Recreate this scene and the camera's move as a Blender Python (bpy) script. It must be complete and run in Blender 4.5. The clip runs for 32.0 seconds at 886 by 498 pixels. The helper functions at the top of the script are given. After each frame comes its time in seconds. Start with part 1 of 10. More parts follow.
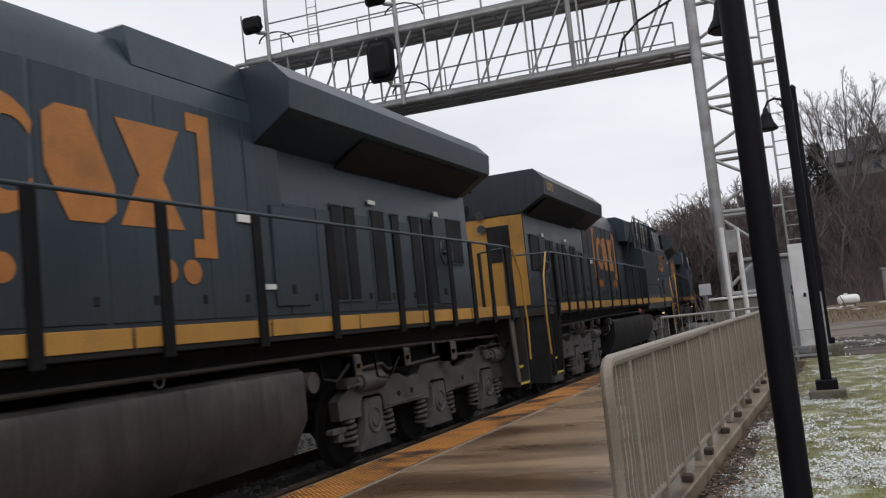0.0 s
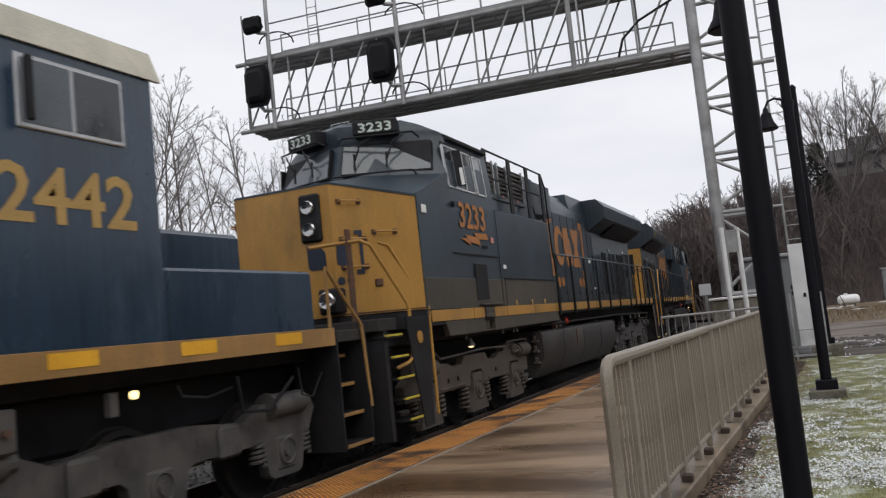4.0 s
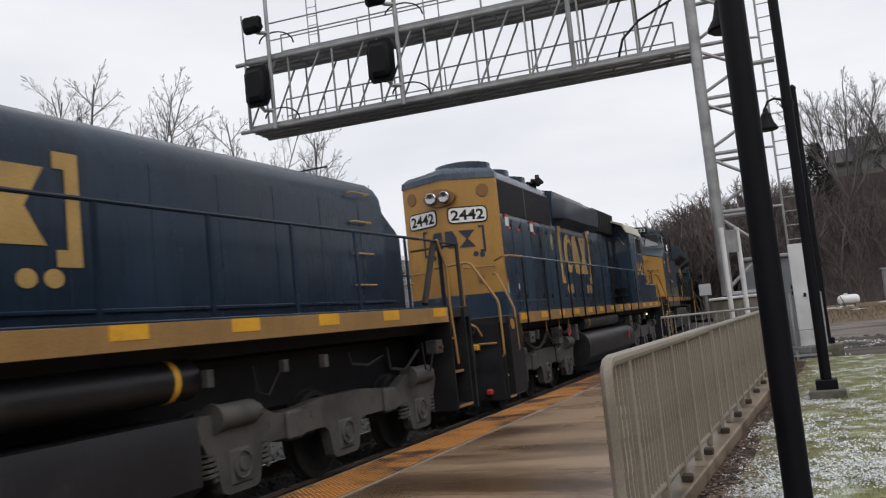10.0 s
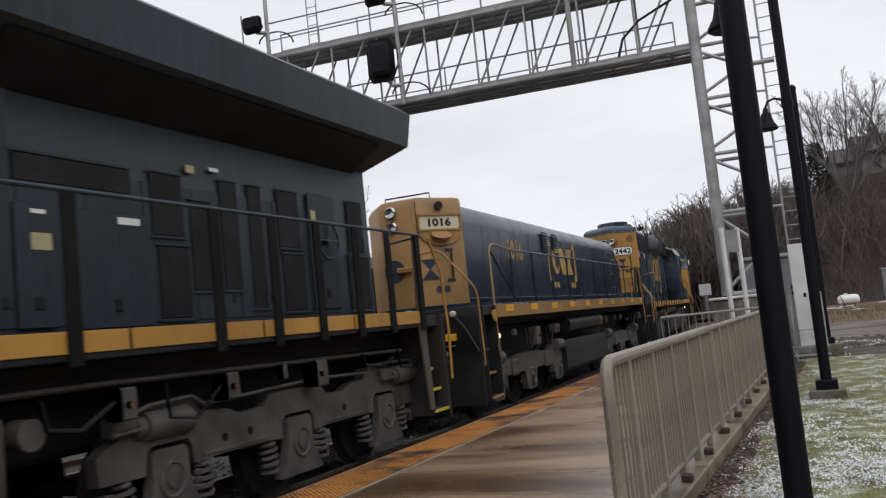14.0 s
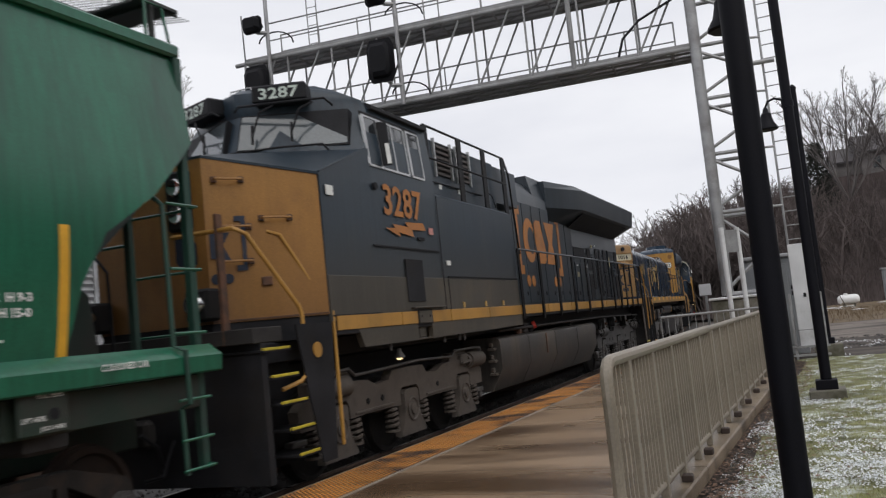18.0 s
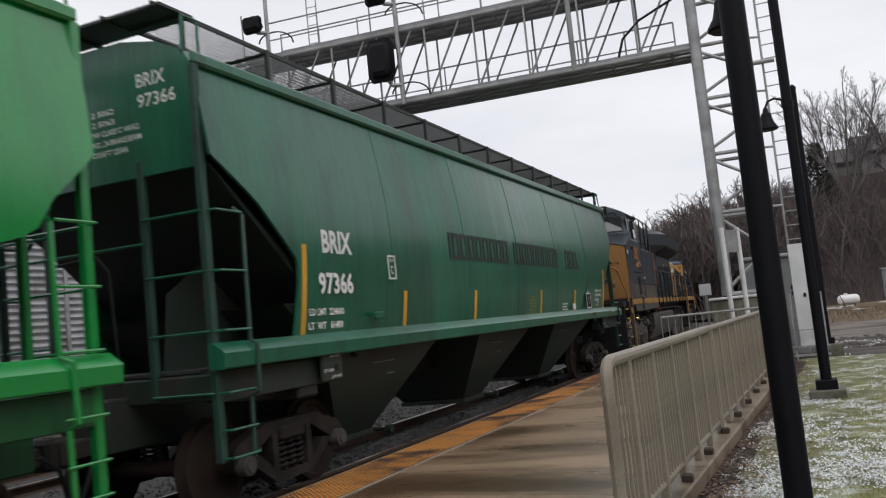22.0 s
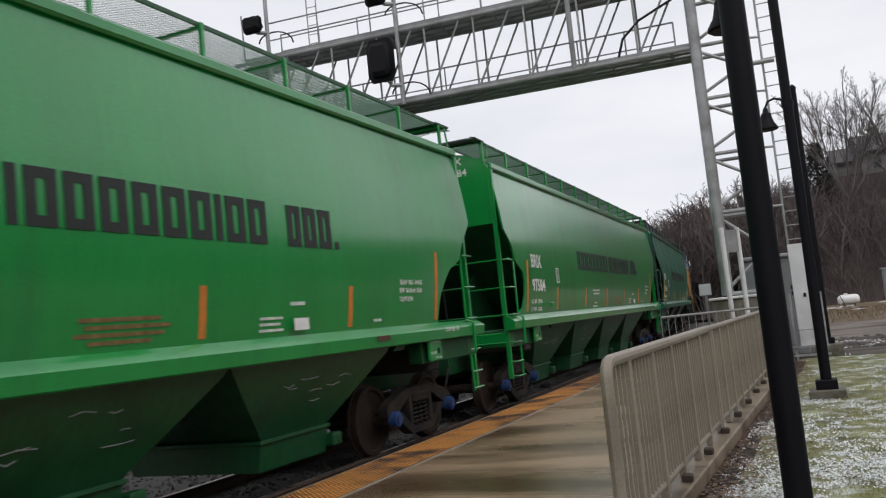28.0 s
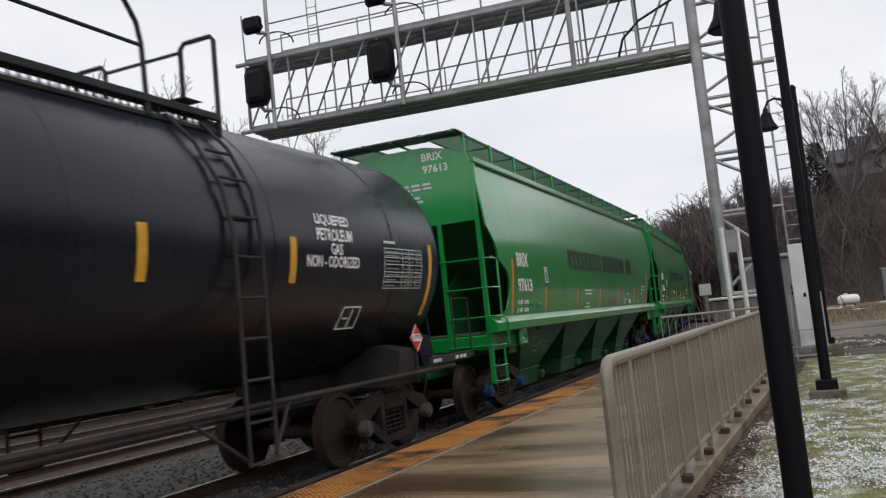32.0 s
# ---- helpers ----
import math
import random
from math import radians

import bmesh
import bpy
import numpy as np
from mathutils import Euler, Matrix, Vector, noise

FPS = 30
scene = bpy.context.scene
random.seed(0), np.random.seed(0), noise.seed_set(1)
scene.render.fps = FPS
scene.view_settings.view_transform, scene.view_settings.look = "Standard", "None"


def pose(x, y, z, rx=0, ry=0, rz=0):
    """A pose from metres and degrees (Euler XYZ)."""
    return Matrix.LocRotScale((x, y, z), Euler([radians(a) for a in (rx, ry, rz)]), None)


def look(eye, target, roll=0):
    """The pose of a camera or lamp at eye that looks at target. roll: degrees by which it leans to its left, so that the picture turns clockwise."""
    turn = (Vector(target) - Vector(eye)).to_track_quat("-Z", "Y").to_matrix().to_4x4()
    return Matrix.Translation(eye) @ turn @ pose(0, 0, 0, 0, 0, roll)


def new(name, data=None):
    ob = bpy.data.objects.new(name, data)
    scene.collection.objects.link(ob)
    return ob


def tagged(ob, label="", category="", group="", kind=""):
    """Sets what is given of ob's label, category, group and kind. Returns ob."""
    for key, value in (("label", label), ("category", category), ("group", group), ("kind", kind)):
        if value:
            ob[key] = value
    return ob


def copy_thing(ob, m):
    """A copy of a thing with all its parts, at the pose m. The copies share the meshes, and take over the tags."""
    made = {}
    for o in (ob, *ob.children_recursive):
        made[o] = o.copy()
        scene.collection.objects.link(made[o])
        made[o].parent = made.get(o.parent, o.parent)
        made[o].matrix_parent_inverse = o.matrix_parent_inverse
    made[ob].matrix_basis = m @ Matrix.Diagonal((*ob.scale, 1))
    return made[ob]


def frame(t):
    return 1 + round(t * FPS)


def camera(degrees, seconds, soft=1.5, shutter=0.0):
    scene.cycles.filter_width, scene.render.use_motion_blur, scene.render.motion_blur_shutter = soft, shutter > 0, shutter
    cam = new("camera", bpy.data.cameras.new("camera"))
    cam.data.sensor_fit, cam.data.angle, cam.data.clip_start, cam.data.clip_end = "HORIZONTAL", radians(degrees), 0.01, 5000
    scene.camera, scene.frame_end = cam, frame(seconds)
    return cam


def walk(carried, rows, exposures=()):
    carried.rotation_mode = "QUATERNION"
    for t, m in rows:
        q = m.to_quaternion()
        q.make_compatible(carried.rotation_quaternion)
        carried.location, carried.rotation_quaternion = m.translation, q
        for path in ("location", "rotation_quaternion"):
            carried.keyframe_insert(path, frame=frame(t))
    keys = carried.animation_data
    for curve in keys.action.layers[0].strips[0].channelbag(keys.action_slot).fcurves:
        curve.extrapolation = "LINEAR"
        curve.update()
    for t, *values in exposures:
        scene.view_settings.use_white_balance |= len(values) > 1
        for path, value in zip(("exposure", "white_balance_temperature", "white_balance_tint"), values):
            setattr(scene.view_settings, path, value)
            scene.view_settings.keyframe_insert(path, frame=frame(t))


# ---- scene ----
# One unit is a metre; +y runs along the track away from the camera, x = 0 is the near track's centre, z = 0 the top of its rails.
EYE = (6.7084, 0.0, 1.6834)
AIM = (2.7168, 9.1244, 2.5852)
cam = camera(55.173, 32.0, soft=1.25, shutter=0.3)
walk(cam, [(0.0, look(EYE, AIM, -5.8488)), (32.0, look(EYE, AIM, -5.8488))])

# the track: straight to BEND, then a wide curve to the left
BEND, RADIUS = 11.723, 405.04
RUN = (69.68973, 3.82814, 0.28988, -0.60531, -0.12060)


def run(t):
    """How far the train has gone at t seconds, from its place at 16 s."""
    u = (t - 16) / 16
    return sum(c * u ** (k + 1) for k, c in enumerate(RUN))


def along(u, lateral=0.0):
    """The place on the ground at u metres along the track, that far to its right, and the heading."""
    if u <= BEND:
        return lateral, u, 0.0
    a = (u - BEND) / RADIUS
    return -RADIUS + (RADIUS + lateral) * math.cos(a), BEND + (RADIUS + lateral) * math.sin(a), a

# ---- light: a bright, even overcast sky ----
world = bpy.data.worlds.new("overcast")
scene.world = world
world.use_nodes = True
wn, wl = world.node_tree.nodes, world.node_tree.links
wn.clear()
sky = wn.new("ShaderNodeTexSky")
sky.sky_type, sky.sun_disc = "NISHITA", False
sky.sun_elevation, sky.sun_rotation = radians(51), radians(129)
grey = wn.new("ShaderNodeHueSaturation")
grey.inputs["Saturation"].default_value, grey.inputs["Value"].default_value = 0.1, 0.10
coord = wn.new("ShaderNodeTexCoord")
stretch = wn.new("ShaderNodeMapping")
stretch.inputs["Scale"].default_value = (1.6, 1.6, 5.0)
cloud = wn.new("ShaderNodeTexNoise")
cloud.inputs["Scale"].default_value, cloud.inputs["Detail"].default_value = 1.5, 5
ramp = wn.new("ShaderNodeValToRGB")
ramp.color_ramp.elements[0].position, ramp.color_ramp.elements[0].color = 0.36, (0.80, 0.815, 0.885, 1)
ramp.color_ramp.elements[1].position, ramp.color_ramp.elements[1].color = 0.64, (0.95, 0.96, 1.01, 1)
blend = wn.new("ShaderNodeMixRGB")
blend.inputs["Fac"].default_value = 0.9
back = wn.new("ShaderNodeBackground")
back.inputs["Strength"].default_value = 1.0
wout = wn.new("ShaderNodeOutputWorld")
wl.new(sky.outputs["Color"], grey.inputs["Color"])
wl.new(coord.outputs["Generated"], stretch.inputs["Vector"])
wl.new(stretch.outputs["Vector"], cloud.inputs["Vector"])
wl.new(cloud.outputs["Fac"], ramp.inputs["Fac"])
wl.new(grey.outputs["Color"], blend.inputs["Color1"])
wl.new(ramp.outputs["Color"], blend.inputs["Color2"])
wl.new(blend.outputs["Color"], back.inputs["Color"])
wl.new(back.outputs["Background"], wout.inputs["Surface"])
sun = new("sun", bpy.data.lights.new("sun", "SUN"))
sun.data.energy, sun.data.angle, sun.data.color = 1.0, radians(50), (1.0, 0.97, 0.93)
sun.matrix_world = look((30, -24, 48), (0, 0, 0))
scene.view_settings.exposure = 0.0


# ---- materials ----
def mat(name, base, rough=0.6, metal=0.0, var=0.25, scale=1.5, bump=0.15, grain=60.0, dirt=None, dirt_at=0.58, dirt_scale=1.2,
        stretch=(1, 1, 1), rand=0.0, coat=0.0, rough_var=0.12, streak=0.0, dust=None, spec=0.5, fixed=False, soft=1.0, wave=0.0):
    m = bpy.data.materials.new(name)
    m.use_nodes = True
    n, l = m.node_tree.nodes, m.node_tree.links
    b = n["Principled BSDF"]
    tc = n.new("ShaderNodeTexCoord")
    mp = n.new("ShaderNodeMapping")
    mp.inputs["Scale"].default_value = stretch
    place = n.new("ShaderNodeNewGeometry").outputs["Position"] if fixed else tc.outputs["Object"]
    l.new(place, mp.inputs["Vector"])
    big = n.new("ShaderNodeTexNoise")
    big.inputs["Scale"].default_value, big.inputs["Detail"].default_value = scale, 6
    fine = n.new("ShaderNodeTexNoise")
    fine.inputs["Scale"].default_value, fine.inputs["Detail"].default_value = grain, 4
    l.new(mp.outputs["Vector"], big.inputs["Vector"])
    l.new(place, fine.inputs["Vector"])
    r = n.new("ShaderNodeValToRGB")
    lo, hi = 1 - var, 1 + var
    r.color_ramp.elements[0].position, r.color_ramp.elements[1].position = 0.3, 0.7
    r.color_ramp.elements[0].color = (*[c * lo for c in base], 1)
    r.color_ramp.elements[1].color = (*[min(1, c * hi) for c in base], 1)
    l.new(big.outputs["Fac"], r.inputs["Fac"])
    colour = r.outputs["Color"]
    mix = n.new("ShaderNodeMixRGB")
    mix.blend_type, mix.inputs["Fac"].default_value = "OVERLAY", 0.35
    l.new(colour, mix.inputs["Color1"])
    l.new(fine.outputs["Fac"], mix.inputs["Color2"])
    colour = mix.outputs["Color"]
    if dirt:
        dn = n.new("ShaderNodeTexNoise")
        dn.inputs["Scale"].default_value, dn.inputs["Detail"].default_value, dn.inputs["Roughness"].default_value = dirt_scale, 9, 0.5 if fixed else 0.65
        l.new(mp.outputs["Vector"], dn.inputs["Vector"])
        dr = n.new("ShaderNodeValToRGB")
        dr.color_ramp.elements[0].position, dr.color_ramp.elements[1].position = dirt_at - 0.1 * soft, dirt_at + 0.14 * soft
        l.new(dn.outputs["Fac"], dr.inputs["Fac"])
        dm = n.new("ShaderNodeMixRGB")
        dm.inputs["Color2"].default_value = (*dirt, 1)
        l.new(dr.outputs["Color"], dm.inputs["Fac"])
        l.new(colour, dm.inputs["Color1"])
        colour = dm.outputs["Color"]
    if streak:
        # fine upright weather streaks
        sm = n.new("ShaderNodeMapping")
        sm.inputs["Scale"].default_value = (7, 7, 0.35)
        l.new(tc.outputs["Object"], sm.inputs["Vector"])
        sn = n.new("ShaderNodeTexNoise")
        sn.inputs["Scale"].default_value, sn.inputs["Detail"].default_value, sn.inputs["Roughness"].default_value = 2.2, 7, 0.65
        l.new(sm.outputs["Vector"], sn.inputs["Vector"])
        sr = n.new("ShaderNodeMapRange")
        sr.inputs["From Min"].default_value, sr.inputs["From Max"].default_value = 0.3, 0.7
        sr.inputs["To Min"].default_value, sr.inputs["To Max"].default_value = 1 - streak, 1 + streak
        l.new(sn.outputs["Fac"], sr.inputs["Value"])
        sv = n.new("ShaderNodeHueSaturation")
        l.new(sr.outputs["Result"], sv.inputs["Value"])
        l.new(colour, sv.inputs["Color"])
        colour = sv.outputs["Color"]
    if dust:
        # track dust thrown up from below, thinning out with height
        tone, z0, z1, most = dust
        sp = n.new("ShaderNodeSeparateXYZ")
        l.new(tc.outputs["Object"], sp.inputs["Vector"])
        dz = n.new("ShaderNodeMapRange")
        dz.inputs["From Min"].default_value, dz.inputs["From Max"].default_value = z1, z0
        dz.inputs["To Max"].default_value = most
        l.new(sp.outputs["Z"], dz.inputs["Value"])
        dq = n.new("ShaderNodeMath")
        dq.operation = "MULTIPLY"
        l.new(dz.outputs["Result"], dq.inputs[0])
        dk = n.new("ShaderNodeMapRange")
        dk.inputs["From Min"].default_value, dk.inputs["From Max"].default_value, dk.inputs["To Min"].default_value = 0.3, 0.65, 0.55
        l.new(big.outputs["Fac"], dk.inputs["Value"])
        l.new(dk.outputs["Result"], dq.inputs[1])
        dx = n.new("ShaderNodeMixRGB")
        dx.inputs["Color2"].default_value = (*tone, 1)
        l.new(dq.outputs["Value"], dx.inputs["Fac"])
        l.new(colour, dx.inputs["Color1"])
        colour = dx.outputs["Color"]
    if rand:
        oi = n.new("ShaderNodeObjectInfo")
        ra = n.new("ShaderNodeMapRange")
        ra.inputs["To Min"].default_value, ra.inputs["To Max"].default_value = 1 - rand, 1 + rand
        l.new(oi.outputs["Random"], ra.inputs["Value"])
        hv = n.new("ShaderNodeHueSaturation")
        l.new(ra.outputs["Result"], hv.inputs["Value"])
        l.new(colour, hv.inputs["Color"])
        colour = hv.outputs["Color"]
    l.new(colour, b.inputs["Base Color"])
    rr = n.new("ShaderNodeMapRange")
    rr.inputs["To Min"].default_value, rr.inputs["To Max"].default_value = max(0.03, rough - rough_var), min(1, rough + rough_var)
    l.new(big.outputs["Fac"], rr.inputs["Value"])
    l.new(rr.outputs["Result"], b.inputs["Roughness"])
    b.inputs["Metallic"].default_value = metal
    b.inputs["Specular IOR Level"].default_value = spec
    b.inputs["Coat Weight"].default_value = coat
    b.inputs["Coat Roughness"].default_value = min(0.3, rough * 0.45)
    if bump:
        bp = n.new("ShaderNodeBump")
        bp.inputs["Strength"].default_value, bp.inputs["Distance"].default_value = bump, 0.01
        l.new(fine.outputs["Fac"], bp.inputs["Height"])
        l.new(bp.outputs["Normal"], b.inputs["Normal"])
        if wave:
            # shallow dents and ripples of thin plate
            wm = n.new("ShaderNodeMapping")
            wm.inputs["Scale"].default_value = (1, 1.5, 0.55)
            l.new(tc.outputs["Object"], wm.inputs["Vector"])
            wt = n.new("ShaderNodeTexNoise")
            wt.inputs["Scale"].default_value, wt.inputs["Detail"].default_value = 1.0, 2
            l.new(wm.outputs["Vector"], wt.inputs["Vector"])
            wb = n.new("ShaderNodeBump")
            wb.inputs["Strength"].default_value, wb.inputs["Distance"].default_value = 1.0, wave
            l.new(wt.outputs["Fac"], wb.inputs["Height"])
            l.new(wb.outputs["Normal"], bp.inputs["Normal"])
    return m


def glow(name, colour, strength):
    m = mat(name, colour, 0.3, var=0.02)
    b = m.node_tree.nodes["Principled BSDF"]
    b.inputs["Emission Color"].default_value = (*colour, 1)
    b.inputs["Emission Strength"].default_value = strength
    return m


GRIME = (0.028, 0.023, 0.019)
BLUE = mat("dark_blue_paint", (0.0255, 0.0400, 0.0550), 0.38, var=0.3, scale=0.8, bump=0.05, dirt=(0.042, 0.054, 0.066), dirt_at=0.65, stretch=(1, 1, 0.35), streak=0.2, dust=((0.052, 0.047, 0.038), 1.9, 2.8, 0.5), spec=0.45)
EMDBLUE = mat("navy_paint", (0.0088, 0.0212, 0.0405), 0.26, var=0.3, scale=0.9, bump=0.05, dirt=(0.027, 0.041, 0.066), dirt_at=0.66, stretch=(1, 1, 0.4), streak=0.22, spec=0.30, wave=0.01)
GREYBLUE = mat("weathered_blue_grey_paint", (0.0200, 0.0320, 0.0455), 0.40, var=0.22, scale=0.7, bump=0.05, dirt=(0.030, 0.037, 0.042), dirt_at=0.64, stretch=(1, 1, 0.5), streak=0.2, dust=((0.064, 0.053, 0.039), 1.9, 3.15, 0.8), spec=0.4)
HOODBLUE = mat("dark_hood_paint", (0.0235, 0.0310, 0.0390), 0.40, var=0.3, scale=0.8, bump=0.05, dirt=(0.028, 0.030, 0.034), dirt_at=0.66, stretch=(1, 1, 0.35), streak=0.24, spec=0.34)
DUSTY = mat("dust_covered_grey_paint", (0.060, 0.052, 0.041), 0.5, var=0.2, scale=1.2, dirt=(0.092, 0.072, 0.05), dirt_at=0.62, streak=0.15)
OLDBLUE = mat("weathered_navy_paint", (0.0155, 0.0345, 0.0610), 0.27, var=0.32, scale=0.9, bump=0.05, dirt=(0.046, 0.066, 0.094), dirt_at=0.64, stretch=(1, 1, 0.4), streak=0.25, spec=0.55, wave=0.01)
ROOFBLUE = mat("faded_roof_blue", (0.015, 0.024, 0.038), 0.40, var=0.3, scale=1.0, streak=0.15)
GOLD = mat("golden_yellow_paint", (0.40, 0.21, 0.045), 0.42, var=0.15, scale=1.0, bump=0.05, dirt=(0.20, 0.115, 0.035), dirt_at=0.62, stretch=(1, 1, 0.5), streak=0.06)
NOSEGOLD = mat("weathered_nose_gold", (0.31, 0.150, 0.036), 0.45, var=0.16, scale=1.1, bump=0.05, dirt=(0.19, 0.088, 0.028), dirt_at=0.60, stretch=(1, 1, 0.6), streak=0.07, dust=((0.13, 0.062, 0.024), 1.8, 3.2, 0.7))
TAN = mat("faded_tan_gold_paint", (0.30, 0.168, 0.055), 0.5, var=0.18, scale=1.1, bump=0.06, dirt=(0.17, 0.10, 0.045), dirt_at=0.60, stretch=(1, 1, 0.6), streak=0.05)
STRIPE = mat("bright_yellow_stripe", (0.70, 0.36, 0.02), 0.45, var=0.12, scale=3, dirt=(0.33, 0.19, 0.05), dirt_at=0.66)
RUSTGOLD = mat("orange_gold_lettering", (0.40, 0.155, 0.035), 0.5, var=0.15, scale=3, dirt=(0.2, 0.09, 0.03), dirt_at=0.64)
PALEGOLD = mat("pale_gold_lettering", (0.43, 0.27, 0.085), 0.5, var=0.14, scale=3, dirt=(0.22, 0.14, 0.06), dirt_at=0.64)
BLACK = mat("black_steel", (0.0205, 0.0205, 0.0230), 0.55, var=0.4, scale=2, dirt=(0.024, 0.021, 0.019), dirt_at=0.62, spec=0.12)
UNDER = mat("grimy_underframe", (0.036, 0.0335, 0.0325), 0.7, var=0.4, scale=2.5, dirt=(0.042, 0.035, 0.029), dirt_at=0.6, dirt_scale=2.5, spec=0.2)
TRUCK = mat("dusty_cast_steel", (0.068, 0.064, 0.062), 0.62, var=0.45, scale=3, dirt=(0.075, 0.062, 0.052), dirt_at=0.6, dirt_scale=3)
DUSTTRUCK = mat("brown_dusted_steel", (0.084, 0.068, 0.056), 0.7, var=0.35, scale=3, dirt=(0.040, 0.034, 0.029), dirt_at=0.57, dirt_scale=3)
TANKGREY = mat("dusty_tank_side", (0.050, 0.045, 0.041), 0.5, var=0.3, scale=1.2, dirt=(0.095, 0.075, 0.055), dirt_at=0.6, streak=0.3, spec=0.4)
TANKDARK = mat("grey_streaked_tank_side", (0.039, 0.036, 0.034), 0.5, var=0.35, scale=1.2, dirt=(0.070, 0.062, 0.053), dirt_at=0.6, streak=0.35, spec=0.4)
TANKBLACK = mat("glossy_black_tank_side", (0.0165, 0.0160, 0.0185), 0.42, var=0.3, scale=1.2, dirt=(0.045, 0.040, 0.036), dirt_at=0.62, streak=0.2, spec=0.35)
WHEELRUST = mat("dark_rusty_wheel", (0.042, 0.026, 0.020), 0.7, var=0.45, scale=5, dirt=(0.022, 0.019, 0.017), dirt_at=0.52, dirt_scale=5, spec=0.25)
FREIGHTSTEEL = mat("dark_freight_truck_steel", (0.021, 0.0185, 0.017), 0.7, var=0.45, scale=3, dirt=(0.050, 0.032, 0.022), dirt_at=0.62, dirt_scale=3, spec=0.2)
POSTBLACK = mat("black_stanchion_paint", (0.0068, 0.0068, 0.0080), 0.6, var=0.3, scale=3, dirt=(0.020, 0.016, 0.013), dirt_at=0.64, spec=0.12)
HOSEGREY = mat("pale_grey_hose", (0.22, 0.22, 0.22), 0.5, var=0.3, scale=6)
STEEL = mat("bright_worn_steel", (0.42, 0.40, 0.38), 0.3, metal=0.9, var=0.25, scale=4)
LOUVRE = mat("dusty_dark_louvre", (0.040, 0.031, 0.026), 0.6, var=0.4, scale=4, dirt=(0.085, 0.062, 0.048), dirt_at=0.60, dirt_scale=5)
RUST = mat("rusty_steel", (0.10, 0.045, 0.025), 0.75, var=0.4, scale=5, dirt=(0.04, 0.03, 0.025), dirt_at=0.55, dirt_scale=6)
GREEN1 = mat("weathered_dark_green_paint", (0.014, 0.116, 0.065), 0.35, var=0.22, scale=0.7, bump=0.05, dirt=(0.017, 0.060, 0.040), dirt_at=0.60, stretch=(1, 1, 0.25), streak=0.2, coat=0.4, spec=0.34, wave=0.016)
GREEN2 = mat("bright_green_paint", (0.003, 0.245, 0.043), 0.33, var=0.12, scale=0.7, bump=0.02, dirt=(0.005, 0.135, 0.030), dirt_at=0.66, stretch=(1, 1, 0.25), streak=0.06, rough_var=0.06, coat=1.0, spec=0.5, wave=0.010)
BLACKTANK = mat("black_tank_paint", (0.0085, 0.0100, 0.0172), 0.26, var=0.25, scale=1.0, bump=0.03, dirt=(0.012, 0.014, 0.022), dirt_at=0.68, stretch=(1, 1, 0.3), streak=0.15, rough_var=0.07, spec=0.32)
WHITE = mat("white_stencil", (0.75, 0.75, 0.73), 0.6, var=0.1, scale=6)
SOFTWHITE = mat("thin_white_stencil", (0.52, 0.58, 0.53), 0.6, var=0.2, scale=8)
TABLEINK = mat("faint_grey_stencil", (0.22, 0.24, 0.24), 0.6, var=0.3, scale=30)
# lettering black; also paints the shaded end recess of the older hopper
INKSHADE = mat("black_lettering_and_recess_shade", (0.014, 0.02, 0.017), 0.5, var=0.25, scale=3)
BLUELETTER = mat("dark_blue_emblem", (0.012, 0.02, 0.042), 0.5, var=0.25, scale=3, dirt=(0.10, 0.065, 0.03), dirt_at=0.66, dirt_scale=5)
ORANGE = mat("reflective_orange_strip", (0.62, 0.20, 0.035), 0.45, var=0.15, scale=5)
YELLOWSTRIP = mat("reflective_yellow_strip", (0.68, 0.36, 0.03), 0.45, var=0.15, scale=5)
STEPYELLOW = mat("safety_yellow_edge", (0.50, 0.40, 0.03), 0.5, var=0.2, scale=6, dirt=(0.16, 0.12, 0.03), dirt_at=0.6, dirt_scale=5)
RED = mat("red_marking", (0.45, 0.035, 0.025), 0.5, var=0.15)
GRAFFITI = mat("faded_red_spray_paint", (0.15, 0.10, 0.03), 0.6, var=0.4, scale=9)
GLASS = mat("cab_glass", (0.02, 0.024, 0.028), 0.06, var=0.1, bump=0.0, coat=0.5, rough_var=0.02)
# paler base grey puts part of the reflected sky into the colour
GLASSPALE = mat("sky_tinted_glass", (0.075, 0.088, 0.098), 0.10, var=0.12, bump=0.0, coat=0.3, rough_var=0.03)
ALU = mat("aluminium_frame", (0.5, 0.5, 0.5), 0.35, metal=0.8, var=0.15)
LAMPGLOW = glow("lit_lamp", (1.0, 0.74, 0.36), 1.8)
LENS = mat("headlight_lens", (0.42, 0.42, 0.42), 0.06, metal=0.9, var=0.1, bump=0.0, rough_var=0.03)
CABROOF = mat("cream_cab_roof", (0.50, 0.47, 0.38), 0.55, var=0.15, scale=2, dirt=(0.25, 0.22, 0.17), dirt_at=0.6)
GRATE = mat("dark_grating", (0.03, 0.032, 0.03), 0.6, var=0.3)
GRATEGREEN = mat("green_running_board", (0.045, 0.11, 0.065), 0.6, var=0.25, scale=4)
# old grime and the underside's shade are both put into this dark green
SHADEGREEN = mat("grimy_shade_darkened_green", (0.012, 0.030, 0.020), 0.6, var=0.35, scale=1.5, dirt=GRIME, dirt_at=0.52, dirt_scale=1.5)
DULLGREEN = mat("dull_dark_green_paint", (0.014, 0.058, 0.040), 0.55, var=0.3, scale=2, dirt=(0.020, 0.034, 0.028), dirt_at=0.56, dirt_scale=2)
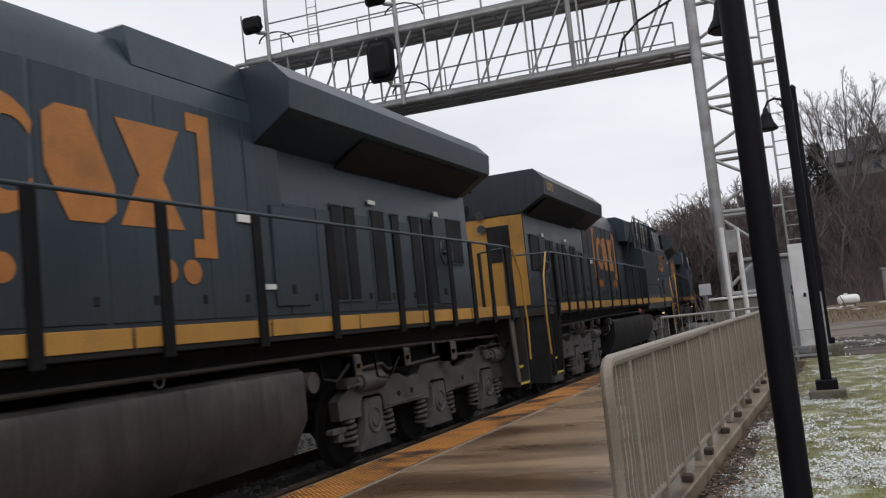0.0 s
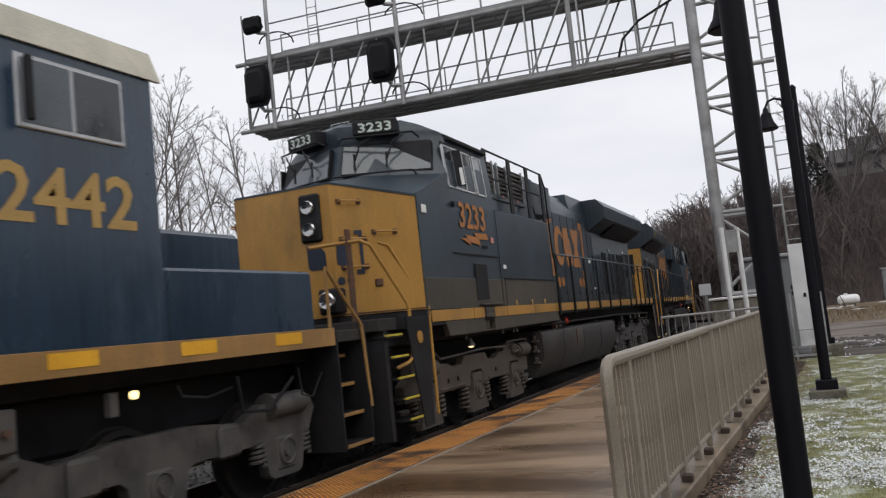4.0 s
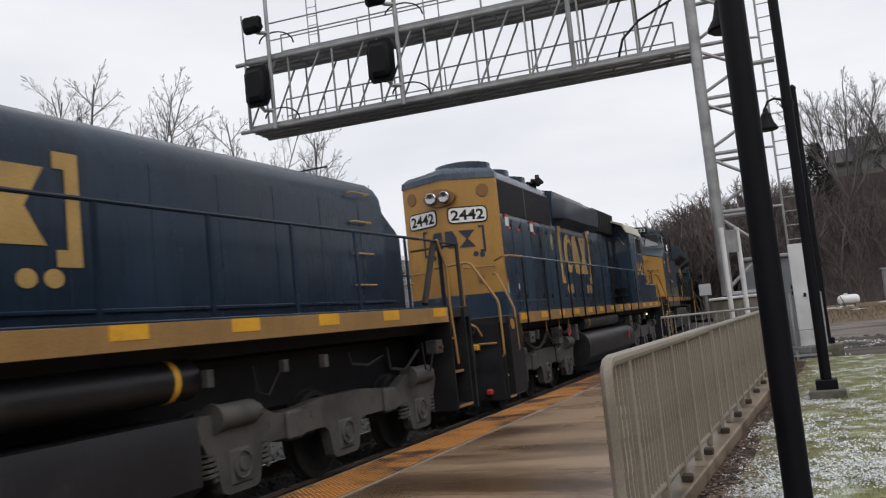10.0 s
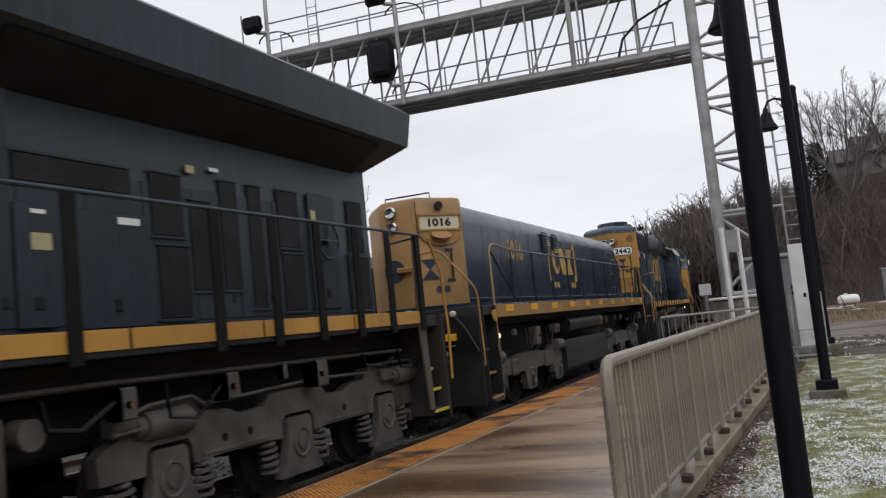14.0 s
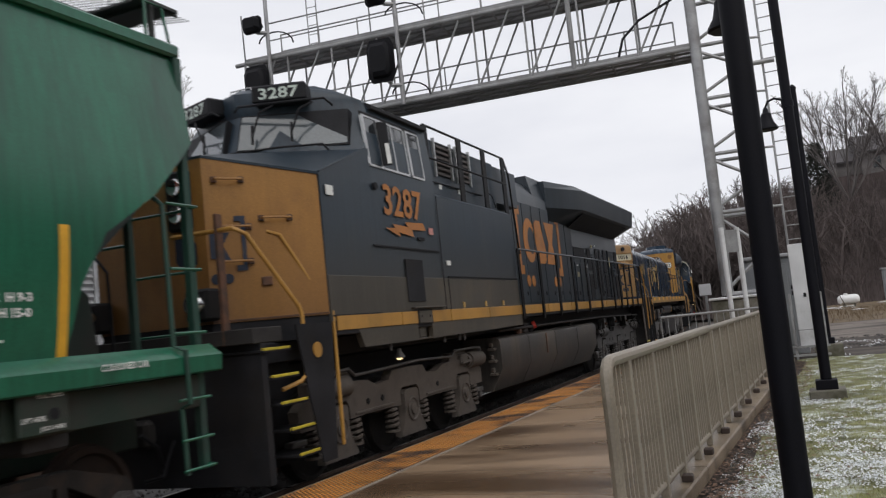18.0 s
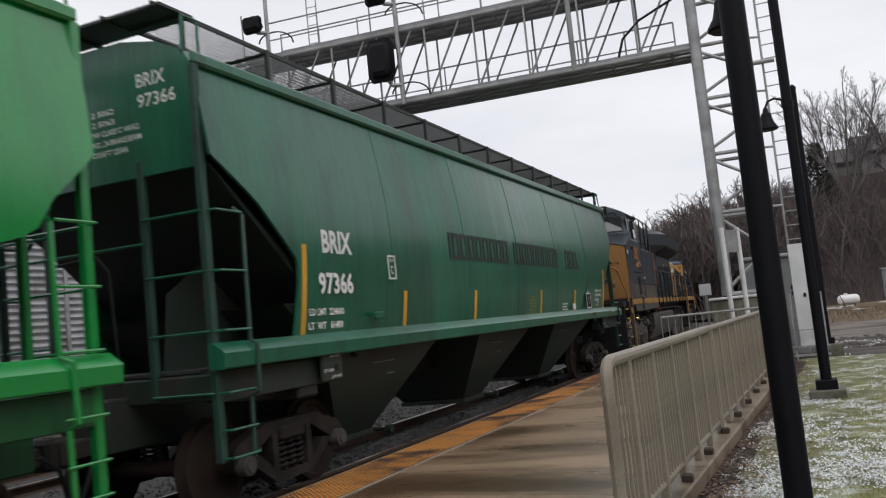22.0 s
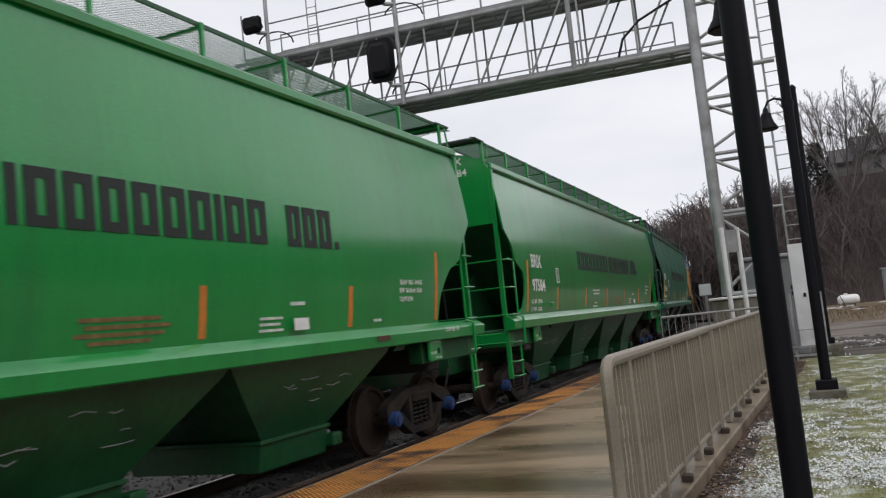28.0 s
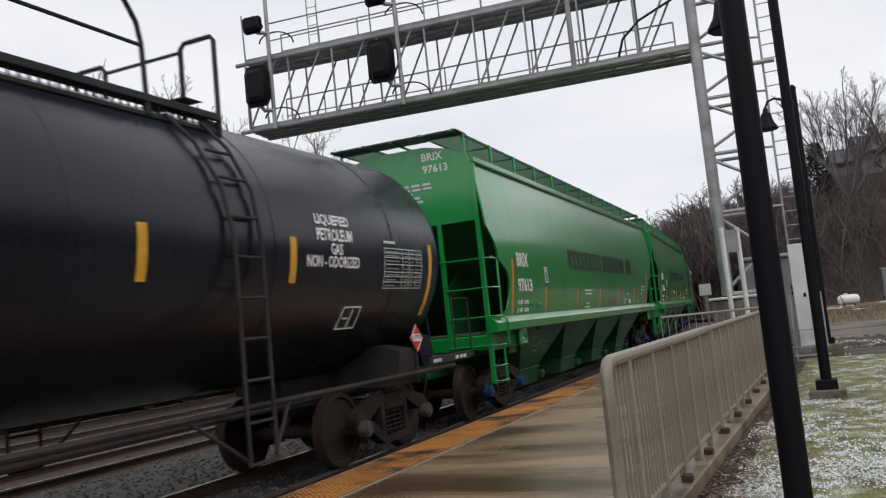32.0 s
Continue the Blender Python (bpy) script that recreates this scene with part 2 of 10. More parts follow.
# darker copy of GREEN2: shade of bays and end recesses, with some grime
SHADEBRIGHT = mat("grimy_shade_darkened_bright_green", (0.008, 0.090, 0.027), 0.45, var=0.4, scale=1.2, dirt=(0.012, 0.045, 0.022), dirt_at=0.54, dirt_scale=1.2, streak=0.25)
HOSEGREEN = mat("pale_green_fitting", (0.10, 0.30, 0.20), 0.5, var=0.2, scale=6)
PALENOTICE = mat("yellowed_notice", (0.42, 0.37, 0.22), 0.6, var=0.12)
OLIVE = mat("olive_yellow_stencil", (0.13, 0.16, 0.03), 0.6, var=0.2)
FLAGPINK = mat("red_and_white_decal", (0.55, 0.25, 0.22), 0.6, var=0.4, scale=30)
CARREDEND = mat("red_end_panel", (0.36, 0.06, 0.035), 0.55, var=0.2, scale=2)
BLUECAP = mat("blue_bearing_cap", (0.016, 0.055, 0.19), 0.45, var=0.3, scale=8, dirt=(0.03, 0.03, 0.035), dirt_at=0.58, dirt_scale=12)
CONCRETE = mat("damp_concrete", (0.300, 0.205, 0.128), 0.28, var=0.2, scale=0.7, grain=90, bump=0.06, dirt=(0.085, 0.049, 0.025), dirt_at=0.515, dirt_scale=0.8, stretch=(0.30, 0.95, 1), rand=0.05, rough_var=0.26, fixed=True, soft=0.55)
KERB = mat("kerb_concrete", (0.235, 0.182, 0.128), 0.42, var=0.25, scale=2, grain=80, bump=0.3, dirt=(0.075, 0.055, 0.036), dirt_at=0.54, dirt_scale=1.8, fixed=True)
FOOTING = mat("old_concrete", (0.17, 0.155, 0.13), 0.75, var=0.3, scale=3, bump=0.4, grain=40, dirt=(0.065, 0.062, 0.038), dirt_at=0.52, dirt_scale=2)
TACTILE = mat("tactile_yellow", (0.60, 0.245, 0.04), 0.42, var=0.3, scale=1.6, dirt=(0.046, 0.021, 0.011), dirt_at=0.525, dirt_scale=1.7, stretch=(0.8, 1.3, 1), rand=0.12, fixed=True, rough_var=0.2, soft=0.5, dust=((0.046, 0.020, 0.010), 0.0125, 0.0170, 1.0))
FENCE = mat("beige_grey_powder_coat", (0.25, 0.215, 0.17), 0.38, var=0.14, scale=2, bump=0.04, dirt=(0.13, 0.105, 0.078), dirt_at=0.60)
RUSTDARK = mat("dark_rusty_foot", (0.045, 0.03, 0.024), 0.6, var=0.4, scale=8)
SNOW = mat("thin_snow", (0.78, 0.80, 0.82), 0.7, var=0.08, scale=6)
SOIL = mat("wet_dark_soil", (0.024, 0.017, 0.012), 0.7, var=0.6, scale=8, grain=50, bump=0.9, dirt=(0.055, 0.037, 0.026), dirt_at=0.57, dirt_scale=14, spec=0.25)
POST = mat("black_lamp_paint", (0.0046, 0.0046, 0.0078), 0.55, var=0.25, scale=2, bump=0.08, spec=0.16)
GALV = mat("galvanised_steel", (0.33, 0.33, 0.335), 0.45, metal=0.35, var=0.18, scale=3, dirt=(0.19, 0.18, 0.175), dirt_at=0.6)
GANTRYGREY = mat("grey_painted_truss", (0.27, 0.27, 0.27), 0.5, metal=0.2, var=0.2, scale=2, dirt=(0.15, 0.145, 0.14), dirt_at=0.6)
DECK = mat("walkway_grating", (0.34, 0.34, 0.355), 0.5, metal=0.3, var=0.2, scale=3)
SIGNAL = mat("black_signal_housing", (0.007, 0.007, 0.009), 0.7, var=0.3, spec=0.2)
BUNGALOW = mat("grey_equipment_case", (0.26, 0.27, 0.28), 0.5, metal=0.2, var=0.12, scale=2)
WHITEPANEL = mat("white_painted_sheet", (0.66, 0.66, 0.67), 0.5, var=0.1, scale=2, dirt=(0.33, 0.32, 0.31), dirt_at=0.62)
BALLAST = mat("grey_ballast", (0.060, 0.056, 0.053), 0.8, var=0.5, scale=18, grain=70, bump=0.8, dirt=(0.028, 0.025, 0.022), dirt_at=0.52, dirt_scale=14)
STONE = mat("ballast_stone", (0.115, 0.108, 0.104), 0.7, var=0.55, scale=9, bump=0.4, dirt=(0.04, 0.034, 0.03), dirt_at=0.5, dirt_scale=7)
TIE = mat("creosoted_timber", (0.055, 0.042, 0.033), 0.85, var=0.4, scale=3, stretch=(0.5, 6, 3), bump=0.6)
RAIL = mat("brown_rail_web", (0.07, 0.042, 0.03), 0.75, var=0.3, scale=4)
GROUND = mat("wet_gravel_ground", (0.075, 0.063, 0.053), 0.75, var=0.5, scale=0.6, grain=22, bump=0.5, dirt=(0.14, 0.12, 0.10), dirt_at=0.58, dirt_scale=0.5)
YARD = mat("stony_wet_yard", (0.095, 0.080, 0.069), 0.75, var=0.45, scale=3.0, grain=26, bump=0.9, dirt=(0.036, 0.029, 0.025), dirt_at=0.52, dirt_scale=0.9, stretch=(0.30, 1.2, 1), fixed=True, spec=0.15)
GRASS = mat("frosted_turf", (0.155, 0.155, 0.062), 0.85, var=0.6, scale=2.2, grain=45, bump=0.9, dirt=(0.66, 0.70, 0.70), dirt_at=0.59, dirt_scale=3.2, soft=0.9)
BLADE = mat("grass_blade", (0.255, 0.265, 0.095), 0.7, var=0.5, scale=1.6, dirt=(0.68, 0.72, 0.68), dirt_at=0.58, dirt_scale=3)
LEAF = mat("fallen_leaf", (0.17, 0.105, 0.07), 0.8, var=0.6, scale=8)
STRAW = mat("straw_coloured_verge", (0.185, 0.128, 0.068), 0.9, var=0.5, scale=1.2, grain=20, bump=0.8, dirt=(0.06, 0.042, 0.026), dirt_at=0.50, dirt_scale=1.2)
ASPHALT = mat("wet_dirt_road", (0.205, 0.176, 0.152), 0.7, var=0.35, scale=0.8, grain=30, bump=0.5, dirt=(0.050, 0.042, 0.037), dirt_at=0.50, dirt_scale=0.55, stretch=(0.35, 1, 1), rough_var=0.3, spec=0.14, soft=0.7)
HILL = mat("brown_leaf_litter", (0.056, 0.043, 0.041), 0.95, var=0.4, scale=0.25, grain=4, bump=0.4, spec=0.1)
BARK = mat("grey_brown_bark", (0.095, 0.075, 0.062), 0.9, var=0.3, scale=3, bump=0.4)
TWIG = mat("bare_twigs", (0.125, 0.110, 0.104), 0.9, var=0.25, scale=0.6)
WOODS = mat("distant_bare_woods", (0.118, 0.098, 0.093), 0.95, var=0.4, scale=0.3, spec=0.1)
EVERGREEN = mat("dark_evergreen", (0.040, 0.042, 0.036), 0.9, var=0.4, scale=2, spec=0.1)
SIDING = mat("grey_house_siding", (0.17, 0.155, 0.15), 0.7, var=0.25, scale=1)
SHINGLE = mat("dark_shingles", (0.09, 0.082, 0.085), 0.8, var=0.3, scale=2)
CARGREY = mat("galvanised_car_side", (0.40, 0.40, 0.41), 0.5, metal=0.3, var=0.2, scale=2, dirt=(0.2, 0.18, 0.16), dirt_at=0.6)
CARRED = mat("red_car_paint", (0.38, 0.05, 0.03), 0.5, var=0.2, scale=2)
CARCREAM = mat("cream_yellow_paint", (0.42, 0.32, 0.16), 0.55, var=0.2, scale=1.5, dirt=(0.24, 0.18, 0.10), dirt_at=0.6)
SNOWROOF = mat("pale_roof_sheet", (0.62, 0.63, 0.66), 0.6, var=0.1, scale=2)
CREAM = mat("cream_board_enamel", (0.60, 0.56, 0.42), 0.4, var=0.08, scale=3)
TANKWHITE = mat("white_tank_paint", (0.78, 0.78, 0.77), 0.4, var=0.06, scale=2)


# ---- mesh helpers ----
class Shape:
    """A growing list of vertices and faces."""

    def __init__(self):
        self.v, self.f = [], []

    def add(self, v, f):
        n = len(self.v)
        self.v += [tuple(p) for p in v]
        self.f += [tuple(i + n for i in q) for q in f]
        return self

    def box(self, x0, x1, y0, y1, z0, z1):
        return self.add([(x0, y0, z0), (x1, y0, z0), (x1, y1, z0), (x0, y1, z0), (x0, y0, z1), (x1, y0, z1), (x1, y1, z1), (x0, y1, z1)],
                        [(0, 3, 2, 1), (4, 5, 6, 7), (0, 1, 5, 4), (1, 2, 6, 5), (2, 3, 7, 6), (3, 0, 4, 7)])

    def cbox(self, x0, x1, y0, y1, z0, z1, c=0.01):
        """A box with chamfered edges."""
        v, k = [], {}
        for sx in (0, 1):
            for sy in (0, 1):
                for sz in (0, 1):
                    x, y, z = (x0, x1)[sx], (y0, y1)[sy], (z0, z1)[sz]
                    dx, dy, dz = c * (1 - 2 * sx), c * (1 - 2 * sy), c * (1 - 2 * sz)
                    k[sx, sy, sz] = len(v)
                    v += [(x, y + dy, z + dz), (x + dx, y, z + dz), (x + dx, y + dy, z)]
        f = []
        for s in (0, 1):
            f.append([k[s, a, b] for a, b in ((0, 0), (1, 0), (1, 1), (0, 1))])
            f.append([k[a, s, b] + 1 for a, b in ((0, 0), (1, 0), (1, 1), (0, 1))])
            f.append([k[a, b, s] + 2 for a, b in ((0, 0), (1, 0), (1, 1), (0, 1))])
        for a in (0, 1):
            for b in (0, 1):
                f.append([k[a, b, 0], k[a, b, 1], k[a, b, 1] + 1, k[a, b, 0] + 1])
                f.append([k[a, 0, b], k[a, 1, b], k[a, 1, b] + 2, k[a, 0, b] + 2])
                f.append([k[0, a, b] + 1, k[1, a, b] + 1, k[1, a, b] + 2, k[0, a, b] + 2])
        f += [[i, i + 1, i + 2] for i in k.values()]
        return self.add(v, f)

    def loft(self, rings, caps=True):
        n = len(rings[0])
        f = []
        for r in range(len(rings) - 1):
            f += [(r * n + i, r * n + (i + 1) % n, (r + 1) * n + (i + 1) % n, (r + 1) * n + i) for i in range(n)]
        if caps:
            f += [tuple(range(n - 1, -1, -1)), tuple(range((len(rings) - 1) * n, len(rings) * n))]
        return self.add([p for r in rings for p in r], f)

    def prism(self, profile, axis, a, b):
        put = {"x": lambda p, q, s: (s, p, q), "y": lambda p, q, s: (p, s, q), "z": lambda p, q, s: (p, q, s)}[axis]
        return self.loft([[put(p, q, a) for p, q in profile], [put(p, q, b) for p, q in profile]])

    def cyl(self, p, q, r, n=12, r2=None):
        p, q = Vector(p), Vector(q)
        t = (q - p).normalized()
        u = t.orthogonal().normalized()
        w = t.cross(u)
        ring = lambda c, rad: [c + (u * math.cos(2 * math.pi * i / n) + w * math.sin(2 * math.pi * i / n)) * rad for i in range(n)]
        return self.loft([ring(p, r), ring(q, r if r2 is None else r2)])

    def tube(self, points, r, n=6, taper=None):
        pts = [Vector(p) for p in points]
        rings, u = [], None
        for i, p in enumerate(pts):
            t = (pts[min(i + 1, len(pts) - 1)] - pts[max(i - 1, 0)]).normalized()
            u = t.orthogonal().normalized() if u is None else (u - t * u.dot(t)).normalized()
            w = t.cross(u)
            rad = r if taper is None else r + (taper - r) * i / (len(pts) - 1)
            rings.append([p + (u * math.cos(2 * math.pi * k / n) + w * math.sin(2 * math.pi * k / n)) * rad for k in range(n)])
        return self.loft(rings)

    def turned(self, profile, axis, centre, n=20):
        """A turned solid: profile rows of (distance along the axis, radius)."""
        e = {"x": (0, 1, 2), "y": (1, 0, 2), "z": (2, 0, 1)}[axis]
        rings = []
        for a, r in profile:
            ring = []
            for i in range(n):
                p = list(centre)
                p[e[0]] += a
                p[e[1]] += r * math.cos(2 * math.pi * i / n)
                p[e[2]] += r * math.sin(2 * math.pi * i / n)
                ring.append(p)
            rings.append(ring)
        return self.loft(rings)

    def join(self, other, m=None):
        return self.add([tuple(m @ Vector(p)) for p in other.v] if m else other.v, other.f)


def mesh_of(shape, material, smooth=True):
    me = bpy.data.meshes.new("mesh")
    me.from_pydata(shape.v, [], shape.f)
    bm = bmesh.new()
    bm.from_mesh(me)
    bmesh.ops.recalc_face_normals(bm, faces=bm.faces)
    bm.to_mesh(me)
    bm.free()
    if smooth:
        me.polygons.foreach_set("use_smooth", [True] * len(me.polygons))
        me.set_sharp_from_angle(angle=radians(35))
    me.materials.append(material)
    return me


def part(name, shape, material, parent, label="", at=None):
    """Links a shape as one mesh under a thing or a part."""
    data = shape if isinstance(shape, bpy.types.Mesh) else mesh_of(shape, material)
    ob = new(name, data)
    ob.parent = parent
    if at is not None:
        ob.matrix_basis = at
    return tagged(ob, label)


def thing(name, label, category, group="", at=None, kind=""):
    ob = new(name)
    ob.empty_display_size = 0.2
    if at is not None:
        ob.matrix_basis = at
    return tagged(ob, label, category, group, kind)


def solid(name, shape, material, label, category="", group="", kind="", at=None):
    ob = new(name, mesh_of(shape, material))
    if at is not None:
        ob.matrix_basis = at
    return tagged(ob, label, category, group, kind)


FONT_CACHE = {}


def words(text, width, height, m, material, parent, name="lettering", label="", bold=0.012):
    """Flat painted lettering: lower left corner and directions by the pose m, fitted into width x height."""
    key = (text, round(width, 3), round(height, 3), material.name, bold)
    if key not in FONT_CACHE:
        c = bpy.data.curves.new("letters", "FONT")
        c.body, c.resolution_u = text, 2
        c.offset = bold
        o = bpy.data.objects.new("letters", c)
        me = bpy.data.meshes.new_from_object(o)
        bpy.data.objects.remove(o)
        co = np.empty(len(me.vertices) * 3)
        me.vertices.foreach_get("co", co)
        co = co.reshape(-1, 3)
        lo, hi = co.min(0), co.max(0)
        co[:, 0] = (co[:, 0] - lo[0]) / (hi[0] - lo[0]) * width
        co[:, 1] = (co[:, 1] - lo[1]) / (hi[1] - lo[1]) * height
        co[:, 2] = 0
        me.vertices.foreach_set("co", co.ravel())
        me.materials.clear()
        me.materials.append(material)
        FONT_CACHE[key] = me
    return part(name, FONT_CACHE[key], material, parent, label, m)


def side(x, y, z, sign=1):
    """The pose of flat work on a vehicle's side: text runs to the viewer's right."""
    return Matrix(((0, 0, sign, x), (sign, 0, 0, y), (0, 1, 0, z), (0, 0, 0, 1)))


def front(x, y, z):
    """The pose of flat work on an end that faces -y."""
    return Matrix(((1, 0, 0, x), (0, 0, -1, y), (0, 1, 0, z), (0, 0, 0, 1)))


def flat(pieces, t=0.004):
    """Flat work: outlines in the plane, of thickness t."""
    s = Shape()
    for p in pieces:
        s.prism(p, "z", 0, t)
    return s


def rect(x0, x1, y0, y1):
    return [(x0, y0), (x1, y0), (x1, y1), (x0, y1)]


def disc(cx, cy, r, n=18, ry=None):
    return [(cx + r * math.cos(2 * math.pi * i / n), cy + (ry or r) * math.sin(2 * math.pi * i / n)) for i in range(n)]


# ---- ground, tracks, platform ----
def strip(u0, u1, lat0, lat1, z0, z1, step=4.0):
    """A long bar that follows the track between two lateral offsets and heights."""
    n = max(2, int((u1 - u0) / step) + 1)
    rings = []
    for i in range(n):
        u = u0 + (u1 - u0) * i / (n - 1)
        a, b = along(u, lat0), along(u, lat1)
        rings.append([(a[0], a[1], z0), (b[0], b[1], z0), (b[0], b[1], z1), (a[0], a[1], z1)])
    return Shape().loft(rings)


g = Shape()
xs = [-900, -200, -60, -30, -16, -1.9, 1.55, 1.75, 5.6, 5.8, 6.6, 9, 14, 30, 80, 900]
zs = [0, 0, 0, -0.15, -0.22, -0.22, -0.22, -0.22, -0.22, 0.03, 0.03, 0.04, 0.05, 0.05, 0.05, 0.05]
ys = [-300, -40, -5, 5, 15, 20, 23, 30, 45, 70, 120, 300, 1200]
for yy in ys:
    g.v += [(x, yy, z) for x, z in zip(xs, zs)]
w = len(xs)
g.f += [(j * w + i, j * w + i + 1, (j + 1) * w + i + 1, (j + 1) * w + i) for j in range(len(ys) - 1) for i in range(w - 1)]
solid("ground", g, GROUND, "wet grey gravel and bare earth around the tracks", "ground", kind="structure")

# bed of stones under the tracks
solid("ballast_bed", Shape().join(strip(-40, 170, -16.5, 1.62, -0.4, -0.15)), BALLAST, "dark grey crushed-stone ballast under the tracks", "ballast", kind="structure")

RAIL_PROFILE = [(-0.07, -0.17), (0.07, -0.17), (0.07, -0.15), (0.012, -0.12), (0.012, -0.045), (0.036, -0.03), (0.036, -0.004), (0.03, 0),
                (-0.03, 0), (-0.036, -0.004), (-0.036, -0.03), (-0.012, -0.045), (-0.012, -0.12), (-0.07, -0.15)]


def rail_shape(lat, u0, u1, step=4.0):
    n = int((u1 - u0) / step) + 1
    rings = []
    for i in range(n):
        u = u0 + (u1 - u0) * i / (n - 1)
        rings.append([(*along(u, lat + p)[:2], q) for p, q in RAIL_PROFILE])
    return Shape().loft(rings)


TRACKS = (0.0, -5.0, -9.6, -14.0)
for lat in TRACKS:
    tr = thing("railway_track", "railway track of steel rails on dark timber ties in ballast", "track", "tracks", kind="structure")
    for s in (-0.754, 0.754):
        r = part("rail", rail_shape(lat + s, -40, 170), RAIL, tr)
        top = strip(-40, 170, lat + s - 0.027, lat + s + 0.027, 0.001, 0.003)
        part("polished_railhead", top, STEEL, tr, "wheel-polished bright rail head")
    tie = mesh_of(Shape().cbox(-1.3, 1.3, -0.115, 0.115, -0.35, -0.172, 0.012), TIE)
    for i in range(120 if lat == 0 else 90):
        x, y, a = along(-8 + i * 0.53, lat)
        part("tie", tie, TIE, tr, at=Matrix.Translation((x, y, random.uniform(-0.01, 0.0))) @ Matrix.Rotation(a + random.uniform(-0.01, 0.01), 4, "Z"))

# loose stones, thickest where one sees beneath the cars
rs = random.Random(5)
st = Shape()
for i in range(9000):
    lat = rs.uniform(-4.0, 1.5) if i < 6500 else rs.uniform(-12, -4)
    u = rs.uniform(3, 26) if i < 8000 else rs.uniform(26, 60)
    if any(abs(lat - c - s) < 0.1 for c in TRACKS for s in (-0.754, 0.754)):
        continue
    x, y, _ = along(u, lat)
    r = rs.uniform(0.018, 0.045)
    a = rs.uniform(0, 6.3)
    z = -0.15 + r * 0.2
    pts = [(x + r * rs.uniform(0.7, 1.3) * math.cos(a + k * 1.571), y + r * rs.uniform(0.7, 1.3) * math.sin(a + k * 1.571), z + rs.uniform(-0.4, 0.4) * r) for k in range(4)]
    st.add(pts + [(x, y, z + r * rs.uniform(0.6, 1.1)), (x, y, z - r)], [(0, 1, 4), (1, 2, 4), (2, 3, 4), (3, 0, 4), (1, 0, 5), (2, 1, 5), (3, 2, 5), (0, 3, 5)])
solid("ballast_stones", st, STONE, "loose angular grey ballast stones between the rails", "ballast", kind="stuff")

# platform
PLAT = 0.2
pf = thing("platform", "low damp concrete station platform with a yellow tactile edge", "platform", kind="structure")
slab_y = [-6.0, -2.5, 1.0, 4.5, 8.0, 11.5, 15.0, 18.5, 20.6]
for a, b in zip(slab_y, slab_y[1:]):
    part("slab", Shape().cbox(1.70, 5.36, a + 0.006, b - 0.006, -0.25, PLAT, 0.008), CONCRETE, pf)
tile = Shape().cbox(0, 0.66, 0.003, 0.607, 0, 0.012, 0.003)
for i in range(11):
    for j in range(10):
        cx, cy = 0.03 + i * 0.06, 0.034 + j * 0.06
        tile.loft([[(cx + r * math.cos(k * math.pi / 3), cy + r * math.sin(k * math.pi / 3), z) for k in range(6)] for r, z in ((0.0205, 0.012), (0.014, 0.0195))])
tile_mesh = mesh_of(tile, TACTILE)
for i in range(44):
    y = -6 + i * 0.61
    part("tactile_tile", tile_mesh, TACTILE, pf, at=Matrix.Translation((1.735, y, PLAT)))
part("edge_strip", Shape().cbox(2.397, 2.425, -6, 20.6, PLAT - 0.02, PLAT + 0.010, 0.003), FENCE, pf, "pale edging bar behind the tactile strip")
part("edge_nosing", Shape().cbox(1.692, 1.733, -6, 20.6, PLAT - 0.05, PLAT + 0.012, 0.004), KERB, pf, "pale worn nosing along the platform edge")


def kerb_x(y):
    return 5.33 + 0.0305 * y


for a, b in zip(slab_y, slab_y[1:]):
    part("kerb", Shape().loft([[(5.364, y, -0.25), (kerb_x(y), y, -0.25), (kerb_x(y), y, PLAT - 0.02), (kerb_x(y) - 0.012, y, PLAT - 0.004), (5.364, y, PLAT - 0.004)] for y in (a + 0.003, b - 0.003)]), KERB, pf, "damp concrete kerb under the fence")

# fence along the platform
fence = thing("fence", "beige-grey steel picket fence on the platform edge", "fence")
F0, F1, ZT = 5.35, 18.6, 1.37


def fx(y):
    return 5.40 + 0.018 * (y - 5.35)


def fence_run(p, q, rail_r=0.042, start_bend=False):
    """Top and bottom rails, posts and pickets from p to q."""
    d = Vector((q[0] - p[0], q[1] - p[1], 0))
    n = d.normalized()
    if start_bend:
        b = [Vector((p[0], p[1], PLAT + 0.02)), Vector((p[0], p[1], ZT - 0.14))]
        b += [Vector((p[0], p[1], ZT - 0.14)) + n * 0.12 * (1 - math.cos(k * math.pi / 8)) + Vector((0, 0, 0.12 * math.sin(k * math.pi / 8))) for k in range(1, 5)]
        b.append(Vector((q[0], q[1], ZT - 0.02)))
        part("top_rail", Shape().tube(b, rail_r, 10), FENCE, fence, "rounded tubular handrail")
    else:
        part("top_rail", Shape().tube([(*p, ZT - 0.02), (*q, ZT - 0.02)], rail_r * 0.8, 10), FENCE, fence)
    part("bottom_rail", Shape().tube([(p[0], p[1], PLAT + 0.11), (q[0], q[1], PLAT + 0.11)], 0.024, 8), FENCE, fence)
    return n, d.length


picket = mesh_of(Shape().cbox(-0.010, 0.010, -0.013, 0.013, PLAT + 0.10, ZT - 0.04, 0.002), FENCE)
post = mesh_of(Shape().cbox(-0.03, 0.03, -0.045, 0.045, PLAT, ZT - 0.03, 0.006), FENCE)
foot = mesh_of(Shape().cbox(-0.035, 0.055, -0.045, 0.045, PLAT - 0.01, PLAT + 0.06, 0.012), RUSTDARK)
fence_run((fx(F0), F0), (fx(9.98), 9.98), start_bend=True)
fence_run((fx(10.02), 10.02), (fx(F1), F1))
